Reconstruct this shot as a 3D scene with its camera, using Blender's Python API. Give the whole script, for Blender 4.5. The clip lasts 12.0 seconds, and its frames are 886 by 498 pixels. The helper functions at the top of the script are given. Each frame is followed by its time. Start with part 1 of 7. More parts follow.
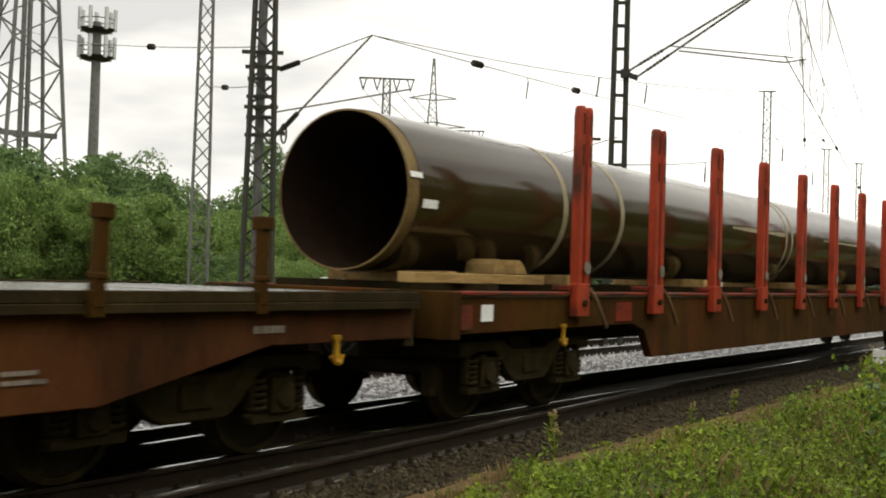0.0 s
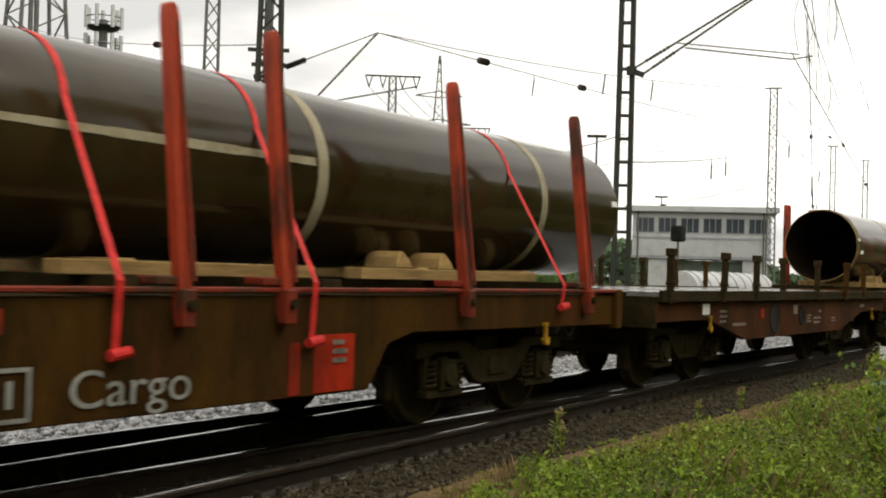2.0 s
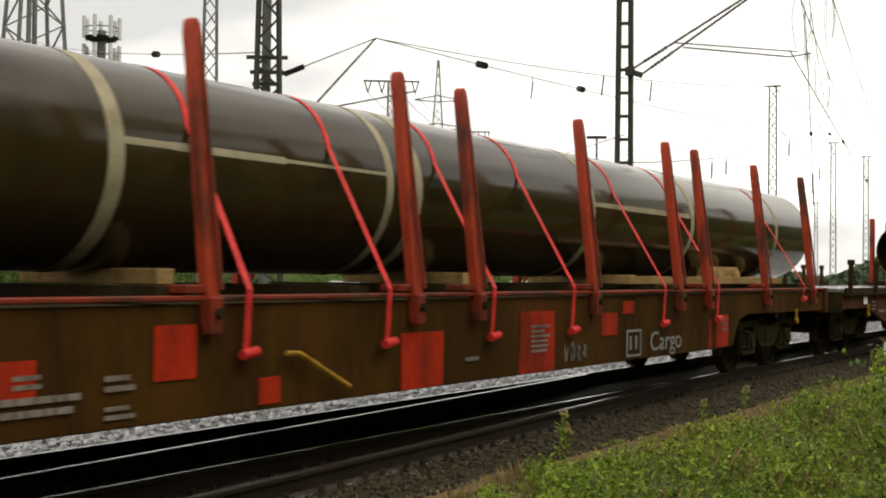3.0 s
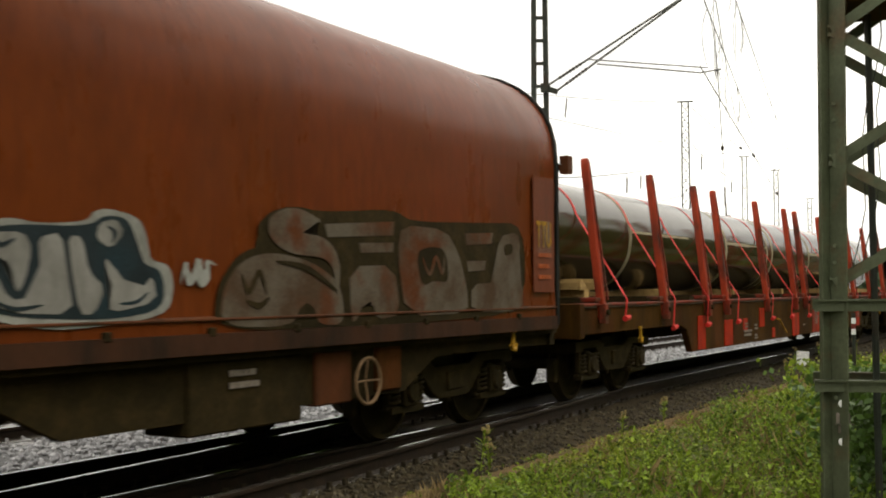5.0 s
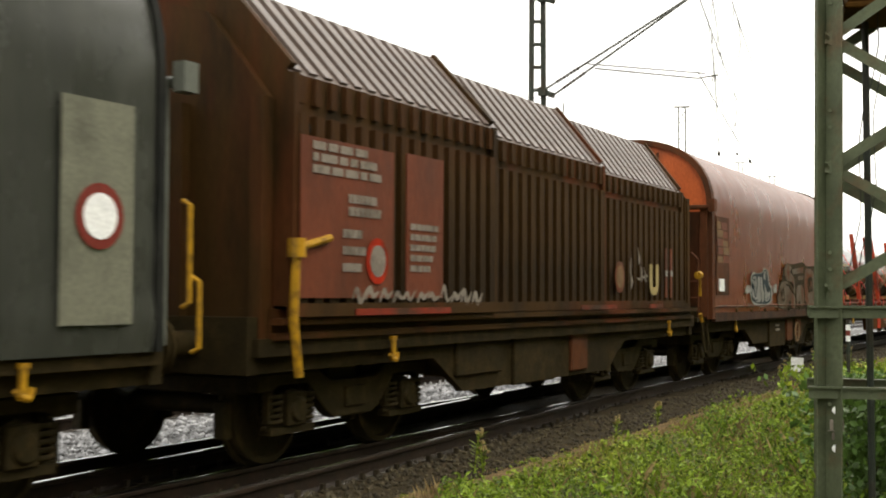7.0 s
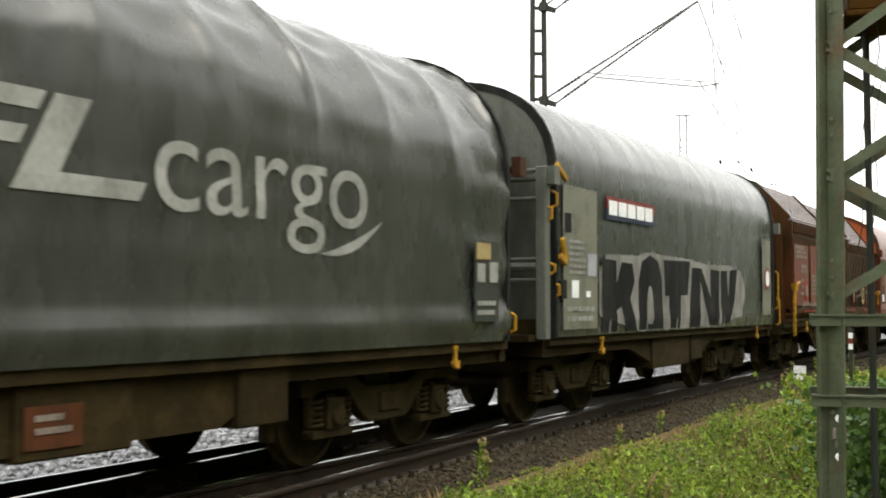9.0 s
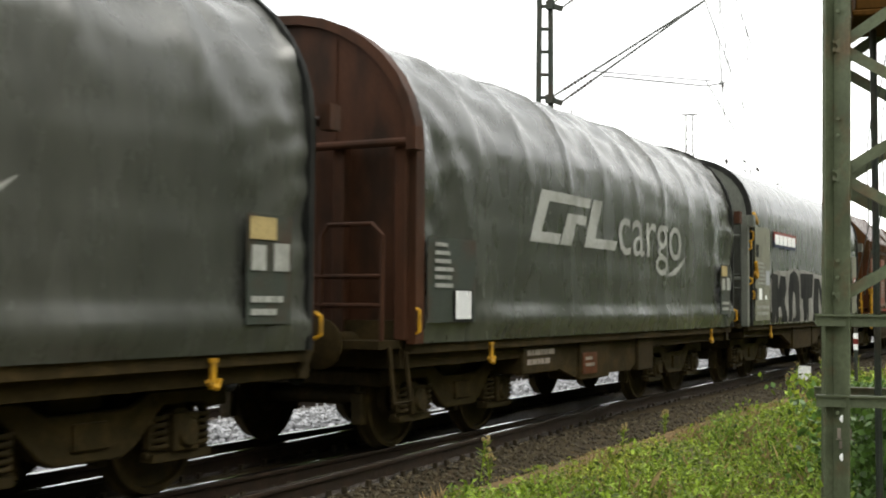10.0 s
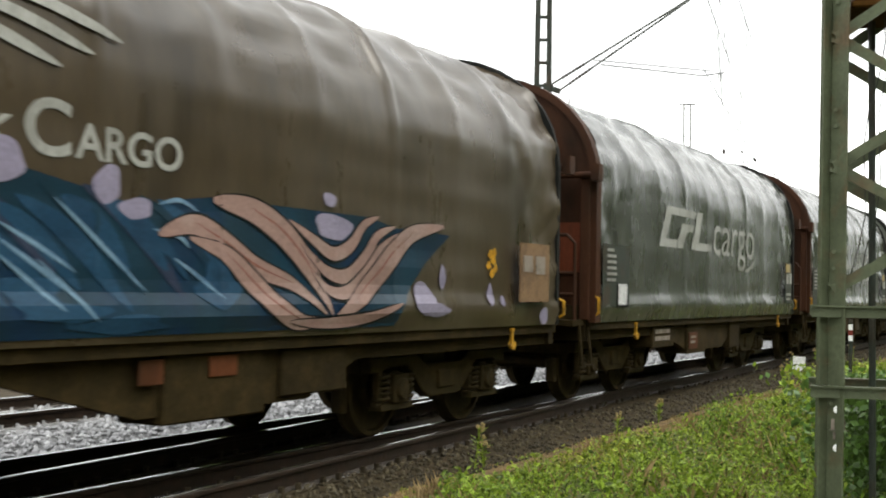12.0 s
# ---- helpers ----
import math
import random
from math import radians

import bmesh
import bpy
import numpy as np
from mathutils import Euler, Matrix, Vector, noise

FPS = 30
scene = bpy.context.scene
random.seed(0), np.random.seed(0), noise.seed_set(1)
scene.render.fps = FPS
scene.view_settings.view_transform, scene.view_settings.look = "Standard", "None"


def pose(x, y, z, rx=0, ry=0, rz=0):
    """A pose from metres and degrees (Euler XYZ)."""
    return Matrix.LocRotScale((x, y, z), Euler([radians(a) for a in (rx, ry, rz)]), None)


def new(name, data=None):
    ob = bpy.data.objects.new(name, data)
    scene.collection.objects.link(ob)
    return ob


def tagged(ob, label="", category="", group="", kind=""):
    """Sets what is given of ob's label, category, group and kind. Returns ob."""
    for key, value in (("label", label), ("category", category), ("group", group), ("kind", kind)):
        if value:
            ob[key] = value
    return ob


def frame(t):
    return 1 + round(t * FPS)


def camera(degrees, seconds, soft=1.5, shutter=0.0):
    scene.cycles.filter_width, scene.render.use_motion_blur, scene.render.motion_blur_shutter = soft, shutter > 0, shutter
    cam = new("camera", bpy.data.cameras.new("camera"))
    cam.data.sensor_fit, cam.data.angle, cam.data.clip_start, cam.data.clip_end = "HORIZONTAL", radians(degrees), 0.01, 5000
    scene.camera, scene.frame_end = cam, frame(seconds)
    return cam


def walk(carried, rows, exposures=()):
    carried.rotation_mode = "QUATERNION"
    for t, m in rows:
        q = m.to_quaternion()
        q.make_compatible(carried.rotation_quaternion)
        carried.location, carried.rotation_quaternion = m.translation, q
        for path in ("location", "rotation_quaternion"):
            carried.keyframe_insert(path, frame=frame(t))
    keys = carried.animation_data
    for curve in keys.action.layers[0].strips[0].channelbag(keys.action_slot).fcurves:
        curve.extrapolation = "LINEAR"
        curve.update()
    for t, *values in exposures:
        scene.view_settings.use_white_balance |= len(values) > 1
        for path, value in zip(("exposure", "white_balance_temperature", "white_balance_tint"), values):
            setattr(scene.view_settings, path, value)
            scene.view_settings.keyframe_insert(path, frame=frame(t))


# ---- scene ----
EYE = 1.44
cam = camera(40.4, 12.0, soft=1.9, shutter=0.16)
# seconds, upward tilt, lean, heading from the normal of the track
PATH = [
    (0.0, 1.16, 1.74, 58.10),
    (0.5, 1.07, 1.87, 58.00),
    (1.0, 1.06, 1.84, 57.85),
    (1.5, 1.09, 1.72, 57.74),
    (2.0, 1.03, 1.69, 57.81),
    (2.5, 0.96, 0.99, 57.78),
    (3.0, 1.22, 0.62, 57.70),
    (5.0, 2.04, -0.36, 61.51),
    (5.5, 2.11, -0.41, 61.89),
    (6.0, 2.22, 0.10, 61.88),
    (6.5, 2.13, 0.17, 61.73),
    (8.5, 2.36, 0.51, 61.80),
    (9.0, 2.61, 0.03, 61.64),
    (9.5, 2.63, 0.36, 61.60),
    (10.0, 2.50, 0.41, 61.41),
    (10.5, 2.28, 0.51, 61.44),
    (11.0, 2.18, 0.35, 61.68),
    (11.5, 2.14, 0.50, 61.83),
    (12.0, 1.90, 0.96, 61.60),
]
walk(cam, [(t, pose(0, 0, EYE, 90 + p, -r, -y)) for t, p, r, y in PATH], [(0, 0.14, 7250, 8), (3, 0.14, 7250, 8), (5.0, 0.26, 7300, 8), (6.5, 0.62, 7250, 8), (8.5, 0.98, 6850, 8), (12, 0.96, 6650, 7)])

# ---- world and light ----
SUN_H, SUN_A = 52, 200
world = bpy.data.worlds.new("overcast")
scene.world = world
world.use_nodes = True
nt = world.node_tree
nt.nodes.clear()
sky = nt.nodes.new("ShaderNodeTexSky")
sky.sky_type, sky.sun_disc = "NISHITA", False
sky.sun_elevation, sky.sun_rotation = radians(SUN_H), radians(SUN_A)
sky.air_density, sky.dust_density, sky.ozone_density = 1.0, 6.0, 1.0
dull = nt.nodes.new("ShaderNodeHueSaturation")
dull.inputs["Saturation"].default_value = 0.12
dull.inputs["Value"].default_value = 0.12
cloud = nt.nodes.new("ShaderNodeTexNoise")
cloud.inputs["Scale"].default_value = 2.2
cloud.inputs["Detail"].default_value = 5
coord = nt.nodes.new("ShaderNodeTexCoord")
stretch = nt.nodes.new("ShaderNodeMapping")
stretch.inputs["Scale"].default_value = (1, 1, 3.5)
ramp = nt.nodes.new("ShaderNodeValToRGB")
ramp.color_ramp.elements[0].position, ramp.color_ramp.elements[0].color = 0.33, (0.50, 0.52, 0.56, 1)
ramp.color_ramp.elements[1].position, ramp.color_ramp.elements[1].color = 0.58, (1.20, 1.21, 1.22, 1)
veil = nt.nodes.new("ShaderNodeMixRGB")
veil.inputs[0].default_value = 0.8
back = nt.nodes.new("ShaderNodeBackground")
back.inputs["Strength"].default_value = 1.45
done = nt.nodes.new("ShaderNodeOutputWorld")
for a, b in ((sky.outputs[0], dull.inputs["Color"]), (coord.outputs["Generated"], stretch.inputs[0]), (stretch.outputs[0], cloud.inputs["Vector"]),
             (cloud.outputs[0], ramp.inputs[0]), (dull.outputs[0], veil.inputs[1]), (ramp.outputs[0], veil.inputs[2]), (veil.outputs[0], back.inputs[0]), (back.outputs[0], done.inputs[0])):
    nt.links.new(a, b)
sun = new("sun", bpy.data.lights.new("sun", "SUN"))
sun.data.energy, sun.data.angle, sun.data.color = 0.8, radians(25), (1.0, 0.96, 0.9)
sun.matrix_world = pose(0, 0, 30, 90 - SUN_H, 0, SUN_A - 180 + 20)


# ---- materials ----
def material(name, base, rough=0.6, metal=0.0, other=None, scale=4.0, amount=0.5, stretch=(1, 1, 1), grain=40.0, bump=0.15, third=None, third_scale=0.8,
             random_value=0.0, spec=0.18, coat=0.0, through_light=0.0):
    """Base colour broken by a second colour in patches, a third in larger stains, fine grain and relief."""
    m = bpy.data.materials.new(name)
    m.use_nodes = True
    t = m.node_tree
    b = t.nodes["Principled BSDF"]
    co = t.nodes.new("ShaderNodeTexCoord")
    mp = t.nodes.new("ShaderNodeMapping")
    mp.inputs["Scale"].default_value = stretch
    t.links.new(co.outputs["Object"], mp.inputs[0])

    def tex(s, detail=6, rough_n=0.6):
        n = t.nodes.new("ShaderNodeTexNoise")
        n.inputs["Scale"].default_value, n.inputs["Detail"].default_value, n.inputs["Roughness"].default_value = s, detail, rough_n
        t.links.new(mp.outputs[0], n.inputs["Vector"])
        return n.outputs[0]

    def steps(src, lo, hi):
        r = t.nodes.new("ShaderNodeMapRange")
        r.inputs[1].default_value, r.inputs[2].default_value = lo, hi
        t.links.new(src, r.inputs[0])
        return r.outputs[0]

    def mix(fac, c1, c2):
        x = t.nodes.new("ShaderNodeMixRGB")
        t.links.new(fac, x.inputs[0])
        for k, c in ((1, c1), (2, c2)):
            if isinstance(c, tuple):
                x.inputs[k].default_value = (*c, 1)
            else:
                t.links.new(c, x.inputs[k])
        return x.outputs[0]

    colour = base
    other = other or tuple(c * 0.6 for c in base)
    lo = 0.62 - 0.3 * amount
    colour = mix(steps(tex(scale), lo, lo + 0.2), base, other)
    if third:
        colour = mix(steps(tex(third_scale, 4), 0.52, 0.66), colour, third)
    fine = tex(grain, 4)
    hs = t.nodes.new("ShaderNodeHueSaturation")
    t.links.new(steps(fine, 0.1, 0.9), hs.inputs["Value"])
    hs.inputs["Value"].default_value = 1
    vr = t.nodes.new("ShaderNodeMapRange")
    vr.inputs[1].default_value, vr.inputs[2].default_value, vr.inputs[3].default_value, vr.inputs[4].default_value = 0.2, 0.8, 0.72, 1.25
    t.links.new(fine, vr.inputs[0])
    last = vr.outputs[0]
    if random_value:
        info = t.nodes.new("ShaderNodeObjectInfo" if random_value > 0 else "ShaderNodeNewGeometry")
        rr = t.nodes.new("ShaderNodeMapRange")
        rr.inputs[3].default_value, rr.inputs[4].default_value = 1 - abs(random_value), 1 + abs(random_value)
        t.links.new(info.outputs["Random" if random_value > 0 else "Random Per Island"], rr.inputs[0])
        mul = t.nodes.new("ShaderNodeMath")
        mul.operation = "MULTIPLY"
        t.links.new(last, mul.inputs[0])
        t.links.new(rr.outputs[0], mul.inputs[1])
        last = mul.outputs[0]
    t.links.new(last, hs.inputs["Value"])
    t.links.new(colour, hs.inputs["Color"])
    t.links.new(hs.outputs[0], b.inputs["Base Color"])
    ro = t.nodes.new("ShaderNodeMapRange")
    ro.inputs[3].default_value, ro.inputs[4].default_value = max(0.03, rough - 0.12), min(1, rough + 0.12)
    t.links.new(tex(scale * 2.3), ro.inputs[0])
    t.links.new(ro.outputs[0], b.inputs["Roughness"])
    b.inputs["Metallic"].default_value = metal
    b.inputs["Specular IOR Level"].default_value = spec
    b.inputs["Coat Weight"].default_value = coat
    if bump:
        bp = t.nodes.new("ShaderNodeBump")
        bp.inputs["Strength"].default_value, bp.inputs["Distance"].default_value = bump, 0.02
        t.links.new(tex(grain * 0.5), bp.inputs["Height"])
        t.links.new(bp.outputs[0], b.inputs["Normal"])
    if through_light:
        tr = t.nodes.new("ShaderNodeBsdfTranslucent")
        mx_ = t.nodes.new("ShaderNodeMixShader")
        mx_.inputs[0].default_value = through_light
        t.links.new(hs.outputs[0], tr.inputs[0])
        t.links.new(b.outputs[0], mx_.inputs[1])
        t.links.new(tr.outputs[0], mx_.inputs[2])
        t.links.new(mx_.outputs[0], t.nodes["Material Output"].inputs[0])
    return m


RUST = (0.10, 0.045, 0.022)
M = {
    "grime": material("black_grime", (0.023, 0.0165, 0.0064), 0.8, 0, (0.037, 0.025, 0.0095), 5, 0.6, grain=30, bump=0.3, third=(0.018, 0.013, 0.0055), spec=0.06),
    "bogie": material("oily_bogie_steel", (0.026, 0.0190, 0.0076), 0.65, 0, (0.048, 0.033, 0.0125), 6, 0.5, grain=25, bump=0.3, spec=0.08),
    "rail": material("shiny_rail_head", (0.55, 0.55, 0.56), 0.16, 1.0, (0.40, 0.38, 0.36), 3, 0.4, bump=0.03),
    "railside": material("rusty_rail_web", (0.016, 0.0105, 0.0065), 0.6, 0.1, (0.028, 0.017, 0.010), 6, 0.5, bump=0.3, spec=0.12),
    "sleeper": material("wet_timber_sleeper", (0.030, 0.023, 0.013), 0.6, 0, (0.034, 0.027, 0.019), 4, 0.5, (1, 0.15, 1), bump=0.4, random_value=0.3, spec=0.10),
    # brown track bed, its colour darkened for the shade under the train
    "ballast": material("oily_track_bed", (0.046, 0.034, 0.016), 0.75, 0, (0.018, 0.014, 0.008), 22, 0.7, grain=60, bump=0.9, third=(0.040, 0.028, 0.014), third_scale=1.2, spec=0.10),
    "palebed": material("pale_gravel_bed", (0.15, 0.15, 0.15), 0.7, 0, (0.055, 0.055, 0.054), 20, 0.7, grain=60, bump=0.9, third=(0.085, 0.082, 0.076), third_scale=1.2),
    "stone": material("wet_ballast_stone", (0.31, 0.31, 0.315), 0.4, 0, (0.15, 0.15, 0.155), 9, 0.5, grain=50, bump=0.5, random_value=-0.5, spec=0.4),
    "darkstone": material("oily_ballast_stone", (0.054, 0.044, 0.026), 0.6, 0, (0.024, 0.018, 0.010), 9, 0.5, grain=50, bump=0.5, random_value=-0.6, spec=0.12),
    "soil": material("meadow_soil", (0.060, 0.062, 0.018), 0.9, 0, (0.12, 0.095, 0.042), 1.6, 0.5, grain=18, bump=0.7, third=(0.055, 0.075, 0.022)),
    "drysoil": material("straw_littered_soil", (0.165, 0.112, 0.055), 0.9, 0, (0.070, 0.052, 0.029), 7, 0.55, grain=45, bump=1.0, third=(0.085, 0.080, 0.033), third_scale=1.8, spec=0.05),
    "dry": material("dead_grass_blade", (0.30, 0.215, 0.105), 0.8, 0, (0.2, 0.14, 0.065), 3, 0.5, bump=0, random_value=-0.4),
    "leaf": material("weed_leaf", (0.180, 0.255, 0.024), 0.5, 0, (0.080, 0.140, 0.014), 1.3, 0.5, bump=0, random_value=-0.75, third=(0.27, 0.290, 0.036), third_scale=0.6, spec=0.3, through_light=0.3),
    "ivy": material("dark_ivy_leaf", (0.065, 0.125, 0.024), 0.4, 0, (0.10, 0.17, 0.036), 2, 0.5, bump=0, random_value=-0.5, spec=0.3, through_light=0.25),
    "tree1": material("broadleaf_crown", (0.155, 0.235, 0.065), 0.6, 0, (0.105, 0.17, 0.05), 0.5, 0.5, bump=0, random_value=-0.45, third=(0.20, 0.28, 0.075), third_scale=0.15, through_light=0.4),
    "tree2": material("darker_leaf_crown", (0.115, 0.185, 0.065), 0.6, 0, (0.08, 0.135, 0.05), 0.5, 0.5, bump=0, random_value=-0.45, through_light=0.4),
    "bark": material("bark", (0.10, 0.08, 0.06), 0.9, 0, (0.06, 0.05, 0.04), 6, 0.5, bump=0.5),
    "pipe": material("dark_coated_pipe", (0.029, 0.0190, 0.0065), 0.12, 0, (0.034, 0.0225, 0.0085), 1.3, 0.5, grain=3, bump=0.02, third=(0.023, 0.0145, 0.0048), third_scale=0.5, spec=0.25),
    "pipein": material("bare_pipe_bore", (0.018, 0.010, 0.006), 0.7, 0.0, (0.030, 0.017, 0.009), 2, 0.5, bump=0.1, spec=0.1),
    "band": material("cream_pipe_band", (0.30, 0.265, 0.175), 0.6, 0, (0.22, 0.185, 0.11), 5, 0.5, bump=0.1),
    "ochre": material("ochre_pipe_end", (0.17, 0.115, 0.042), 0.6, 0, (0.11, 0.07, 0.025), 4, 0.5, bump=0.15),
    "wood": material("raw_softwood", (0.36, 0.235, 0.095), 0.75, 0, (0.24, 0.155, 0.06), 5, 0.5, (0.2, 2, 2), grain=30, bump=0.2, random_value=0.2, spec=0.1),
    "strap": material("red_ratchet_strap", (0.58, 0.030, 0.026), 0.6, 0, (0.36, 0.016, 0.016), 8, 0.4, bump=0.1),
    "stake": material("red_painted_stanchion", (0.32, 0.038, 0.013), 0.55, 0, (0.20, 0.026, 0.010), 5, 0.5, (1, 1, 0.4), bump=0.15, third=(0.055, 0.018, 0.010), third_scale=2.0),
    "rededge": material("weathered_red_beam", (0.18, 0.022, 0.009), 0.6, 0, (0.06, 0.024, 0.011), 4, 0.6, (0.6, 1, 1), bump=0.2, third=(0.032, 0.015, 0.008), third_scale=1.5),
    "rustside": material("rusty_brown_beam", (0.060, 0.0270, 0.0046), 0.75, 0, (0.022, 0.0120, 0.0030), 1.6, 0.75, (1, 1, 0.3), bump=0.25, third=(0.075, 0.026, 0.007), third_scale=0.8, spec=0.05),
    "flatside": material("rusty_flat_wagon_beam", (0.062, 0.021, 0.0075), 0.75, 0, (0.026, 0.012, 0.005), 1.8, 0.65, (1, 1, 0.35), bump=0.25, third=(0.075, 0.029, 0.010), third_scale=0.7, spec=0.06),
    "deck": material("wet_grey_deck_plank", (0.19, 0.185, 0.175), 0.2, 0, (0.12, 0.115, 0.105), 3, 0.5, (0.3, 1, 1), bump=0.12, random_value=0.25, spec=0.6),
    "patch": material("weathered_red_patch", (0.36, 0.024, 0.008), 0.6, 0, (0.20, 0.018, 0.0075), 3, 0.55, (1, 1, 0.35), bump=0.2, third=(0.075, 0.017, 0.008), third_scale=1.6, spec=0.08),
    "brown": material("red_brown_hood", (0.118, 0.0265, 0.0056), 0.30, 0, (0.094, 0.0205, 0.0046), 1.6, 0.5, (1, 1, 0.3), grain=12, bump=0.05, third=(0.13, 0.027, 0.0065), third_scale=0.5, spec=0.16),
    "brownend": material("weathered_brown_end", (0.085, 0.029, 0.0115), 0.6, 0, (0.036, 0.0165, 0.008), 2.5, 0.6, (1, 1, 0.4), bump=0.2, spec=0.08),
    "orange": material("orange_end_wall", (0.44, 0.095, 0.026), 0.5, 0, (0.33, 0.070, 0.02), 2, 0.5, (1, 1, 0.4), bump=0.1, third=(0.22, 0.06, 0.022), third_scale=1.1),
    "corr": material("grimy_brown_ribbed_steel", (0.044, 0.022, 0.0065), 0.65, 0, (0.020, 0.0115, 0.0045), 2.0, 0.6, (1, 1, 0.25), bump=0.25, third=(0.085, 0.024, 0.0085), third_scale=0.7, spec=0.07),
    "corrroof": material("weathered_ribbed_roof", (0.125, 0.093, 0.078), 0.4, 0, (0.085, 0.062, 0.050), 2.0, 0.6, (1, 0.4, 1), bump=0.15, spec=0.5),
    "panel": material("brick_red_panel", (0.13, 0.034, 0.015), 0.55, 0, (0.075, 0.023, 0.011), 2.5, 0.5, (1, 1, 0.4), bump=0.15),
    "tarp": material("grey_tarpaulin", (0.0375, 0.0390, 0.0325), 0.27, 0, (0.0290, 0.0305, 0.0245), 1.4, 0.5, (1, 1, 0.35), grain=9, bump=0.07, third=(0.046, 0.047, 0.039), third_scale=0.5, spec=0.40),
    "greysteel": material("grey_painted_steel", (0.105, 0.110, 0.092), 0.45, 0, (0.060, 0.062, 0.050), 2.5, 0.5, (1, 1, 0.4), bump=0.15),
    "palepanel": material("grimy_pale_panel", (0.15, 0.15, 0.11), 0.55, 0, (0.10, 0.10, 0.074), 3, 0.5, bump=0.1),
    "mauve": material("brown_violet_tarpaulin", (0.046, 0.0335, 0.0195), 0.30, 0, (0.026, 0.0185, 0.0105), 1.2, 0.55, (1, 1, 0.3), grain=9, bump=0.07, third=(0.056, 0.043, 0.028), third_scale=0.5, spec=0.32),
    "letter": material("pale_grey_lettering", (0.26, 0.262, 0.238), 0.5, 0, (0.165, 0.165, 0.145), 3, 0.55, (1, 1, 0.5), bump=0),
    "white": material("white_label", (0.78, 0.79, 0.78), 0.5, 0, (0.66, 0.67, 0.67), 6, 0.4, bump=0),
    "smudge": material("faded_white_paint", (0.20, 0.17, 0.14), 0.7, 0, (0.11, 0.09, 0.07), 6, 0.5, bump=0.05),
    "yellow": material("yellow_handle_paint", (0.40, 0.21, 0.012), 0.5, 0, (0.20, 0.105, 0.012), 9, 0.6, bump=0.1),
    "tagfade": material("faded_grey_spray_paint", (0.105, 0.088, 0.066), 0.7, 0, (0.065, 0.040, 0.024), 2.2, 0.65, bump=0, third=(0.088, 0.030, 0.012), third_scale=1.6, spec=0.05),
    "wornboard": material("worn_tan_board", (0.16, 0.098, 0.050), 0.7, 0, (0.10, 0.06, 0.032), 4, 0.5, bump=0.1),
    "paleblue": material("pale_blue_spray_paint", (0.12, 0.20, 0.27), 0.5, 0, (0.07, 0.13, 0.20), 3, 0.5, bump=0),
    "railfoot": material("wet_rail_foot", (0.11, 0.095, 0.08), 0.18, 0.6, (0.05, 0.04, 0.03), 6, 0.5, bump=0.05, spec=0.5),
    "wetconcrete": material("wet_concrete_sleeper", (0.36, 0.36, 0.36), 0.22, 0, (0.24, 0.24, 0.24), 5, 0.5, bump=0.15, random_value=0.25, spec=0.5),
    "darkend": material("dark_grimy_end_steel", (0.046, 0.019, 0.0095), 0.6, 0, (0.020, 0.011, 0.0065), 2.5, 0.6, (1, 1, 0.4), bump=0.2, spec=0.10),
    "ink": material("black_spray_paint", (0.011, 0.0115, 0.0105), 0.7, 0, (0.024, 0.024, 0.021), 3, 0.55, (1, 1, 0.4), bump=0, spec=0.05),
    "silver": material("silver_spray_paint", (0.22, 0.215, 0.195), 0.6, 0, (0.12, 0.115, 0.10), 2.5, 0.6, (1, 1, 0.5), bump=0, spec=0.1),
    "teal": material("deep_teal_spray_paint", (0.007, 0.022, 0.034), 0.35, 0, (0.006, 0.020, 0.050), 1.4, 0.55, bump=0, third=(0.008, 0.030, 0.050), third_scale=0.9),
    "sea": material("sea_blue_spray_paint", (0.012, 0.042, 0.078), 0.4, 0, (0.008, 0.026, 0.052), 2, 0.5, bump=0),
    "pink": material("salmon_spray_paint", (0.22, 0.140, 0.118), 0.5, 0, (0.155, 0.098, 0.082), 3, 0.5, bump=0, third=(0.26, 0.185, 0.16), third_scale=1.5),
    "lilac": material("lilac_spray_paint", (0.20, 0.18, 0.24), 0.5, 0, (0.15, 0.135, 0.19), 2, 0.5, bump=0),
    "tagdark": material("blue_black_spray_paint", (0.016, 0.024, 0.027), 0.6, 0, (0.011, 0.016, 0.018), 3, 0.5, bump=0, third=(0.014, 0.028, 0.034), third_scale=1.2, spec=0.1),
    "ring": material("pale_yellow_ring", (0.30, 0.23, 0.10), 0.6, 0, (0.2, 0.15, 0.065), 5, 0.4, bump=0.05),
    "blue": material("faded_dark_blue", (0.020, 0.028, 0.052), 0.5, 0, (0.016, 0.022, 0.04), 3, 0.4, bump=0),
    "red": material("faded_signal_red", (0.16, 0.026, 0.018), 0.5, 0, (0.11, 0.022, 0.015), 3, 0.4, bump=0),
    "mastgreen": material("green_mast_paint", (0.088, 0.102, 0.060), 0.5, 0, (0.055, 0.064, 0.037), 2.5, 0.5, bump=0.12, third=(0.095, 0.070, 0.038), third_scale=3.0),
    "mastdark": material("dark_green_mast_steel", (0.030, 0.036, 0.028), 0.6, 0, (0.040, 0.028, 0.018), 2.5, 0.5, bump=0.1),
    "mastgrey": material("galvanised_mast_steel", (0.13, 0.135, 0.125), 0.6, 0.1, (0.085, 0.085, 0.078), 2.5, 0.5, bump=0.1),
    "wire": material("catenary_wire", (0.16, 0.16, 0.16), 0.6, 0.1, (0.12, 0.12, 0.12), 3, 0.4, bump=0),
    "insul": material("brown_insulator", (0.035, 0.028, 0.024), 0.35, 0, (0.02, 0.017, 0.015), 9, 0.4, bump=0),
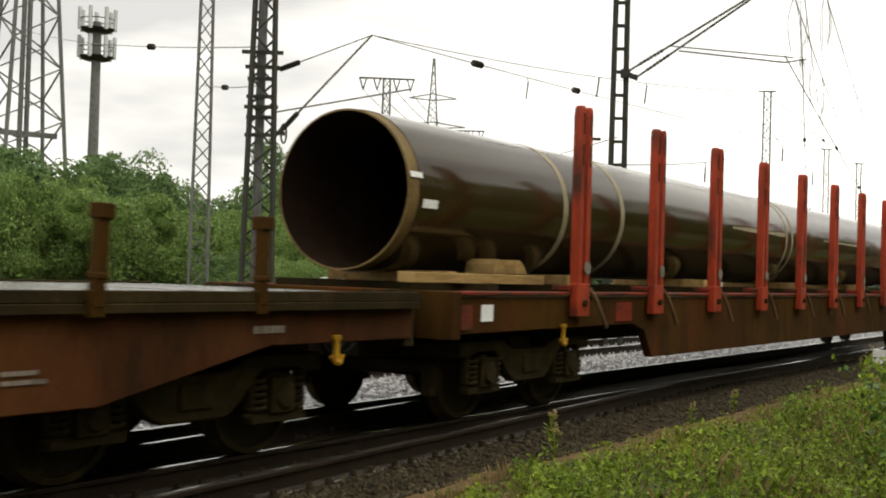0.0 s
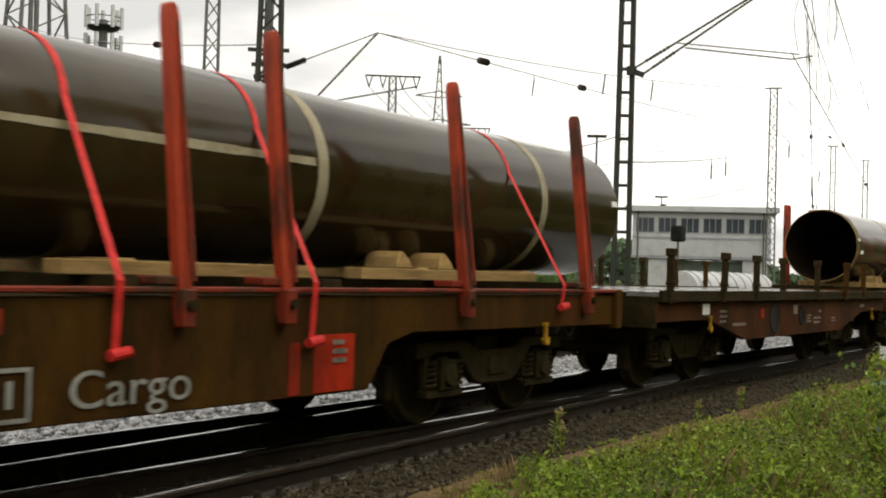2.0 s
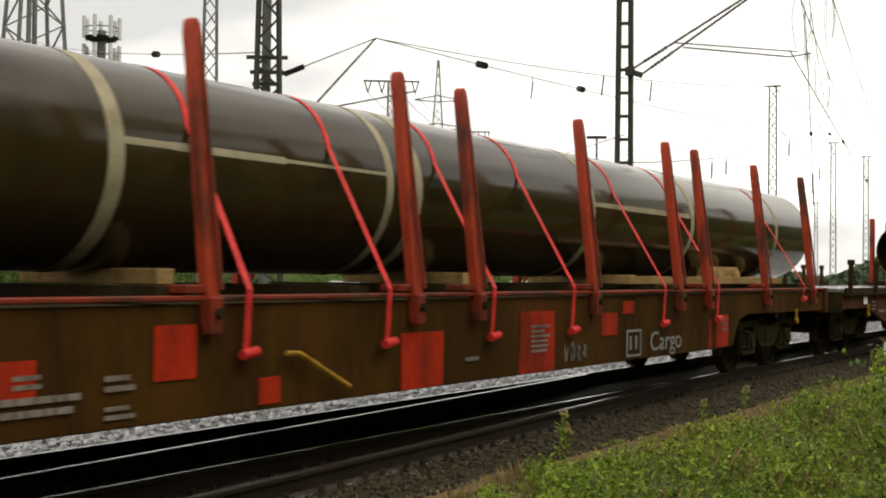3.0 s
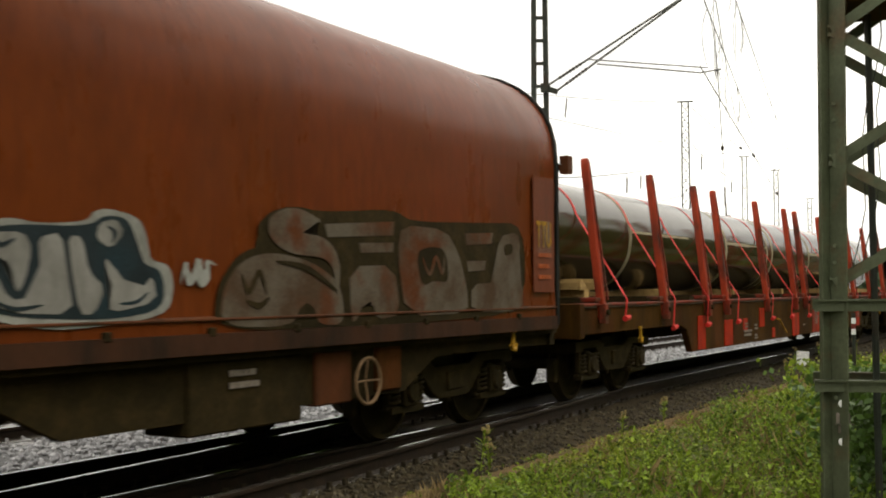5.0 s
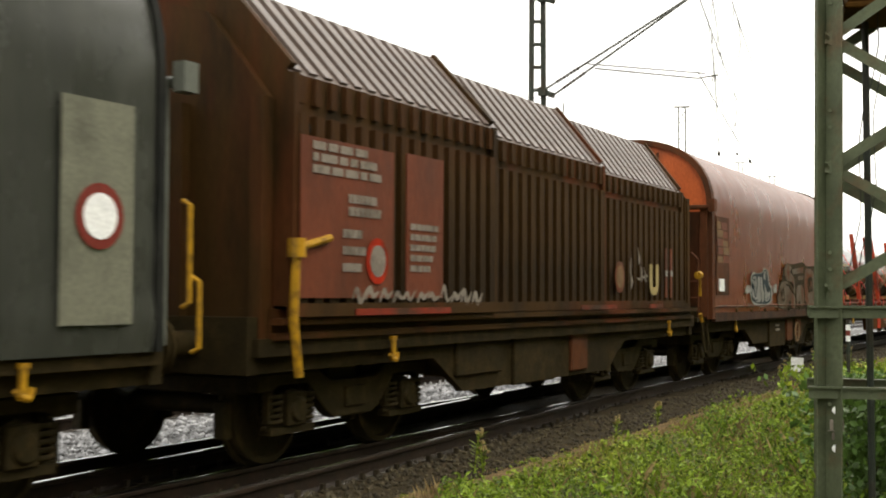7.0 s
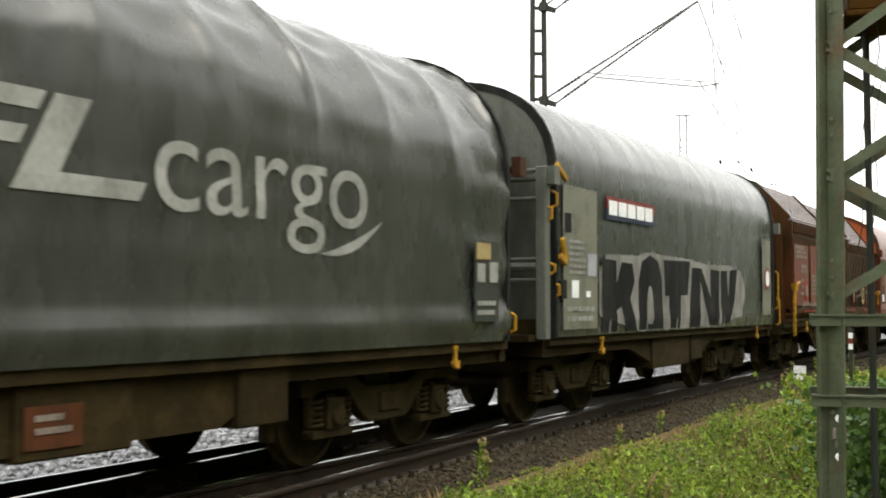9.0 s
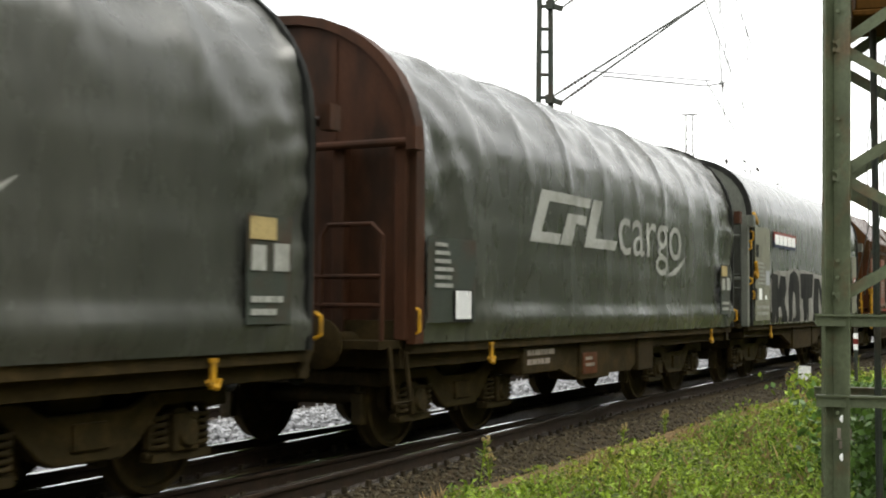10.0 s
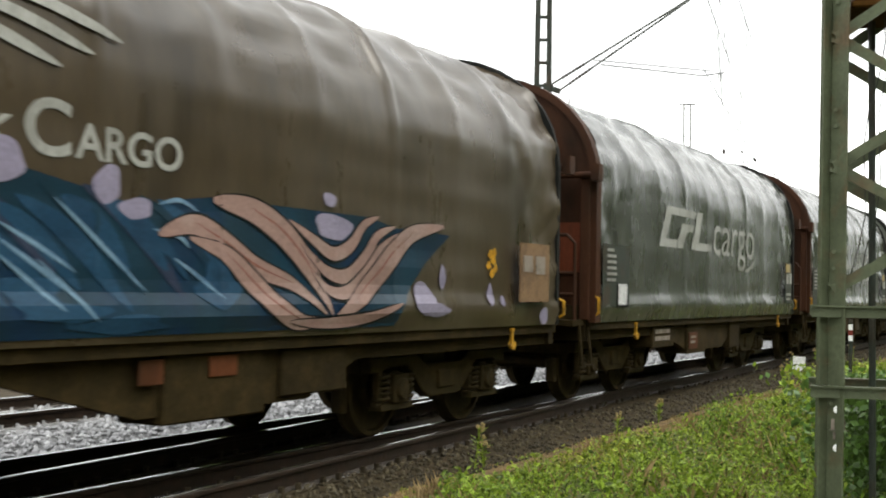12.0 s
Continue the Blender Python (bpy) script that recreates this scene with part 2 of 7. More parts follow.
    "render": material("pale_grey_render", (0.46, 0.47, 0.47), 0.8, 0, (0.38, 0.39, 0.39), 1.2, 0.5, bump=0.1),
    "roofgrey": material("grey_roof_edge", (0.30, 0.31, 0.32), 0.7, 0, (0.24, 0.25, 0.26), 2, 0.5, bump=0.1),
    "gatedark": material("dull_green_door", (0.10, 0.13, 0.10), 0.6, 0, (0.08, 0.10, 0.08), 2, 0.5, bump=0.1),
    "glass": material("window_glass", (0.05, 0.06, 0.07), 0.08, 0, (0.04, 0.05, 0.06), 2, 0.4, bump=0),
    "far": material("distant_woods", (0.075, 0.11, 0.06), 0.9, 0, (0.05, 0.08, 0.045), 0.05, 0.5, bump=0, grain=0.6),
}


# ---- mesh helpers ----
def box(bm, x0, x1, y0, y1, z0, z1):
    vs = [bm.verts.new((x, y, z)) for x in (x0, x1) for y in (y0, y1) for z in (z0, z1)]
    for q in ((0, 1, 3, 2), (4, 6, 7, 5), (0, 4, 5, 1), (2, 3, 7, 6), (0, 2, 6, 4), (1, 5, 7, 3)):
        bm.faces.new([vs[i] for i in q])


def rod(bm, a, b, r, seg=8, r2=None, cap=True):
    a, b = Vector(a), Vector(b)
    d = (b - a).normalized()
    u = d.orthogonal().normalized()
    w = d.cross(u)
    r2 = r if r2 is None else r2
    one = [bm.verts.new(a + (u * math.cos(k * math.tau / seg) + w * math.sin(k * math.tau / seg)) * r) for k in range(seg)]
    two = [bm.verts.new(b + (u * math.cos(k * math.tau / seg) + w * math.sin(k * math.tau / seg)) * r2) for k in range(seg)]
    for k in range(seg):
        bm.faces.new((one[k], one[(k + 1) % seg], two[(k + 1) % seg], two[k]))
    if cap:
        bm.faces.new(one[::-1]), bm.faces.new(two)


def beam(bm, a, b, w, h):
    """A square bar from a to b, w across and h deep."""
    a, b = Vector(a), Vector(b)
    d = (b - a).normalized()
    u = d.cross(Vector((0, 0, 1)))
    u = u.normalized() if u.length > 0.01 else Vector((1, 0, 0))
    v = d.cross(u)
    one = [bm.verts.new(a + u * sx * w / 2 + v * sy * h / 2) for sx, sy in ((-1, -1), (1, -1), (1, 1), (-1, 1))]
    two = [bm.verts.new(b + u * sx * w / 2 + v * sy * h / 2) for sx, sy in ((-1, -1), (1, -1), (1, 1), (-1, 1))]
    for k in range(4):
        bm.faces.new((one[k], one[(k + 1) % 4], two[(k + 1) % 4], two[k]))
    bm.faces.new(one[::-1]), bm.faces.new(two)


def slab(bm, outline, y0, y1):
    """A plate with an outline in x and z, from y0 to y1."""
    one = [bm.verts.new((x, y0, z)) for x, z in outline]
    two = [bm.verts.new((x, y1, z)) for x, z in outline]
    n = len(one)
    bm.faces.new(one), bm.faces.new(two[::-1])
    for k in range(n):
        bm.faces.new((one[k], two[k], two[(k + 1) % n], one[(k + 1) % n]))


def along(bm, outline, x0, x1):
    """A bar with an outline in y and z, from x0 to x1."""
    one = [bm.verts.new((x0, y, z)) for y, z in outline]
    two = [bm.verts.new((x1, y, z)) for y, z in outline]
    n = len(one)
    bm.faces.new(one), bm.faces.new(two[::-1])
    for k in range(n):
        bm.faces.new((one[k], two[k], two[(k + 1) % n], one[(k + 1) % n]))


def lathe(bm, profile, axis_y0=0, seg=24, centre=(0, 0, 0)):
    """Turns a profile of (r, y) round the y axis."""
    rows = [[bm.verts.new((centre[0] + r * math.cos(k * math.tau / seg), centre[1] + y, centre[2] + r * math.sin(k * math.tau / seg))) for k in range(seg)] for r, y in profile]
    for a, b in zip(rows, rows[1:]):
        for k in range(seg):
            bm.faces.new((a[k], a[(k + 1) % seg], b[(k + 1) % seg], b[k]))


def mesh_of(name, bm, mat, smooth=35, bevel=0):
    bmesh.ops.recalc_face_normals(bm, faces=bm.faces)
    if bevel:
        bmesh.ops.bevel(bm, geom=[e for e in bm.edges if len(e.link_faces) == 2 and e.calc_face_angle(0) > 0.6], offset=bevel, segments=1, affect="EDGES", clamp_overlap=True)
    me = bpy.data.meshes.new(name)
    bm.to_mesh(me)
    bm.free()
    me.materials.append(M[mat] if isinstance(mat, str) else mat)
    if smooth:
        me.shade_smooth()
        me.set_sharp_from_angle(angle=radians(smooth))
    return me


def pieces(bm):
    """Split a mesh into its loose pieces."""
    left, out = set(bm.faces), []
    while left:
        queue = [left.pop()]
        one = list(queue)
        while queue:
            for v in queue.pop().verts:
                for f in v.link_faces:
                    if f in left:
                        left.remove(f)
                        queue.append(f)
                        one.append(f)
        b = bmesh.new()
        at = {}
        for f in sorted(one, key=lambda g: g.index):
            for v in f.verts:
                if v not in at:
                    at[v] = b.verts.new(v.co)
            b.faces.new([at[v] for v in f.verts])
        out.append(b)
    return out


APART = ("end_wall", "end_platform", "hood_frame", "collar", "underframe", "floor_frame", "top_flange", "ladder", "hood_lever", "clamp")


def part(name, bm, mat, parent, label="", smooth=35, bevel=0):
    if name in APART and isinstance(bm, bmesh.types.BMesh):
        bm.faces.index_update()
        some = pieces(bm)
        if len(some) > 1:
            for one in some[1:]:
                tagged_piece = new(name, mesh_of(name, one, mat, smooth, bevel))
                tagged_piece.parent = parent
                tagged(tagged_piece, label)
            bm = some[0]
    me = bm if isinstance(bm, bpy.types.Mesh) else mesh_of(name, bm, mat, smooth, bevel)
    ob = new(name, me)
    ob.parent = parent
    return tagged(ob, label)


def thing(name, label, category, group="", kind="", at=None):
    ob = tagged(new(name), label, category, group, kind)
    if at:
        ob.matrix_basis = at
    return ob


def solid(name, bm, mat, label, category, group="", kind="", at=None, smooth=35, bevel=0):
    ob = tagged(new(name, mesh_of(name, bm, mat, smooth, bevel)), label, category, group, kind)
    if at:
        ob.matrix_basis = at
    return ob


def flat_mesh(name, verts, faces, mat):
    me = bpy.data.meshes.new(name)
    me.from_pydata(verts, [], faces)
    me.materials.append(M[mat])
    return me


def tube(bm, pts, r, seg=8):
    """A round bar bent along points, in one piece."""
    pts = [Vector(p) for p in pts]
    rings = []
    u = None
    for k, p in enumerate(pts):
        d = (pts[min(k + 1, len(pts) - 1)] - pts[max(k - 1, 0)]).normalized()
        u = (u - d * u.dot(d)).normalized() if u else d.orthogonal().normalized()
        w = d.cross(u)
        rings.append([bm.verts.new(p + (u * math.cos(a) + w * math.sin(a)) * r) for a in [q * math.tau / seg for q in range(seg)]])
    for a, b in zip(rings, rings[1:]):
        for k in range(seg):
            bm.faces.new((a[k], a[(k + 1) % seg], b[(k + 1) % seg], b[k]))
    bm.faces.new(rings[0][::-1]), bm.faces.new(rings[-1])


def words(name, text, mat, parent, x0, x1, z0, z1, y, label="", bold=0.0):
    """Writing painted on the near side of a wagon, filling the given width and height."""
    cu = bpy.data.curves.new(name, "FONT")
    cu.body, cu.size, cu.offset, cu.extrude = text, 1.0, bold, 0.001
    tmp = bpy.data.objects.new(name, cu)
    scene.collection.objects.link(tmp)
    me = bpy.data.meshes.new_from_object(tmp.evaluated_get(bpy.context.evaluated_depsgraph_get()))
    bpy.data.objects.remove(tmp)
    lo = [min(v.co[k] for v in me.vertices) for k in range(2)]
    hi = [max(v.co[k] for v in me.vertices) for k in range(2)]
    for v in me.vertices:
        v.co = (x0 + (x1 - x0) * (v.co.x - lo[0]) / (hi[0] - lo[0]), y - v.co.z, z0 + (z1 - z0) * (v.co.y - lo[1]) / (hi[1] - lo[1]))
    me.materials.clear()
    me.materials.append(M[mat])
    return part(name, me, mat, parent, label)


# ---- the ground and the tracks ----
ZR = 0.05
Y0 = 6.75


def ground_height(x, y):
    pts = ((-60, -0.2), (-3, -0.12), (3.2, -0.06), (4.5, -0.10), (4.85, -0.17), (5.1, -0.135), (5.4, -0.118), (5.7, -0.118), (8.1, -0.12), (8.5, -0.28), (9.0, -0.30), (9.4, -0.26), (13.6, -0.26), (14.2, -0.42), (22, -0.5), (3000, -0.5))
    for (a, za), (b, zb) in zip(pts, pts[1:]):
        if y <= b:
            k = (y - a) / (b - a)
            z = za + (zb - za) * k
            break
    if y < 4.6 and -5 < x < 60:
        z += 0.05 * noise.noise((x * 0.7, y * 0.9, 0)) + 0.02 * noise.noise((x * 2.5, y * 2.5, 3))
    return z


xs = [-900, -300, -100, -40, -15] + [i * 0.6 - 6 for i in range(90)] + [52, 60, 75, 100, 150, 250, 500, 1200, 3000]
ys = [-900, -300, -100, -40, -15, -6, -3] + [i * 0.3 - 1.5 for i in range(20)] + [4.5, 4.7, 4.85, 5.1, 5.25, 5.4, 5.7, 6.2, 7, 7.6, 8.1, 8.3, 8.5, 9, 9.4, 10.5, 11.5, 12.6, 13.6, 14.2, 16, 22, 30, 45, 70, 110, 200, 400, 900, 3000]
gv = [(x, y, ground_height(x, y)) for y in ys for x in xs]
nx = len(xs)
gf = [(j * nx + i, j * nx + i + 1, (j + 1) * nx + i + 1, (j + 1) * nx + i) for j in range(len(ys) - 1) for i in range(nx - 1)]
me = flat_mesh("ground", gv, gf, "soil")
me.materials.append(M["ballast"])
me.materials.append(M["drysoil"])
me.materials.append(M["palebed"])
for p in me.polygons:
    if 3.9 < p.center.y < 4.9:
        p.material_index = 2
    # shade-dark bed under the train and beyond the far track, pale gravel between
    if 4.9 < p.center.y < 21:
        p.material_index = 1 if p.center.y < 7.7 or p.center.y > 13.6 else 3
    p.use_smooth = True
ground = tagged(new("ground", me), "rough verge of weeds beside a grey gravel track bed", "ground", kind="structure")

RAIL = [(-0.075, -0.172), (0.075, -0.172), (0.075, -0.163), (0.069, -0.157), (0.012, -0.140), (0.012, -0.045), (0.036, -0.035), (0.036, -0.012), (0.033, -0.005), (0.026, -0.0012), (0.013, 0.0), (-0.013, 0.0), (-0.026, -0.0012), (-0.033, -0.005), (-0.036, -0.012), (-0.036, -0.035), (-0.012, -0.045), (-0.012, -0.140), (-0.069, -0.157), (-0.075, -0.163)]


def rail(t, a, b, head="rail"):
    """One rail from a to b (x, y), with a bright head and a wet foot."""
    bm = bmesh.new()
    rows = [[bm.verts.new((x, y0 + y, z)) for y, z in RAIL] for x, y0 in (a, b)]
    n = len(RAIL)
    bm.faces.new(rows[0]), bm.faces.new(rows[1][::-1])
    for k in range(n):
        bm.faces.new((rows[0][k], rows[1][k], rows[1][(k + 1) % n], rows[0][(k + 1) % n]))
    r = part("rail", bm, "railside", t, smooth=0)
    r.data.materials.append(M[head])
    r.data.materials.append(M["railfoot"])
    for p in r.data.polygons:
        if p.normal.z > 0.85 and p.center.z > -0.010:
            p.material_index = 1
        elif p.normal.z > 0.2 and p.center.z < -0.1:
            p.material_index = 2


def track(yc, zr, label):
    t = thing("railway_track", label, "railway track", kind="structure", at=pose(0, yc, zr))
    for s in (-0.753, 0.753):
        rail(t, (-200, s), (900, s))
    return t


# the turnout: a second pair of rails leaves the running track towards the verge
TIP, LEAVE = 16.8, 0.062


def apart(x):
    """How far the turnout's rails have left the running rails at x."""
    return max(0.0, (TIP - x) * LEAVE)


track_near = track(Y0, ZR, "main running track with shiny rails on timber sleepers")
turnout = thing("railway_turnout", "turnout rails with dull wet heads leaving the running track", "railway track", kind="structure", at=pose(0, Y0, ZR))
for side in (-0.753, 0.753):
    rail(turnout, (-60, side - apart(-60)), (TIP - 1.2, side - apart(TIP - 1.2)), "railfoot" if side < 0 else "rail")
track_far = track(11.8, -0.08, "empty neighbouring track with shiny wet rails")


def sleepers(t, x0, x1, mat="sleeper"):
    bm = bmesh.new()
    box(bm, -0.13, 0.13, -1.25, 1.25, -0.34, -0.178)
    box(bm, -0.17, 0.17, -0.90, -0.60, -0.180, -0.160)
    box(bm, -0.17, 0.17, 0.60, 0.90, -0.180, -0.160)
    for sx in (-0.11, 0.11):
        for sy in (-0.86, -0.64, 0.64, 0.86):
            rod(bm, (sx, sy, -0.17), (sx, sy, -0.115), 0.02, 6)
    me = mesh_of("sleeper", bm, mat, 0)
    x = x0
    while x < x1:
        wide = apart(x) if t is track_near else 0
        if wide > 0.1:
            bm = bmesh.new()
            box(bm, -0.13, 0.13, -1.02 - wide, 1.25, -0.34, -0.178)
            for yr in (-0.753, 0.753, -0.753 - wide, 0.753 - wide):
                box(bm, -0.17, 0.17, yr - 0.16, yr + 0.16, -0.181, -0.159)
                for sx in (-0.11, 0.11):
                    for sy in (-0.115, 0.115):
                        rod(bm, (sx, yr + sy, -0.17), (sx, yr + sy, -0.105), 0.026, 6)
            s = part("sleeper", mesh_of("sleeper", bm, mat, 0), None, t)
        else:
            s = part("sleeper", me, None, t)
        s.matrix_basis = pose(x, random.uniform(-0.03, 0.03), 0, 0, 0, random.uniform(-0.6, 0.6))
        x += 0.62


def scatter(name, count, x0, x1, y0, y1, size, mat, label, sink=0.3):
    """Loose stones of uneven shape on the ground."""
    bm = bmesh.new()
    bmesh.ops.create_icosphere(bm, subdivisions=1, radius=1)
    base = np.array([v.co for v in bm.verts])
    fs = np.array([[v.index for v in f.verts] for f in bm.faces])
    bm.free()
    rng = np.random.default_rng(5)
    vs, ff = [], []
    for i in range(count):
        x = x0 + (x1 - x0) * rng.random() ** 1.5
        y = y0 + (y1 - y0) * rng.random()
        s = size * (0.55 + 0.9 * rng.random())
        sc = s * (0.7 + 0.6 * rng.random(3))
        a = rng.random() * 6.28
        v = base * sc * (1 + 0.25 * (rng.random((len(base), 1)) - 0.5))
        v = v @ np.array([[math.cos(a), math.sin(a), 0], [-math.sin(a), math.cos(a), 0], [0, 0, 1]])
        v += (x, y, ground_height(x, y) + sc[2] * (1 - 2 * sink) * 0.6)
        ff.append(fs + i * len(base))
        vs.append(v)
    me = flat_mesh(name, np.concatenate(vs).tolist(), np.concatenate(ff).tolist(), mat)
    return tagged(new(name, me), label, "gravel", kind="stuff")


# ---- the train: running gear ----
SPEED = 8.34
MOVING = []
SPINNING = []


def carried_by_train(ob, x, y=Y0, z=ZR):
    ob.matrix_basis = pose(x + SPEED * -6, y, z)
    MOVING.append((ob, x, y, z))
    return ob


def wheelset_mesh():
    bm = bmesh.new()
    rod(bm, (0, -1.0, 0), (0, 1.0, 0), 0.08, 12)
    for s in (-1, 1):
        prof = [(0.09, 0.60), (0.16, 0.62), (0.19, 0.68), (0.40, 0.70), (0.41, 0.665), (0.485, 0.665), (0.485, 0.695), (0.46, 0.71), (0.455, 0.80), (0.41, 0.805), (0.40, 0.755), (0.20, 0.745), (0.16, 0.80), (0.09, 0.81)]
        lathe(bm, [(r, y * s) for r, y in prof], seg=32)
    return mesh_of("wheelset", bm, "bogie", 40)


def bogie_mesh():
    bm = bmesh.new()
    for s in (-1, 1):
        y0, y1 = s * 0.94, s * 1.06
        slab(bm, [(-1.38, 0.62), (-1.38, 0.76), (-0.55, 0.76), (-0.35, 0.66), (0.35, 0.66), (0.55, 0.76), (1.38, 0.76), (1.38, 0.62), (1.18, 0.62), (1.10, 0.66), (0.70, 0.66), (0.42, 0.40), (0.30, 0.34), (-0.30, 0.34), (-0.42, 0.40), (-0.70, 0.66), (-1.10, 0.66), (-1.18, 0.62)], min(y0, y1), max(y0, y1))
        for x in (-0.9, 0.9):
            for dx in (-0.19, 0.19):
                box(bm, x + dx - 0.03 + (0.09 if dx > 0 else -0.09), x + dx + 0.03 + (0.09 if dx > 0 else -0.09), min(y0, y1) + 0.02, max(y0, y1) - 0.02, 0.36, 0.64)
        box(bm, -0.16, 0.16, min(y0, y1) - 0.03, max(y0, y1) + 0.03, 0.42, 0.60)
        for x in (-0.9, 0.9):
            box(bm, x - 0.33, x + 0.33, min(y0, y1) + 0.03, max(y0, y1) - 0.03, 0.30, 0.345)
            box(bm, x - 0.13, x + 0.13, min(y0, y1) - 0.04, max(y0, y1) + 0.04, 0.33, 0.60)
    box(bm, -0.22, 0.22, -0.95, 0.95, 0.48, 0.78)
    for x in (-1.33, 1.33):
        box(bm, x - 0.05, x + 0.05, -0.95, 0.95, 0.60, 0.74)
    for x in (-1.42, -0.38, 0.38, 1.42):
        for s in (-1, 1):
            box(bm, x - 0.05, x + 0.05, s * 0.75 - 0.06, s * 0.75 + 0.06, 0.25, 0.55)
    return mesh_of("bogie_frame", bm, "bogie", 30, 0.012)


def axle_box_mesh():
    bm = bmesh.new()
    lathe(bm, [(0.0, -0.135), (0.085, -0.135), (0.105, -0.115), (0.12, -0.05), (0.17, -0.03), (0.17, 0.06), (0, 0.06)], seg=16)
    box(bm, -0.30, 0.30, -0.06, 0.06, -0.19, -0.13)
    return mesh_of("axle_box", bm, "bogie", 35)


def spring_mesh():
    bm = bmesh.new()
    n, r, turns, h = 60, 0.075, 5, 0.25
    pts = [Vector((r * math.cos(k / n * turns * math.tau), r * math.sin(k / n * turns * math.tau), k / n * h)) for k in range(n + 1)]
    tube(bm, pts, 0.018, 6)
    return mesh_of("spring", bm, "bogie", 60)


WHEELSET, BOGIE, AXLEBOX, SPRING = wheelset_mesh(), bogie_mesh(), axle_box_mesh(), spring_mesh()


def bogie(parent, x):
    b = part("bogie", BOGIE, None, parent, "grimy bogie with coil springs")
    b.matrix_basis = pose(x, 0, 0)
    for dx in (-0.9, 0.9):
        w = part("wheelset", WHEELSET, None, b)
        SPINNING.append((w, dx))
        for s in (-1, 1):
            a = part("axle_box", AXLEBOX, None, b)
            a.matrix_basis = pose(dx, s * 1.0, 0.46, 0, 0, 0 if s < 0 else 180)
            for k in (-0.22, 0.22):
                c = part("spring", SPRING, None, b)
                c.matrix_basis = pose(dx + k, s * 1.0, 0.34)
    return b


def buffer_mesh():
    bm = bmesh.new()
    rows = [(0.10, 0), (0.10, 0.30), (0.075, 0.30), (0.075, 0.50), (0.22, 0.52), (0.225, 0.56), (0.16, 0.585), (0.0, 0.59)]
    seg = 18
    rings = [[bm.verts.new((d, r * math.cos(k * math.tau / seg), r * math.sin(k * math.tau / seg))) for k in range(seg)] for r, d in rows]
    for a, b in zip(rings, rings[1:]):
        for k in range(seg):
            bm.faces.new((a[k], a[(k + 1) % seg], b[(k + 1) % seg], b[k]))
    box(bm, -0.02, 0.03, -0.18, 0.18, -0.18, 0.18)
    return mesh_of("buffer", bm, "grime", 40)


def coupling_mesh():
    bm = bmesh.new()
    rod(bm, (0, 0, 0.02), (0.30, 0, -0.02), 0.035, 8)
    beam(bm, (0.25, -0.08, 0), (0.50, -0.08, -0.06), 0.03, 0.06)
    beam(bm, (0.25, 0.08, 0), (0.50, 0.08, -0.06), 0.03, 0.06)
    rod(bm, (0.48, -0.12, -0.06), (0.48, 0.12, -0.06), 0.03, 8)
    return mesh_of("coupling", bm, "grime", 40)


def hose_mesh():
    bm = bmesh.new()
    tube(bm, [(k / 10 * 0.55, 0, -0.05 - 0.25 * math.sin(k / 10 * math.pi)) for k in range(11)], 0.028, 8)
    return mesh_of("brake_hose", bm, "ink", 60)


BUFFER, COUPLING, HOSE = buffer_mesh(), coupling_mesh(), hose_mesh()


def running_gear(w, half, pivot):
    """Bogies, buffers and couplings of a wagon whose body ends at +-half."""
    for s in (-1, 1):
        bogie(w, s * pivot)
        for y in (-0.875, 0.875):
            b = part("buffer", BUFFER, None, w)
            b.matrix_basis = pose(s * half, y, 1.02, 0, 0, 0 if s > 0 else 180)
        c = part("coupling", COUPLING, None, w)
        c.matrix_basis = pose(s * half, 0, 0.98, 0, 0, 0 if s > 0 else 180)
        for y in (-0.45, 0.5):
            h = part("brake_hose", HOSE, None, w)
            h.matrix_basis = pose(s * half, y, 0.96, 0, 0, 0 if s > 0 else 180)


def hook(w, x, z, y=-1.47, up=False):
    """A yellow rope hook under the sill."""
    bm = bmesh.new()
    box(bm, -0.045, 0.045, -0.02, 0.02, -0.02, 0.02)
    box(bm, -0.028, 0.028, -0.015, 0.015, -0.18, 0)
    rod(bm, (-0.03, 0, -0.20), (0.06, 0, -0.22), 0.028, 8)
    rod(bm, (0.06, 0, -0.22), (0.09, 0, -0.15), 0.022, 8)
    rod(bm, (-0.03, 0, -0.20), (-0.07, 0, -0.16), 0.022, 8)
    p = part("rope_hook", bm, "yellow", w, "yellow rope hook")
    p.matrix_basis = pose(x, y, z) @ Matrix.Diagonal((0.8, 0.9, 0.85, 1))


def plates(w, items, y=-1.512):
    """Flat painted panels on the near side: name, material, x0, x1, z0, z1."""
    for name, mat, x0, x1, z0, z1 in items:
        bm = bmesh.new()
        box(bm, x0, x1, y - 0.004, y + 0.006, z0, z1)
        part(name, bm, mat, w, smooth=0)


def bars(w, mat, x0, x1, z0, z1, rows, y=-1.519, fill=0.55, seed=1):
    """Lines of unreadable lettering, as plain bars."""
    rng = random.Random(seed)
    dz = (z1 - z0) / rows
    for r in range(rows):
        x = x0
        end = x0 + (x1 - x0) * rng.uniform(0.6, 1)
        while x < end:
            d = rng.uniform(0.06, 0.22) * (x1 - x0)
            bm = bmesh.new()
            box(bm, x, min(x + d, x1), y - 0.002, y + 0.003, z1 - dz * (r + fill), z1 - dz * r)
            part("lettering", bm, mat, w, smooth=0)
            x += d + 0.03 * (x1 - x0)


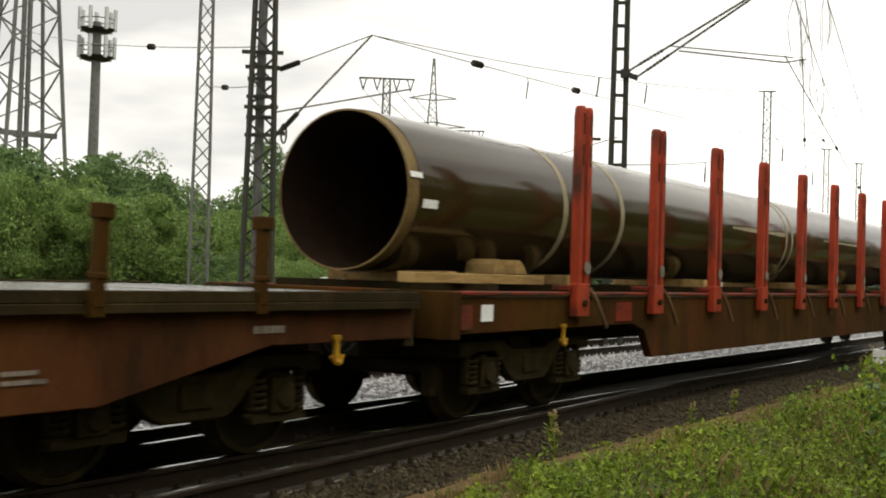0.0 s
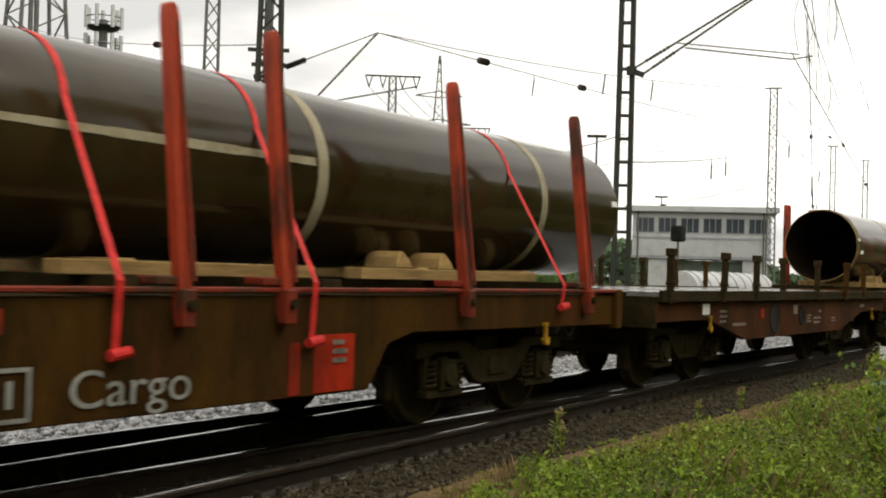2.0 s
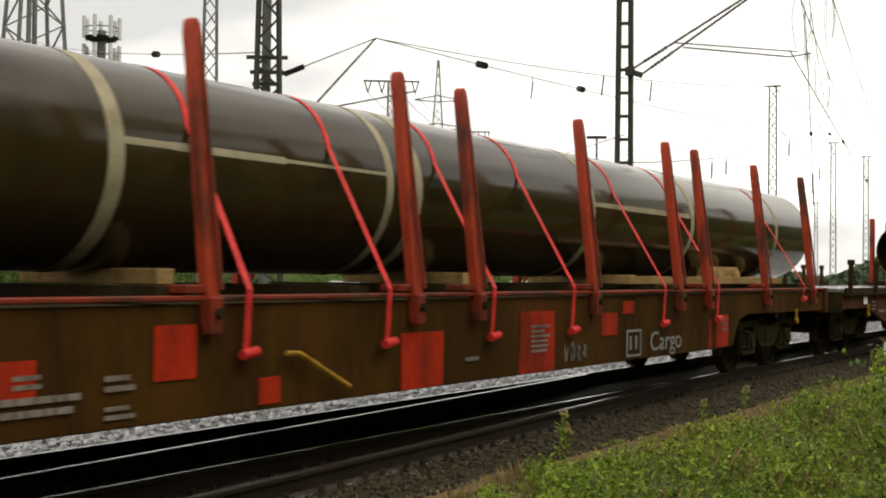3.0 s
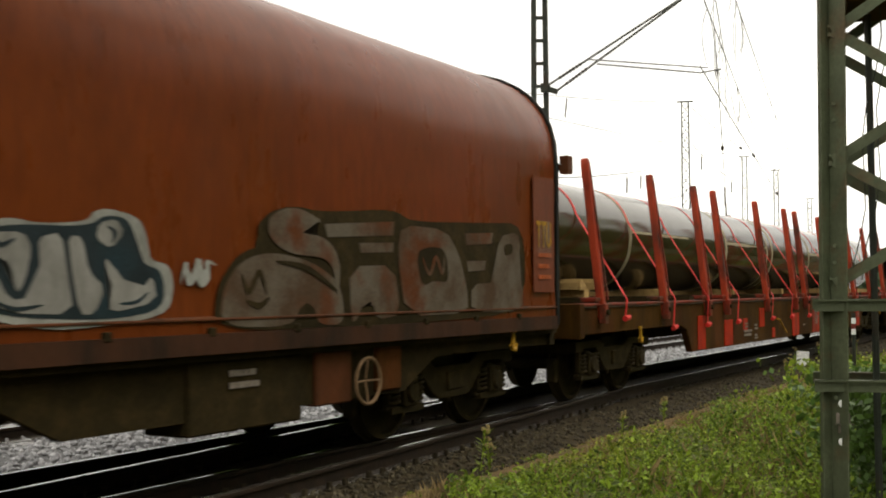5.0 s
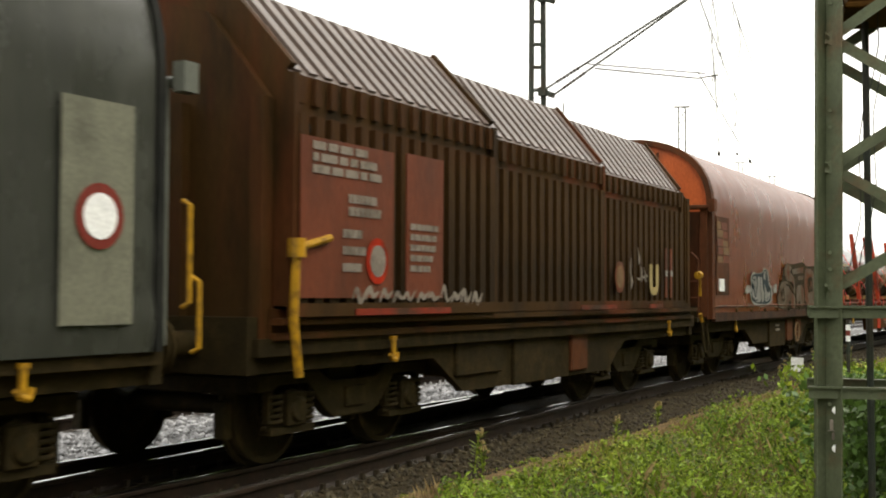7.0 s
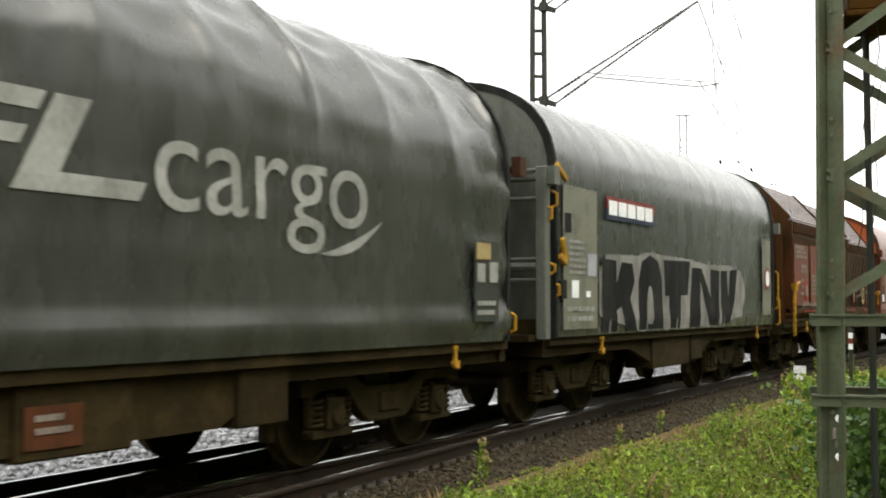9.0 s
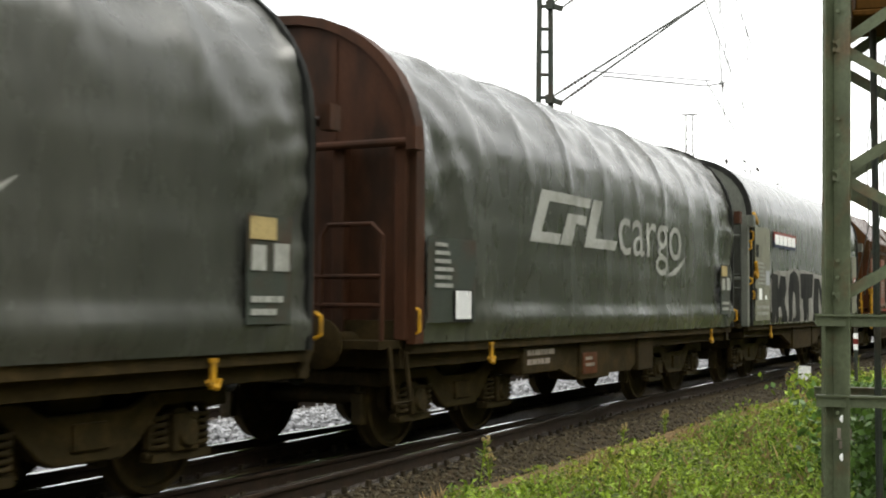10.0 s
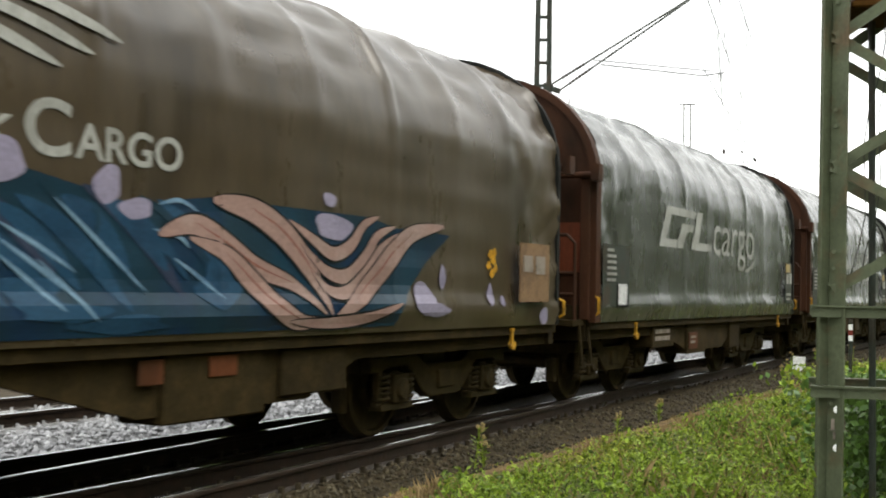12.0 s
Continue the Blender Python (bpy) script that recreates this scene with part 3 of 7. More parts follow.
def paint(w, name, mat, outline, y=-1.515, depth=0.003):
    """A painted patch with a free outline in x and z."""
    bm = bmesh.new()
    slab(bm, outline, y - depth, y)
    bmesh.ops.triangulate(bm, faces=bm.faces, ngon_method="EAR_CLIP")
    part(name, bm, mat, w, smooth=0)


# ---- the train: hooded wagons ----
def arch(half=1.5, z0=1.02, z1=2.75, rise=1.28, n=18, square=2.0, side=8):
    e = 2 / square
    pts = [(-half, z0 + (z1 - z0) * k / side) for k in range(side)]
    pts += [(-half * math.copysign(abs(math.cos(a)) ** e, math.cos(a)), z1 + rise * max(0.0, math.sin(a)) ** e) for a in [math.pi * k / n for k in range(n + 1)]]
    pts += [(half, z0 + (z1 - z0) * k / side) for k in range(side - 1, -1, -1)]
    return pts


def bulge(x, y, z, half, soft, bows, seed):
    """How far the cloth stands out from its bows at a place."""
    up = max(0, z - 2.6) / 1.6
    phase = ((x + half) / (2 * half) * bows) % 1
    sag = soft * 0.058 * min(1, up * 1.6 + 0.16) * abs(math.sin(phase * math.pi)) ** 0.32
    near_end = max(0, 1 - min(x + half, half - x) / 1.3)
    crease = soft * (0.010 + 0.035 * up) * noise.noise((x * 0.9, y + z * 1.9 + x * 0.8 * near_end, seed))
    crease += soft * 0.058 * near_end * noise.noise((x * 1.4 + z * 1.5, z * 3.0 - x * 1.8, seed + 4))
    crease += soft * 0.012 * (1 - min(1, up)) * noise.noise((x * 0.45 + z * 0.4, z * 5.0, seed + 9))
    crease += soft * 0.030 * up * noise.noise((x * 2.4 + y, y * 2.2, seed + 6))
    crease += soft * 0.026 * min(1, up * 2) * noise.noise((x * 1.1 - z, y * 4.5 + z * 3, seed + 11))
    crease += soft * 0.024 * near_end * noise.noise((x * 2.2 + z * 2.6, z * 6.5 - x * 4.2, seed + 8))
    swag = math.sin(phase * math.pi)
    crease += soft * 0.016 * min(1, up * 2) * swag * math.sin(9 * (y + z - 2.75) + 4 * swag + seed)
    fold = soft * 0.082 * max(0, 1 - abs(z - 1.21 - 0.03 * noise.noise((x * 0.6, 5, seed))) / 0.15) * (0.7 + 0.5 * noise.noise((x * 0.8, 0, seed + 2)))
    return crease + fold - sag


HOODS = {}
SIDE = 22


def hood_mesh(name, half, mat, soft, bows, seed, rise=1.28, square=2.0):
    """A hood over bows: soft is how far its cloth sags and creases."""
    bm = bmesh.new()
    prof = arch(rise=rise, n=46, square=square, side=SIDE)
    nx = 150
    rows = []
    for i in range(nx + 1):
        x = -half + 2 * half * i / nx
        row = []
        for y, z in prof:
            n = Vector((0, y, max(0, z - 2.8))).normalized()
            out = bulge(x, y, z, half, soft, bows, seed)
            row.append(bm.verts.new((x, y + n.y * out, z + n.z * out)))
        rows.append(row)
    for a, b in zip(rows, rows[1:]):
        for k in range(len(prof) - 1):
            bm.faces.new((a[k], a[k + 1], b[k + 1], b[k]))
    bm.faces.new(rows[0]), bm.faces.new(rows[-1][::-1])
    return mesh_of(name, bm, mat, 70)


PAINTED = ("logo_", "mural_", "tag_", "lettering", "sprayed_")


def row_bulge(x, z, half, soft, bows, seed):
    """The bulge of the near side, straight between the rows of the hood's mesh."""
    step = (2.75 - 1.02) / SIDE
    k = max(0.0, (z - 1.02) / step)
    lo, hi = 1.02 + math.floor(k) * step, 1.02 + (math.floor(k) + 1) * step
    f = k - math.floor(k)
    return (1 - f) * bulge(x, -1.5, lo, half, soft, bows, seed) + f * bulge(x, -1.5, min(hi, 2.75), half, soft, bows, seed)


def cling(w):
    """Lay the paint of a wagon onto the folds of its hood."""
    half, soft, bows, seed = HOODS[w.name]
    kids = [o for o in w.children if o.name.startswith(PAINTED) and min(v.co.z for v in o.data.vertices) > 1.0 and max(v.co.y for v in o.data.vertices) < -1.5]
    kids = [o for o in kids if not any(p.name.startswith(("data_panel", "end_panel")) and p.data.vertices[0].co.x - 0.1 < o.data.vertices[0].co.x < p.data.vertices[0].co.x + 1.1 for p in w.children)]
    top = max(v.co.y for o in kids for v in o.data.vertices)
    for o in kids:
        bm = bmesh.new()
        bm.from_mesh(o.data)
        xs = [v.co.x for v in bm.verts]
        zs = [v.co.z for v in bm.verts]
        for axis, lo, hi, step in (((1, 0, 0), min(xs), max(xs), 0.14), ((0, 0, 1), min(zs), max(zs), 0.0786)):
            c = math.floor(lo / step) * step + step
            while c < hi:
                bmesh.ops.bisect_plane(bm, geom=bm.verts[:] + bm.edges[:] + bm.faces[:], plane_co=Vector(axis) * c, plane_no=axis)
                c += step
        for v in bm.verts:
            z = min(v.co.z, 2.75)
            over = max(0.0, v.co.z - 2.75) / 1.28
            y = -1.5 * math.sqrt(max(0.0, 1 - over * over))
            v.co.y = y - row_bulge(v.co.x, z, half, soft, bows, seed) - 0.006 - (top - v.co.y) * 0.5
        bm.to_mesh(o.data)
        bm.free()


def sole_bar(w, half, pivot, mat="grime", deep=0.52, mid=None):
    bm = bmesh.new()
    inner = pivot - 1.25
    a, b, c, d = mid or (-inner - 0.35, -inner + 0.25, inner - 0.25, inner + 0.35)
    for y0, y1 in ((-1.36, -1.28), (1.28, 1.36)):
        slab(bm, [(-half, 0.80), (a, 0.80), (b, deep), (c, deep), (d, 0.80), (half, 0.80), (half, 1.0), (-half, 1.0)], y0, y1)
    part("sole_bar", bm, mat, w, smooth=0)
    bm = bmesh.new()
    box(bm, -half, half, -1.46, 1.46, 0.93, 1.06)
    box(bm, -half, half, -0.35, 0.35, 0.74, 0.95)
    for x in (-inner + 0.3, 0, inner - 0.3):
        box(bm, x - 0.05, x + 0.05, -1.3, 1.3, 0.78, 0.95)
    part("underframe", bm, "grime", w, smooth=0)
    for s in (-1, 1):
        bm = bmesh.new()
        box(bm, s * half - 0.06, s * half + 0.06, -1.40, 1.40, 0.80, 1.22)
        part("buffer_beam", bm, mat, w, smooth=0)


def side_boxes(w, items, y=-1.34):
    for name, mat, x0, x1, z0, z1 in items:
        bm = bmesh.new()
        box(bm, x0, x1, y - 0.06, y + 0.35, z0, z1)
        part(name, bm, mat, w, smooth=0, bevel=0.015)


def end_wall(w, x, face, mat, rail=True, rise=1.28, top=None, square=2.0, mid=None, thin=False):
    """An arched end wall with posts, a waist rail, and a grab iron. face: the way it looks along the track."""
    bm = bmesh.new()
    box(bm, min(x, x - face * 0.06), max(x, x - face * 0.06), -1.44, 1.44, 1.05, 2.72)
    part("end_wall", bm, mat, w, smooth=0)
    bm = bmesh.new()
    along(bm, arch(1.44, 2.72, 2.75, rise - 0.06, square=square), min(x, x - face * 0.06), max(x, x - face * 0.06))
    part("end_plate", bm, top or mat, w, smooth=0)
    for y in (-0.62, 0.62):
        bm = bmesh.new()
        box(bm, min(x, x + face * 0.012), max(x, x + face * 0.012), y - 0.025, y + 0.025, 2.82, 2.75 + rise * 0.82)
        part("plate_seam", bm, mat, w, smooth=0)
    if mid:
        bm = bmesh.new()
        box(bm, min(x, x + face * 0.03), max(x, x + face * 0.03), -1.34, 1.34, 1.62, 2.22)
        part("end_panel", bm, mid, w, smooth=0)
    bm = bmesh.new()
    ring, inner = arch(1.53, 1.02, 2.75, rise + 0.03, square=square), arch(1.44, 1.02, 2.75, rise - 0.06, square=square)
    a, b = (x + face * 0.01, x - face * 0.05) if thin else (x + face * 0.07, x - face * 0.08)
    rows = [[bm.verts.new((d, p[0], p[1])) for p in line_] for line_, d in ((ring, a), (ring, b), (inner, b), (inner, a))]
    for one, two in zip(rows, rows[1:] + rows[:1]):
        for k in range(len(ring) - 1):
            bm.faces.new((one[k], one[k + 1], two[k + 1], two[k]))
    part("end_arch", bm, "ink" if thin else mat, w, smooth=40)
    for y in (-1.40, -0.75, 0.0, 0.75, 1.40):
        bm = bmesh.new()
        box(bm, min(x, x + face * 0.13), max(x, x + face * 0.13), y - 0.06, y + 0.06, 1.05, 2.80)
        part("end_post", bm, mat, w, smooth=0, bevel=0.01)
    bm = bmesh.new()
    rod(bm, (x + face * 0.16, -1.56, 2.78), (x + face * 0.16, 1.56, 2.78), 0.04, 10)
    for s in (-1, 1):
        box(bm, x + face * 0.16 - 0.07, x + face * 0.16 + 0.07, s * 1.56 - 0.05, s * 1.56 + 0.05, 2.70, 2.90)
    part("roller_bar", bm, mat, w)
    if rail:
        bm = bmesh.new()
        xx = x + face * 0.42
        pts = [(xx, -1.40, 1.05), (xx, -1.40, 1.95), (xx, -1.30, 2.05), (xx, -0.85, 2.05), (xx, -0.78, 1.95), (xx, -0.78, 1.05)]
        tube(bm, pts, 0.022, 8)
        for z in (1.35, 1.6):
            rod(bm, (xx, -1.40, z), (xx, 1.40, z), 0.022, 8)
        part("handrail", bm, mat, w)
        bm = bmesh.new()
        pts = [(xx - 0.1 * face, -1.42, 1.0), (xx - 0.1 * face, -1.47, 0.52), (xx - 0.38 * face, -1.47, 0.52), (xx - 0.38 * face, -1.42, 0.95)]
        tube(bm, pts, 0.02, 8)
        part("step", bm, "grime", w)


def lever(w, x, z0, z1, mat="yellow", y=-1.56):
    """A grab handle, bent from round bar."""
    bm = bmesh.new()
    pts = [(x, y + 0.06, z0), (x, y, z0 + 0.03), (x, y, z1 - 0.03), (x, y + 0.06, z1)]
    tube(bm, pts, 0.018, 8)
    part("grab_handle", bm, mat, w, "yellow grab handle" if mat == "yellow" else "")


def hood_wagon(label, x0, x1, mat, soft, bows, seed, endmat, lefttop=None, righttop=None, rise=1.28, beam="grime", rail=True, square=2.0, mid=None, sole=(-2.3, -1.2, 0.7, 1.4)):
    half = (x1 - x0) / 2
    w = thing("covered_freight_wagon", label, "freight wagon", "wagons of the train")
    carried_by_train(w, (x0 + x1) / 2)
    part("hood", hood_mesh("hood", half, mat, soft, bows, seed, rise, square), None, w)
    HOODS[w.name] = (half, soft, bows, seed)
    end_wall(w, -half - 0.09, -1, endmat, rail, rise, lefttop, square, mid, thin=endmat == "greysteel")
    end_wall(w, half + 0.03, 1, endmat, False, rise, righttop, square, thin=True)
    bm = bmesh.new()
    box(bm, -half - 0.55, -half, -1.40, 1.40, 0.98, 1.05)
    box(bm, half, half + 0.12, -1.40, 1.40, 0.98, 1.05)
    part("end_platform", bm, "grime", w, smooth=0)
    sole_bar(w, half + 0.12, 3.5, beam, 0.52, sole)
    running_gear(w, half + 0.12, 3.5)
    for x in (-half + 1.45, half - 1.05):
        hook(w, x, 0.98)
    return w


def tarp_logo(w, x, z, h, y=-1.516):
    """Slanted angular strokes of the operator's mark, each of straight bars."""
    s = 0.57

    def mark(bars_):
        bm = bmesh.new()
        for a, b, c, d in bars_:
            slab(bm, [(x + a + s * c * h, z + c * h), (x + b + s * c * h, z + c * h), (x + b + s * d * h, z + d * h), (x + a + s * d * h, z + d * h)], y - 0.003, y)
        part("logo_stroke", bm, "letter", w, smooth=0)
    mark([(0, 0.27, 0, 1), (0.27, 0.80, 0, 0.21), (0.27, 1.45, 0.80, 1)])
    mark([(0.83, 1.14, 0, 0.63), (1.14, 1.43, 0.44, 0.63)])
    mark([(1.52, 1.81, 0, 1), (1.81, 2.54, 0, 0.21)])


def grey_tarp_wagon(x0, x1, seed, endmat, lefttop, righttop, label, mid=None):
    w = hood_wagon(label, x0, x1, "tarp", 1.0, 9, seed, endmat, lefttop, righttop, mid=mid)
    half = (x1 - x0) / 2
    tarp_logo(w, -half + 2.27, 2.03, 0.58)
    words("lettering", "cargo", "letter", w, -half + 4.96, -half + 7.52, 1.77, 2.46, -1.519, "the word cargo in pale grey")
    bm = bmesh.new()
    pts = [(6.85 + 0.90 * k / 10, 1.78 + 0.30 * (k / 10) ** 2.0) for k in range(11)]
    slab(bm, [(-half + a, z + 0.04 * math.sin(math.pi * i / 10)) for i, (a, z) in enumerate(pts)] + [(-half + a, z - 0.04 * math.sin(math.pi * i / 10) - 0.004) for i, (a, z) in reversed(list(enumerate(pts)))], -1.522, -1.518)
    part("logo_swoosh", bm, "letter", w, smooth=0)
    plates(w, [("data_panel", "mastdark", -half + 0.02, -half + 0.95, 1.20, 1.97)], -1.545)
    bars(w, "letter", -half + 0.14, -half + 0.48, 1.48, 1.92, 6, -1.56, 0.5, seed)
    plates(w, [("paper_holder", "ink", -half + 0.50, -half + 0.86, 1.20, 1.50), ("white_sheet", "white", -half + 0.52, -half + 0.83, 1.23, 1.49)], -1.562)
    plates(w, [("data_panel", "mastdark", half - 0.80, half - 0.28, 1.22, 2.0)], -1.55)
    plates(w, [("yellow_plate", "ring", half - 0.78, half - 0.48, 1.82, 1.98), ("label", "letter", half - 0.76, half - 0.60, 1.60, 1.78), ("label", "letter", half - 0.50, half - 0.32, 1.60, 1.80)], -1.562)
    bars(w, "letter", half - 0.76, half - 0.34, 1.24, 1.42, 2, -1.562, 0.5, seed + 3)
    side_boxes(w, [("equipment_box", "grime", -half + 2.35, -half + 3.3, 0.62, 0.92), ("brake_panel", "grime", -half + 3.95, -half + 4.9, 0.48, 0.93), ("brake_panel", "grime", half - 4.2, half - 3.6, 0.50, 0.93)])
    plates(w, [("red_plate", "brownend", -half + 4.0, -half + 4.45, 0.55, 0.80)], -1.41)
    bars(w, "smudge", -half + 4.08, -half + 4.36, 0.60, 0.75, 2, -1.418, 0.5, seed + 5)
    bars(w, "smudge", -half + 2.45, -half + 3.2, 0.68, 0.88, 2, -1.405, 0.6, seed + 6)
    lever(w, -half - 0.14, 1.10, 1.34)
    lever(w, half + 0.1, 1.10, 1.30)
    cling(w)
    return w


wagon_tarp_a = grey_tarp_wagon(-24.12, -13.95, 3, "darkend", "darkend", "greysteel", "covered freight wagon with a creased grey tarpaulin hood and pale lettering")
wagon_tarp_b = grey_tarp_wagon(-36.40, -25.87, 21, "darkend", "darkend", "darkend", "covered freight wagon with creased grey tarpaulin and brown ends", "panel")

# the freight wagon with the brown-violet hood and the sprayed mural
wagon_mural = hood_wagon("covered freight wagon with a brown tarpaulin hood sprayed with a mural", -48.2, -37.72, "mauve", 1.0, 9, 41, "darkend", "darkend", "darkend", 1.30)
words("lettering", "C", "letter", wagon_mural, -2.31, -1.96, 2.11, 2.45, -1.56, bold=0.02)
words("lettering", "ARGO", "letter", wagon_mural, -1.93, -0.98, 2.12, 2.34, -1.56, "white lettering", 0.02)
words("lettering", "K", "letter", wagon_mural, -2.62, -2.37, 2.13, 2.31, -1.56, bold=0.02)


def stroke(pts, wd, n=28, peak=0.5):
    """A soft curve through points as a band that swells and ends in tips."""
    def at(f):
        k = min(int(f), len(pts) - 2)
        u = f - k
        p = [pts[max(0, k - 1)], pts[k], pts[k + 1], pts[min(len(pts) - 1, k + 2)]]
        return [0.5 * (2 * p[1][i] + (p[2][i] - p[0][i]) * u + (2 * p[0][i] - 5 * p[1][i] + 4 * p[2][i] - p[3][i]) * u * u + (3 * p[1][i] - p[0][i] - 3 * p[2][i] + p[3][i]) * u ** 3) for i in (0, 1)]
    up, dn = [], []
    for j in range(n + 1):
        f = (len(pts) - 1) * j / n
        a, b = at(max(0, f - 0.05)), at(min(len(pts) - 1, f + 0.05))
        d = Vector((b[0] - a[0], b[1] - a[1])).normalized()
        q = (j / n) ** (math.log(0.5) / math.log(peak))
        h = wd * 0.5 * max(0.06, math.sin(math.pi * q)) ** 0.7
        x, z = at(f)
        up.append((x - d.y * h, z + d.x * h)), dn.append((x + d.y * h, z - d.x * h))
    return up + dn[::-1]


def soft_outline(pts, rounds=2):
    """Rounds the corners of a closed outline by cutting them."""
    for k in range(rounds):
        out = []
        for p, q in zip(pts, pts[1:] + pts[:1]):
            out += [(p[0] * 0.78 + q[0] * 0.22, p[1] * 0.78 + q[1] * 0.22), (p[0] * 0.22 + q[0] * 0.78, p[1] * 0.22 + q[1] * 0.78)]
        pts = out
    return pts


def ellipse(cx, cz, rx, rz, ph=0.0, lump=0.15, n=20):
    return [(cx + rx * math.cos(a) * (1 + lump * math.sin(3 * a + ph)), cz + rz * math.sin(a) * (1 + lump * math.cos(2 * a + ph))) for a in [k * math.tau / n for k in range(n)]]


def mural():
    w = wagon_mural
    y = -1.558
    paint(w, "mural_ground", "teal", [(-5.2, 1.06), (1.73, 1.07), (1.80, 1.20), (1.97, 1.37), (2.29, 1.61), (2.74, 1.88), (2.3, 1.90), (1.75, 1.90), (1.34, 1.97), (0.53, 1.97), (0.1, 1.95), (-0.25, 1.98), (-0.62, 1.99), (-0.85, 1.89), (-1.04, 1.94), (-1.25, 1.85), (-1.45, 1.79), (-1.64, 1.87), (-1.86, 1.96), (-2.49, 2.06), (-3.3, 2.12), (-5.2, 2.02)], y)
    rng = random.Random(3)
    for k in range(24):
        x = -5.0 + k * 0.165
        z = rng.uniform(1.72, 1.98)
        l = rng.uniform(0.5, 0.95)
        paint(w, "mural_stroke", ("sea", "sea", "teal", "sea", "blue")[k % 5], stroke([(x, z), (x + l * 0.35, z - l * 0.16), (x + l * 0.7, z - l * 0.42), (x + l, z - l * 0.72)], rng.uniform(0.08, 0.17)), y - 0.002 - 0.0004 * k)
    for k, pts in enumerate((((-2.08, 1.88), (-1.7, 1.62), (-1.3, 1.34)), ((-2.48, 1.72), (-2.2, 1.60), (-1.9, 1.45)), ((-2.48, 1.63), (-2.2, 1.48), (-1.95, 1.33)), ((-1.25, 1.74), (-1.0, 1.70), (-0.9, 1.63)), ((-1.2, 1.90), (-1.0, 1.94), (-0.82, 1.88)), ((-3.3, 1.9), (-2.9, 1.6), (-2.5, 1.30)), ((-2.5, 1.55), (-2.2, 1.36), (-2.0, 1.22)), ((-1.05, 1.56), (-0.8, 1.44), (-0.55, 1.30)), ((-2.2, 1.52), (-1.95, 1.34), (-1.75, 1.16)))):
        paint(w, "mural_line", "paleblue", stroke(pts, 0.030), y - 0.013 - 0.0004 * k)
    for k, (cx, cz, rx, rz) in enumerate(((-2.25, 1.34, 0.22, 0.10), (-2.05, 1.22, 0.35, 0.07), (-2.9, 1.25, 0.3, 0.1), (-0.6, 1.40, 0.22, 0.14), (-1.5, 1.14, 0.4, 0.05))):
        paint(w, "mural_spray", "sea", ellipse(cx, cz, rx, rz, k, 0.3), y - 0.0125)
    petals = ((((-1.20, 1.71), (-0.84, 1.79), (-0.5, 1.66), (-0.18, 1.52), (0.28, 1.40), (0.68, 1.18)), 0.16, 0.4), (((-0.9, 1.70), (-0.52, 1.60), (-0.23, 1.42), (0.05, 1.24), (0.36, 1.12), (0.74, 1.14)), 0.17, 0.5),
              (((-0.66, 1.97), (-0.25, 1.93), (0.10, 1.80), (0.40, 1.60), (0.58, 1.42), (0.76, 1.18)), 0.20, 0.42), (((0.22, 1.88), (0.52, 1.75), (0.80, 1.65), (1.06, 1.73), (1.24, 1.90), (1.47, 1.98)), 0.11, 0.5),
              (((0.36, 1.72), (0.68, 1.52), (1.00, 1.48), (1.28, 1.64), (1.45, 1.82), (1.72, 1.91)), 0.12, 0.5), (((0.52, 1.50), (0.75, 1.36), (1.02, 1.36), (1.30, 1.52), (1.52, 1.72), (1.80, 1.86)), 0.11, 0.5),
              (((2.60, 1.96), (2.05, 1.87), (1.74, 1.70), (1.47, 1.50), (1.13, 1.29), (0.78, 1.13)), 0.21, 0.5), (((0.20, 1.13), (0.71, 1.11), (1.31, 1.15), (1.80, 1.26)), 0.09, 0.5))
    for k, (pts, wd, pk) in enumerate(petals):
        paint(w, "mural_petal_rim", "ink", stroke(pts, wd + 0.035, 28, pk), y - 0.0155 - 0.0014 * k)
        paint(w, "mural_petal", "pink", stroke(pts, wd, 28, pk), y - 0.0162 - 0.0014 * k)
        if wd > 0.13:
            paint(w, "mural_vein", "panel", stroke([(a, b + 0.015) for a, b in pts[1:-1]], 0.014, 20), y - 0.0168 - 0.0014 * k)
    for k, (cx, cz, rx, rz) in enumerate(((-1.66, 1.99, 0.12, 0.12), (-1.4, 1.86, 0.15, 0.07), (0.74, 2.07, 0.09, 0.06), (0.80, 1.86, 0.26, 0.11), (2.24, 1.30, 0.20, 0.14), (2.45, 1.20, 0.25, 0.06), (2.61, 1.50, 0.06, 0.10), (3.58, 1.34, 0.07, 0.10), (3.84, 1.28, 0.05, 0.05), (4.78, 1.12, 0.10, 0.09), (-2.5, 2.06, 0.2, 0.12))):
        paint(w, "mural_cloud", "lilac", ellipse(cx, cz, rx, rz, cx), y - 0.013)
    for cx, cz in ((3.60, 1.74), (3.66, 1.68), (3.56, 1.63), (3.70, 1.60), (3.62, 1.55), (3.68, 1.76)):
        paint(w, "mural_blossom", "yellow", ellipse(cx, cz, 0.05, 0.035, cx, 0.3), y - 0.014)
    plates(w, [("data_panel", "wornboard", 4.12, 4.86, 1.27, 1.88)], -1.585)
    plates(w, [("label", "smudge", 4.2, 4.42, 1.58, 1.75), ("label", "smudge", 4.5, 4.74, 1.56, 1.75)], -1.592)
    for k in range(3):
        paint(w, "logo_stroke", "letter", stroke([(-3.5, 2.86 + 0.10 * k), (-2.7 + 0.2 * k, 2.80 + 0.11 * k), (-2.05 + 0.25 * k, 2.64 + 0.115 * k)], 0.075, 20, 0.6), -1.57)
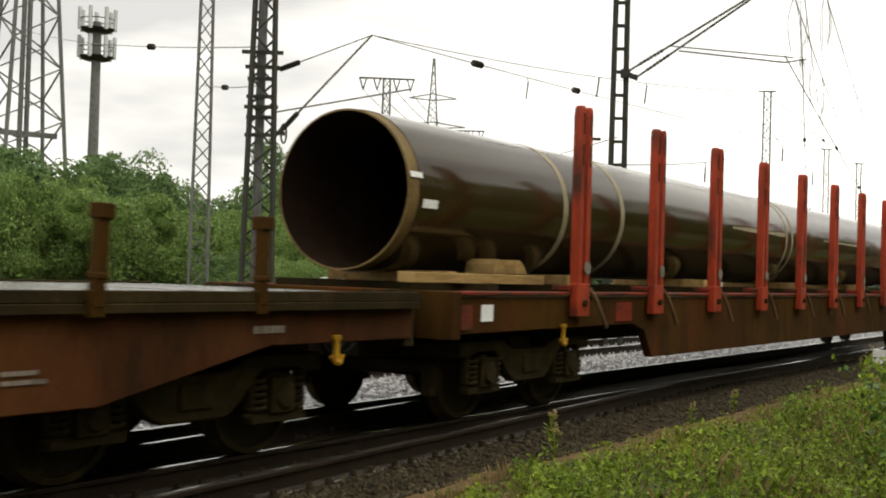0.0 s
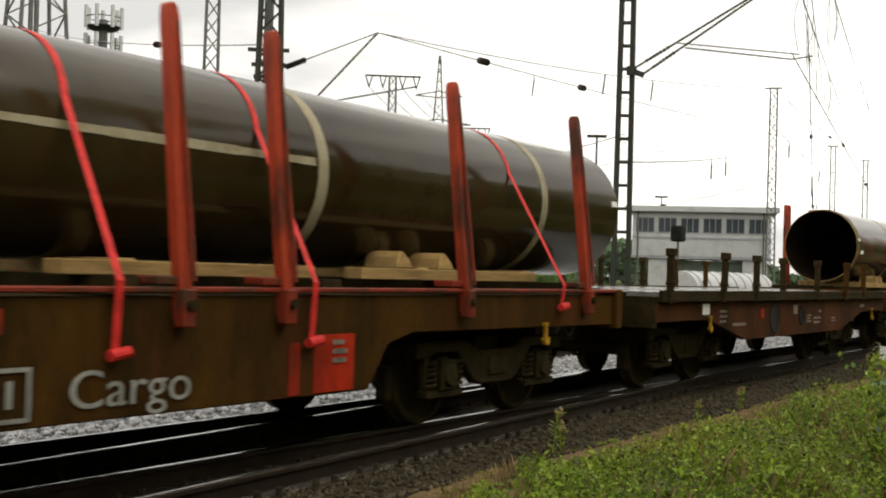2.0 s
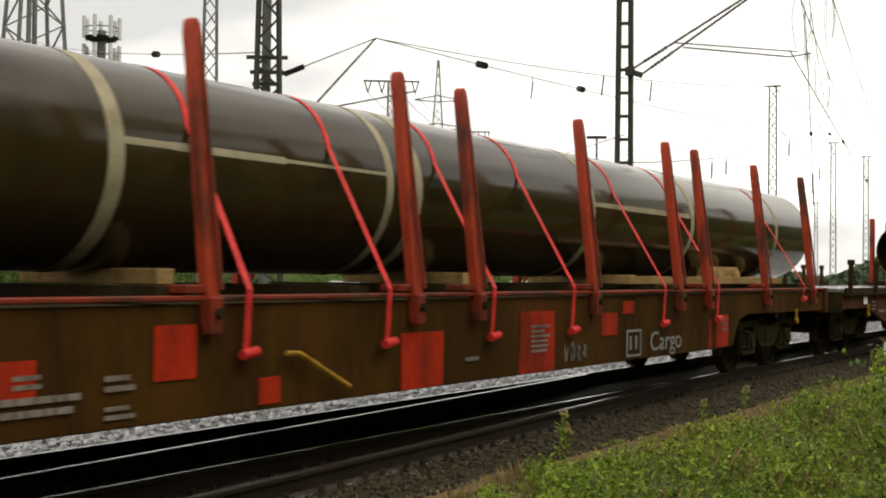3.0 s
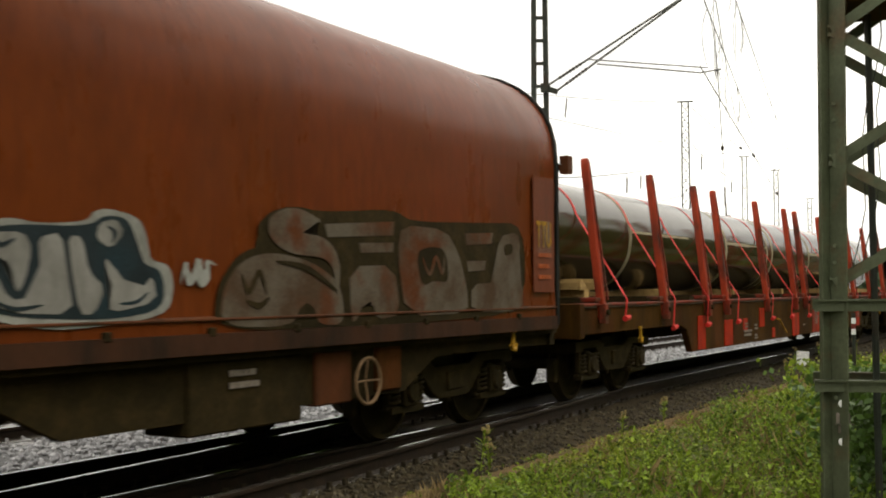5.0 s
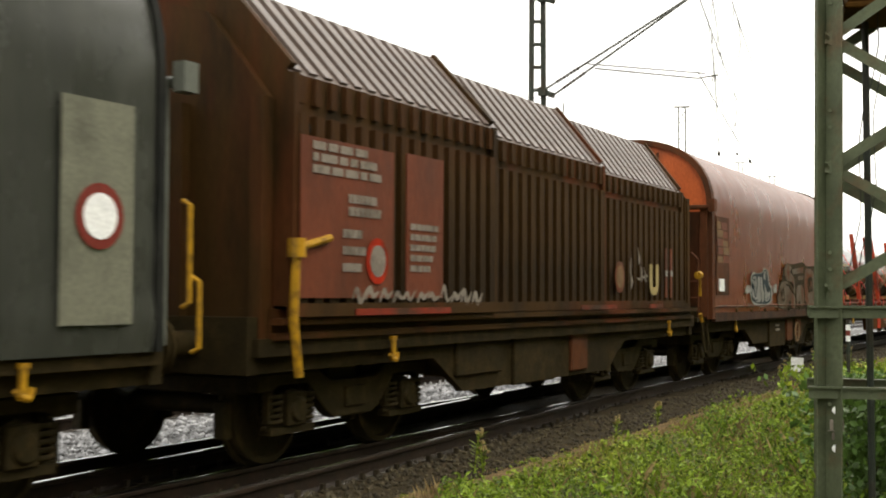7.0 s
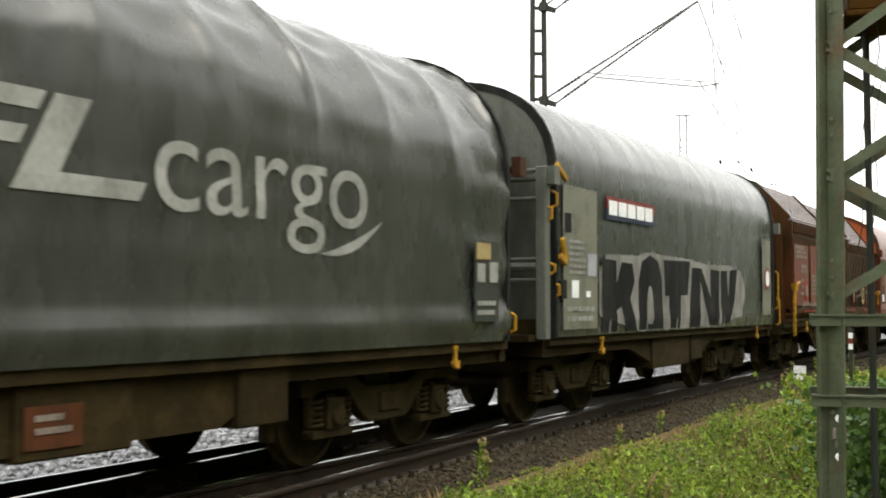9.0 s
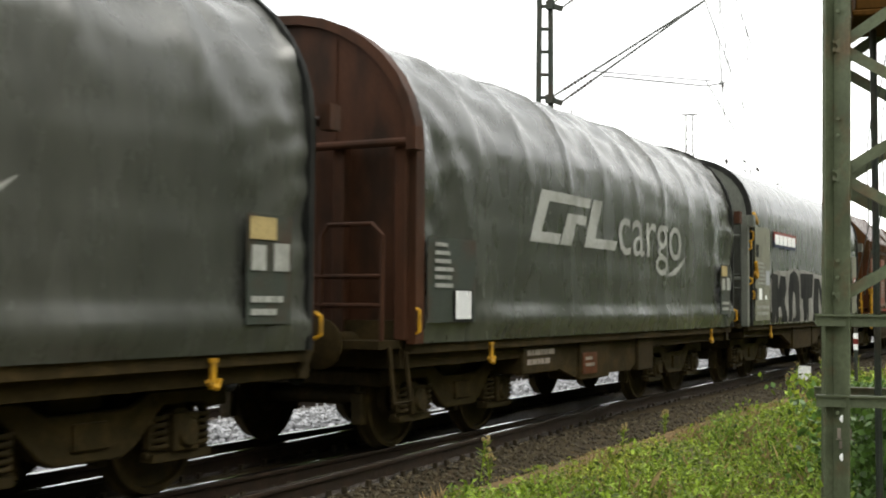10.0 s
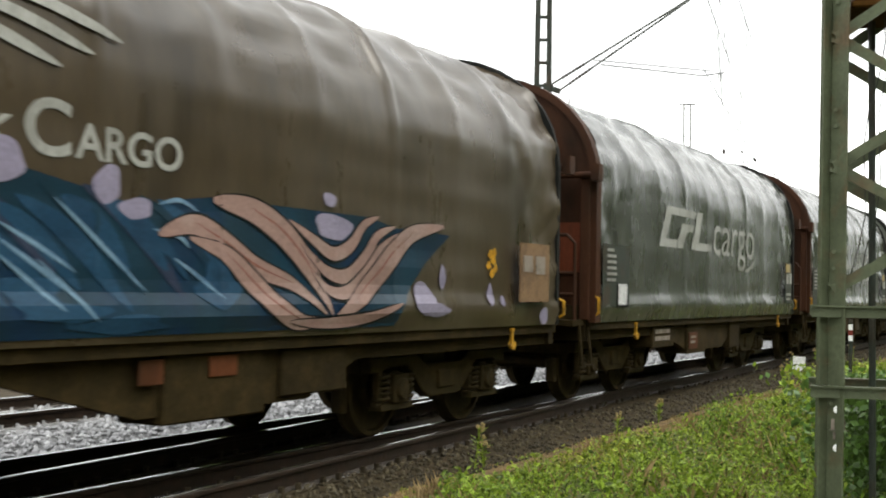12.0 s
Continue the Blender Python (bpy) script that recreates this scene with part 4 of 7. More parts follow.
    side_boxes(w, [("equipment_box", "grime", 0.3, 1.2, 0.56, 0.92), ("brake_panel", "grime", -1.0, 0.1, 0.46, 0.93)])
    plates(w, [("red_plate", "brownend", -1.25, -1.02, 0.74, 0.90), ("red_plate", "brownend", -0.55, -0.25, 0.76, 0.90)], -1.41)
    lever(w, -5.7, 1.1, 1.3), lever(w, 5.35, 1.1, 1.3)
    cling(w)


mural()

# the grey rigid-sided wagon with the lessor's panel
wagon_grey = hood_wagon("covered freight wagon with a smooth grey hood and sprayed black blocks", -12.62, -2.44, "tarp", 0.22, 0, 61, "greysteel", "greysteel", "greysteel", 1.20, rail=False, square=2.5)


def grey_details():
    w, h = wagon_grey, 5.09
    plates(w, [("data_panel", "palepanel", -h + 0.12, -h + 1.16, 1.10, 2.74)], -1.525)
    plates(w, [("hatch", "ink", -h + 0.16, -h + 0.34, 2.20, 2.42), ("hatch", "ink", -h + 0.05, -h + 0.20, 1.45, 1.66), ("blue_plate", "roofgrey", -h + 0.85, -h + 1.12, 1.72, 1.98), ("white_sheet", "white", -h + 0.36, -h + 0.56, 1.46, 1.66), ("label", "white", -h + 0.80, -h + 0.92, 1.47, 1.54)], -1.532)
    bars(w, "letter", -h + 0.28, -h + 0.78, 1.70, 2.12, 6, -1.534, 0.5, 5)
    bars(w, "letter", -h + 0.2, -h + 1.1, 1.14, 1.36, 2, -1.534, 0.5, 6)
    plates(w, [("name_panel_red", "red", -h + 1.50, -h + 3.33, 2.57, 2.72), ("name_panel_blue", "blue", -h + 1.50, -h + 3.33, 2.43, 2.57)], -1.522)
    for k in range(5):
        x = -h + 1.58 + k * 0.34
        plates(w, [("name_mark", "white", x, x + 0.28, 2.49, 2.67)], -1.529)
    paint(w, "tag_ground", "silver", soft_outline([(-3.81, 2.00), (-2.52, 2.00), (-1.92, 2.10), (-1.26, 2.03), (-0.06, 2.06), (0.24, 1.99), (2.68, 2.03), (3.18, 1.65), (2.76, 1.05), (-3.81, 1.03)], 1), -1.512)
    letters = ([(-3.72, 1.95), (-3.22, 1.93), (-3.22, 1.05), (-3.74, 1.05)], [(-3.25, 1.60), (-3.02, 1.92), (-2.62, 1.91), (-2.54, 1.67), (-2.74, 1.44), (-3.25, 1.30)], [(-3.12, 1.50), (-2.74, 1.50), (-2.46, 1.05), (-2.90, 1.05)],
               [(-2.40, 1.05), (-2.38, 1.70), (-2.25, 1.95), (-1.92, 2.05), (-1.58, 1.97), (-1.42, 1.75), (-1.38, 1.05)],
               [(-1.34, 2.00), (-0.09, 2.02), (-0.23, 1.52), (-1.28, 1.50)], [(-1.12, 1.55), (-0.55, 1.55), (-0.62, 1.05), (-1.06, 1.05)],
               [(0.0, 1.93), (0.44, 1.93), (0.40, 1.05), (-0.17, 1.05)], [(0.30, 1.93), (0.50, 1.92), (1.30, 1.20), (1.20, 1.06), (0.90, 1.06)], [(0.98, 1.93), (1.48, 1.91), (1.44, 1.06), (0.98, 1.06)],
               [(1.58, 1.92), (1.92, 1.93), (2.04, 1.36), (1.62, 1.08), (1.55, 1.40)], [(2.12, 1.94), (2.58, 1.97), (2.39, 1.45), (2.05, 1.09), (1.62, 1.08), (1.98, 1.34)])
    for k, pts in enumerate(letters):
        paint(w, "tag_letter", "ink", pts, -1.519 - 0.0008 * k)
    paint(w, "tag_hollow", "silver", soft_outline([(-2.10, 1.12), (-2.06, 1.52), (-1.95, 1.66), (-1.82, 1.52), (-1.80, 1.12)], 1), -1.536)
    for k, x in enumerate((-3.5, -2.1, -0.8, 0.5, 1.7, 2.3)):
        paint(w, "tag_drip", "silver", [(x, 1.04), (x + 0.05, 1.04), (x + 0.04, 1.20), (x + 0.01, 1.16)], -1.527)
    plates(w, [("end_panel", "palepanel", h - 0.85, h - 0.25, 1.20, 2.55)], -1.53)
    paint(w, "warning_ring", "red", [(h - 0.55 + 0.2 * math.cos(a), 1.85 + 0.2 * math.sin(a)) for a in [k * math.tau / 20 for k in range(20)]], -1.545)
    paint(w, "warning_disc", "white", [(h - 0.55 + 0.14 * math.cos(a), 1.85 + 0.14 * math.sin(a)) for a in [k * math.tau / 20 for k in range(20)]], -1.55)
    side_boxes(w, [("brake_panel", "grime", -1.5, 0.2, 0.50, 0.93), ("brake_panel", "grime", 0.3, 0.9, 0.55, 0.93)])
    for x, z0, z1 in ((-0.14, 2.46, 2.64), (-0.28, 2.30, 2.46), (-0.20, 1.72, 1.84), (-0.08, 1.46, 1.62)):
        lever(w, -h + x, z0, z1)
    for x, z, dx, dz in ((-0.20, 2.93, 0.28, -0.15), (0.06, 1.86, -0.10, 0.26), (0.05, 1.84, -0.16, 0.08)):
        bm = bmesh.new()
        beam(bm, (-h + x, -1.58, z), (-h + x + dx, -1.58, z + dz), 0.05, 0.075)
        part("lock_lever", bm, "yellow", w, "bent yellow lock lever", bevel=0.012)
    for z in (1.65, 1.80, 1.88, 2.55, 2.86):
        bm = bmesh.new()
        rod(bm, (-h - 0.30, -1.46, z), (-h - 0.30, 1.46, z), 0.024 if z != 1.80 else 0.05, 8)
        part("end_rail", bm, "greysteel", w)
    for y in (-1.46, 1.46):
        bm = bmesh.new()
        box(bm, -h - 0.37, -h - 0.23, y - 0.06, y + 0.06, 1.0, 2.90)
        part("corner_post", bm, "greysteel", w, smooth=0, bevel=0.012)
    lever(w, h + 0.25, 1.3, 2.0), lever(w, h + 0.35, 1.0, 1.5)
    cling(w)


grey_details()

# the red-brown hooded wagon with sprayed tags
wagon_brown = hood_wagon("covered freight wagon with a glossy red-brown hood and sprayed silver tags", 10.45, 20.62, "brown", 0.16, 0, 81, "brownend", "orange", "brownend", 1.15, square=2.4, sole=None)


def brown_details():
    w, h = wagon_brown, 5.085
    plates(w, [("data_panel", "brownend", -h + 0.10, -h + 0.88, 1.40, 2.66)], -1.516)
    rs = random.Random(12)
    for k in range(5):
        x, z = 0.13 + rs.uniform(0, 0.1), 1.92 + 0.135 * k
        while x < 0.72:
            d = min(rs.uniform(0.16, 0.36), 0.84 - x)
            if rs.random() < 0.85:
                plates(w, [("worn_label", rs.choice(("wornboard", "wornboard", "panel")), -h + x, -h + x + d, z, z + rs.uniform(0.09, 0.12))], -1.5225)
            x += d + 0.02
    plates(w, [("white_sheet", "white", -h + 0.24, -h + 0.52, 1.46, 1.66)], -1.53)
    # the pale tag: a white halo, a dark edge and swollen silver forms
    paint(w, "tag_halo", "letter", soft_outline([(-2.84, 1.37), (-2.81, 1.50), (-2.73, 1.55), (-2.81, 1.64), (-2.77, 1.75), (-2.56, 1.82), (-2.32, 1.79), (-1.95, 1.82), (-1.91, 1.88), (-1.79, 1.91), (-1.53, 1.87), (-1.45, 1.77), (-1.42, 1.60), (-1.25, 1.58), (-1.19, 1.47), (-1.23, 1.28), (-1.51, 1.22), (-1.79, 1.20), (-2.22, 1.18), (-2.67, 1.25)]), -1.517)
    paint(w, "tag_edge", "tagdark", soft_outline([(-2.76, 1.64), (-2.71, 1.74), (-2.52, 1.78), (-1.95, 1.79), (-1.81, 1.87), (-1.59, 1.85), (-1.51, 1.58), (-1.30, 1.54), (-1.28, 1.29), (-1.79, 1.23), (-2.62, 1.27), (-2.78, 1.37), (-2.70, 1.55)]), -1.520)
    for k, pts in enumerate(([(-2.73, 1.64), (-2.66, 1.73), (-2.44, 1.74), (-2.38, 1.65), (-2.43, 1.46), (-2.49, 1.39), (-2.53, 1.56), (-2.63, 1.60)],
                             [(-2.75, 1.42), (-2.66, 1.54), (-2.54, 1.36), (-2.40, 1.37), (-2.30, 1.60), (-2.34, 1.71), (-2.16, 1.75), (-2.13, 1.52), (-2.06, 1.27), (-2.57, 1.29)],
                             [(-2.00, 1.73), (-1.95, 1.52), (-1.81, 1.43), (-1.90, 1.27), (-2.02, 1.27), (-2.09, 1.55), (-2.11, 1.73)],
                             [(-1.87, 1.81), (-1.73, 1.85), (-1.65, 1.77), (-1.77, 1.66), (-1.89, 1.72)],
                             [(-1.84, 1.63), (-1.68, 1.50), (-1.60, 1.40), (-1.50, 1.42), (-1.40, 1.51), (-1.36, 1.34), (-1.79, 1.27), (-1.74, 1.39)])):
        paint(w, "tag_fill", "silver", soft_outline(pts, 1), -1.5235 - 0.0004 * k)
    for k, (pts, wd) in enumerate((([(-2.66, 1.70), (-2.60, 1.66), (-2.50, 1.70)], 0.030), ([(-2.66, 1.36), (-2.5, 1.31), (-2.3, 1.33)], 0.026), ([(-1.80, 1.80), (-1.73, 1.76), (-1.76, 1.70)], 0.022), ([(-1.70, 1.33), (-1.55, 1.34), (-1.44, 1.40)], 0.024))):
        paint(w, "tag_stroke", "tagdark", stroke(pts, wd, 16), -1.527 - 0.0004 * k)
    for x0, pts in ((-3.20, ((0.0, 1.55), (0.05, 1.44), (0.10, 1.54), (0.13, 1.44), (0.20, 1.50), (0.18, 1.57), (0.26, 1.46), (0.34, 1.57), (0.30, 1.48), (0.38, 1.52))), (-1.13, ((0.0, 1.45), (0.05, 1.59), (0.08, 1.46), (0.15, 1.53), (0.18, 1.60), (0.20, 1.46), (0.27, 1.50), (0.26, 1.60), (0.36, 1.58)))):
        paint(w, "tag_scribble", "letter", stroke([(x0 + a, b) for a, b in pts], 0.055, 60), -1.519)
    # the faded tag: dark ground, worn grey forms
    paint(w, "tag_ground", "grime", soft_outline([(-0.79, 1.13), (-0.76, 1.44), (-0.54, 1.66), (-0.23, 1.74), (-0.33, 1.86), (-0.16, 1.98), (0.13, 2.04), (0.51, 2.01), (1.60, 2.10), (1.80, 2.00), (3.28, 2.06), (4.24, 2.10), (4.24, 1.17), (2.0, 1.12), (0.89, 1.12)]), -1.515)
    for k, pts in enumerate(([(-0.73, 1.16), (-0.70, 1.43), (-0.50, 1.62), (-0.16, 1.69), (0.35, 1.63), (0.75, 1.47), (0.82, 1.14), (0.45, 1.14), (0.38, 1.30), (0.22, 1.32), (0.12, 1.14)],
                             [(0.53, 1.92), (1.58, 1.99), (1.56, 1.87), (0.57, 1.82)], [(1.03, 1.79), (1.57, 1.81), (1.55, 1.73), (1.05, 1.71)],
                             [(0.88, 1.60), (1.57, 1.62), (1.68, 1.20), (1.30, 1.16), (1.22, 1.32), (1.08, 1.30), (0.98, 1.16), (0.90, 1.16)],
                             [(1.70, 1.97), (2.50, 1.96), (2.76, 1.74), (2.92, 1.41), (2.93, 1.19), (1.76, 1.18), (1.63, 1.72)], [(2.87, 1.94), (3.48, 1.97), (3.44, 1.86), (2.91, 1.83)],
                             [(2.91, 1.68), (3.31, 1.69), (3.29, 1.60), (2.94, 1.58)], [(3.00, 1.46), (3.55, 1.48), (3.60, 1.94), (4.06, 2.00), (4.12, 1.80), (3.92, 1.66), (4.17, 1.46), (4.17, 1.19), (3.00, 1.19)])):
        paint(w, "tag_fill", "tagfade", soft_outline(pts, 2 if k == 0 else 0 if len(pts) == 4 else 1), -1.519 - 0.0004 * k)
    paint(w, "tag_fill", "tagfade", stroke([(0.46, 1.94), (0.13, 1.97), (-0.12, 1.87), (0.09, 1.77), (0.51, 1.73), (0.68, 1.60), (0.70, 1.38)], 0.17, 40), -1.523)
    for k, pts in enumerate(([(1.94, 1.74), (2.2, 1.80), (2.49, 1.78), (2.55, 1.47), (2.28, 1.50), (2.04, 1.43)], [(3.72, 1.86), (3.92, 1.88), (3.93, 1.78), (3.74, 1.74)])):
        paint(w, "tag_hollow", "grime", soft_outline(pts, 2), -1.5245)
    for k, pts in enumerate(([(2.05, 1.70), (2.18, 1.55), (2.30, 1.70), (2.42, 1.56), (2.46, 1.72)], [(-0.50, 1.52), (-0.42, 1.40), (-0.30, 1.54), (-0.22, 1.38)], [(-0.45, 1.34), (-0.30, 1.30), (-0.18, 1.36)], [(-0.1, 1.62), (0.3, 1.57), (0.7, 1.40)])):
        paint(w, "tag_scrawl", "tagfade" if k == 0 else "grime", stroke(pts, 0.045, 24), -1.527)
    plates(w, [("end_panel", "panel", h - 0.65, h - 0.12, 1.38, 2.62), ("worn_label", "smudge", h - 0.55, h - 0.2, 1.75, 2.15)], -1.53)
    words("lettering", "TTU", "yellow", w, h - 0.60, h - 0.22, 1.86, 2.14, -1.5445, "yellow capital letters", 0.01)
    bars(w, "orange", h - 0.55, h - 0.2, 1.45, 1.8, 3, -1.545, 0.4, 9)
    side_boxes(w, [("brake_panel", "grime", -0.9, 0.4, 0.42, 0.93), ("brake_panel", "brownend", 0.6, 1.1, 0.50, 0.93), ("equipment_box", "rustside", 1.5, 1.9, 0.55, 0.95)])
    bars(w, "smudge", -0.5, -0.15, 0.68, 0.85, 2, -1.42, 0.5, 4)
    bm = bmesh.new()
    n = 24
    for k in range(n):
        a, b = k * math.tau / n, (k + 1) * math.tau / n
        rod(bm, (1.27 + 0.19 * math.cos(a), -1.45, 0.66 + 0.19 * math.sin(a)), (1.27 + 0.19 * math.cos(b), -1.45, 0.66 + 0.19 * math.sin(b)), 0.016, 6, cap=False)
    for k in range(4):
        a = k * math.tau / 4
        rod(bm, (1.27, -1.42, 0.66), (1.27 + 0.19 * math.cos(a), -1.45, 0.66 + 0.19 * math.sin(a)), 0.01, 6)
    part("brake_wheel", bm, "wornboard", w, "pale yellow brake hand wheel")
    bm = bmesh.new()
    box(bm, -h, h, -1.53, -1.47, 0.98, 1.12)
    part("hem_strip", bm, "darkend", w, smooth=0)
    bm = bmesh.new()
    along(bm, [(-1.505, 1.20), (-1.530, 1.208), (-1.530, 1.218), (-1.505, 1.235)], -h, h)
    part("hem_ridge", bm, "brownend", w, smooth=0)
    for k in range(9):
        bm = bmesh.new()
        box(bm, -h + 1.3 + k * 0.98, -h + 1.36 + k * 0.98, -1.54, -1.50, 1.10, 1.16)
        part("hem_clip", bm, "grime", w, smooth=0, bevel=0.006)


brown_details()


# ---- the ribbed wagon with telescopic hoods ----
def ribbed_wagon(x0, x1):
    half = (x1 - x0) / 2
    w = thing("ribbed_hood_wagon", "grimy brown freight wagon with three ribbed telescopic steel hoods", "freight wagon", "wagons of the train")
    carried_by_train(w, (x0 + x1) / 2)
    for a, b, g in ((-half, -half + 3.44, 0.07), (-half + 3.44, -half + 6.66, 0.0), (-half + 6.66, half - 0.25, -0.06)):
        hw, ze, zt = 1.46 + g, 2.97 + g, 3.68 + g * 1.2
        bm = bmesh.new()
        prof = [(-hw, 1.30), (-hw, ze), (-0.85, zt), (0, zt + 0.22), (0.85, zt), (hw, ze), (hw, 1.30)]
        along(bm, prof, a, b)
        hood = part("hood_section", bm, "corr", w, smooth=0)
        # roof faces take a paler brown than the sides
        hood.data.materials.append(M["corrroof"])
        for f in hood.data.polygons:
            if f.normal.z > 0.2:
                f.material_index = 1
        n = int((b - a) / 0.215)
        step = (b - a) / n
        r = step * 0.27
        ribs, roofs, caps, far = bmesh.new(), bmesh.new(), bmesh.new(), bmesh.new()
        slab(ribs, [(-r, 1.32), (r, 1.32), (r, ze - 0.30), (-r, ze - 0.30)], -hw - 0.06, -hw)
        slab(caps, [(-r * 0.7, ze - 0.22), (r * 0.7, ze - 0.22), (r * 0.7, ze - 0.01), (-r * 0.7, ze - 0.01)], -hw - 0.04, -hw)
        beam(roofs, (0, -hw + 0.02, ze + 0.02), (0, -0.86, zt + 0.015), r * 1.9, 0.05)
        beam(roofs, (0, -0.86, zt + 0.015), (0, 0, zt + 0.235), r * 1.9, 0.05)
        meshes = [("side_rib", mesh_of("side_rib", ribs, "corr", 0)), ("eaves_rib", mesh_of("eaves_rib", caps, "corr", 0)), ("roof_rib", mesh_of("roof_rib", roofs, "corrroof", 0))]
        for k in range(n):
            x = a + step * (k + 0.5)
            for name, me in meshes:
                p = part(name, me, None, hood)
                p.matrix_basis = pose(x, 0, 0)
            slab(far, [(x - r, 1.32), (x + r, 1.32), (x + r, ze - 0.30), (x - r, ze - 0.30)], hw, hw + 0.055)
            beam(far, (x, hw - 0.02, ze + 0.02), (x, 0.86, zt + 0.015), r * 1.9, 0.05)
        # plates on the hood side, black in place of the pockets' shaded insides
        for k in range(1, n, 5):
            bm = bmesh.new()
            box(bm, a + step * k - 0.05, a + step * k + 0.05, -hw - 0.012, -hw + 0.01, ze - 0.42, ze - 0.36)
            part("pocket", bm, "ink", hood, smooth=0)
        part("far_ribs", far, "corr", hood, smooth=0)
        bm = bmesh.new()
        for s in (-1, 1):
            beam(bm, (a, s * 0.85, zt + 0.03), (a, 0, zt + 0.25), 0.07, 0.09)
            for x in (a + 0.03, b - 0.03):
                beam(bm, (x, s * (hw - 0.01), ze + 0.04), (x, s * 0.85, zt + 0.04), 0.07, 0.09)
                box(bm, x - 0.04, x + 0.04, s * hw - 0.05, s * hw + 0.05, 1.3, ze)
        part("hood_frame", bm, "corr", hood, smooth=0)
        bm = bmesh.new()
        box(bm, a, b, -hw - 0.075, -hw + 0.01, 1.22, 1.32)
        part("hood_sill", bm, "corr", hood, smooth=0)
    bm = bmesh.new()
    for z, y in ((1.16, -1.56), (1.05, -1.50)):
        box(bm, -half - 0.1, half + 0.1, y, -1.3, z, z + 0.05)
    box(bm, -half - 0.1, half + 0.1, -1.45, 1.45, 1.0, 1.28)
    part("floor_frame", bm, "corr", w, smooth=0)
    for s in (-1, 1):
        bm = bmesh.new()
        along(bm, [(-1.40, 1.0), (-1.40, 2.85), (-0.82, 3.55), (0, 3.78), (0.82, 3.55), (1.40, 2.85), (1.40, 1.0)], s * (half + 0.05) - 0.04, s * (half + 0.05) + 0.04)
        for y in (-1.36, -0.6, 0.6, 1.36):
            box(bm, s * (half + 0.12) - 0.06, s * (half + 0.12) + 0.06, y - 0.06, y + 0.06, 1.0, 2.85)
        part("end_wall", bm, "corr", w, smooth=0)
    sole_bar(w, half + 0.25, 3.5, "grime", 0.45)
    running_gear(w, half + 0.25, 3.5)
    plates(w, [("data_panel", "panel", -half + 0.05, -half + 1.40, 1.36, 2.58), ("data_panel", "panel", -half + 1.62, -half + 2.28, 1.36, 2.60)], -1.60)
    bars(w, "smudge", -half + 0.20, -half + 1.35, 2.28, 2.55, 3, -1.61, 0.7, 3)
    bars(w, "smudge", -half + 0.7, -half + 1.2, 1.98, 2.18, 2, -1.61, 0.7, 4)
    bars(w, "smudge", -half + 0.62, -half + 0.95, 1.50, 1.9, 3, -1.61, 0.5, 5)
    bars(w, "smudge", -half + 1.68, -half + 2.2, 1.55, 2.0, 5, -1.61, 0.6, 6)
    cx, cz = -half + 1.13, 1.66
    paint(w, "warning_ring", "patch", [(cx + 0.17 * math.cos(a), cz + 0.19 * math.sin(a)) for a in [k * math.tau / 20 for k in range(20)]], -1.612)
    paint(w, "warning_disc", "smudge", [(cx + 0.12 * math.cos(a), cz + 0.13 * math.sin(a)) for a in [k * math.tau / 20 for k in range(20)]], -1.617)
    cx = half - 3.2
    paint(w, "round_mark", "panel", [(cx + 0.17 * math.cos(a), 1.62 + 0.2 * math.sin(a)) for a in [k * math.tau / 20 for k in range(20)]], -1.53)
    paint(w, "round_mark", "wornboard", [(cx + 0.12 * math.cos(a), 1.62 + 0.15 * math.sin(a)) for a in [k * math.tau / 20 for k in range(20)]], -1.535)
    words("lettering", "U", "ring", w, half - 2.03, half - 1.65, 1.39, 1.81, -1.53, "cream letter U", 0.06)
    for k, pts in enumerate(([(-2.76, 1.88), (-2.80, 1.70), (-2.72, 1.58), (-2.78, 1.46)], [(-2.52, 2.02), (-2.44, 1.86), (-2.50, 1.80)], [(-2.56, 1.62), (-2.42, 1.60), (-2.34, 1.68), (-2.40, 1.78)], [(-2.38, 1.56), (-2.28, 1.64), (-2.18, 1.58), (-2.26, 1.76)], [(-2.2, 1.66), (-2.1, 1.64)])):
        paint(w, "scrawl", "smudge", stroke([(half + a, b) for a, b in pts], 0.032, 18), -1.53)
    for a, b in ((half - 4.72, half - 3.55), (half - 2.3, half - 1.75), (-half + 0.8, -half + 2.4)):
        plates(w, [("red_sill_plate", "rededge", a, b, 1.222, 1.275)], -1.62)
    for x in (half - 1.28, half - 1.06):
        plates(w, [("rust_streak", "panel", x - 0.035, x + 0.035, 1.36, 2.05)], -1.519)
        plates(w, [("label", "letter", x - 0.035, x + 0.035, 1.66, 1.74)], -1.526)
    rs = random.Random(6)
    for k in range(11):
        x = -half + 0.75 + k * 0.21 + rs.uniform(-0.03, 0.03)
        paint(w, "scrawl", "smudge", stroke([(x, 1.30 + rs.uniform(0, 0.06)), (x + 0.07, 1.47 - rs.uniform(0, 0.08)), (x + 0.12, 1.30 + rs.uniform(0, 0.1)), (x + 0.22, 1.44 - rs.uniform(0, 0.1))], rs.uniform(0.035, 0.06), 16), -1.602)
    side_boxes(w, [("brake_panel", "grime", -0.9, 0.2, 0.44, 0.95), ("brake_panel", "brownend", 0.7, 1.2, 0.5, 0.95), ("equipment_box", "grime", -2.2, -1.2, 0.6, 0.95)])
    for x in (-half + 1.55, half - 1.15):
        hook(w, x, 1.02, -1.52)
    bm = bmesh.new()
    pts = [(-half - 0.02, -1.62, 1.75), (-half - 0.05, -1.62, 1.2), (-half + 0.05, -1.60, 0.78)]
    tube(bm, pts, 0.035, 8)
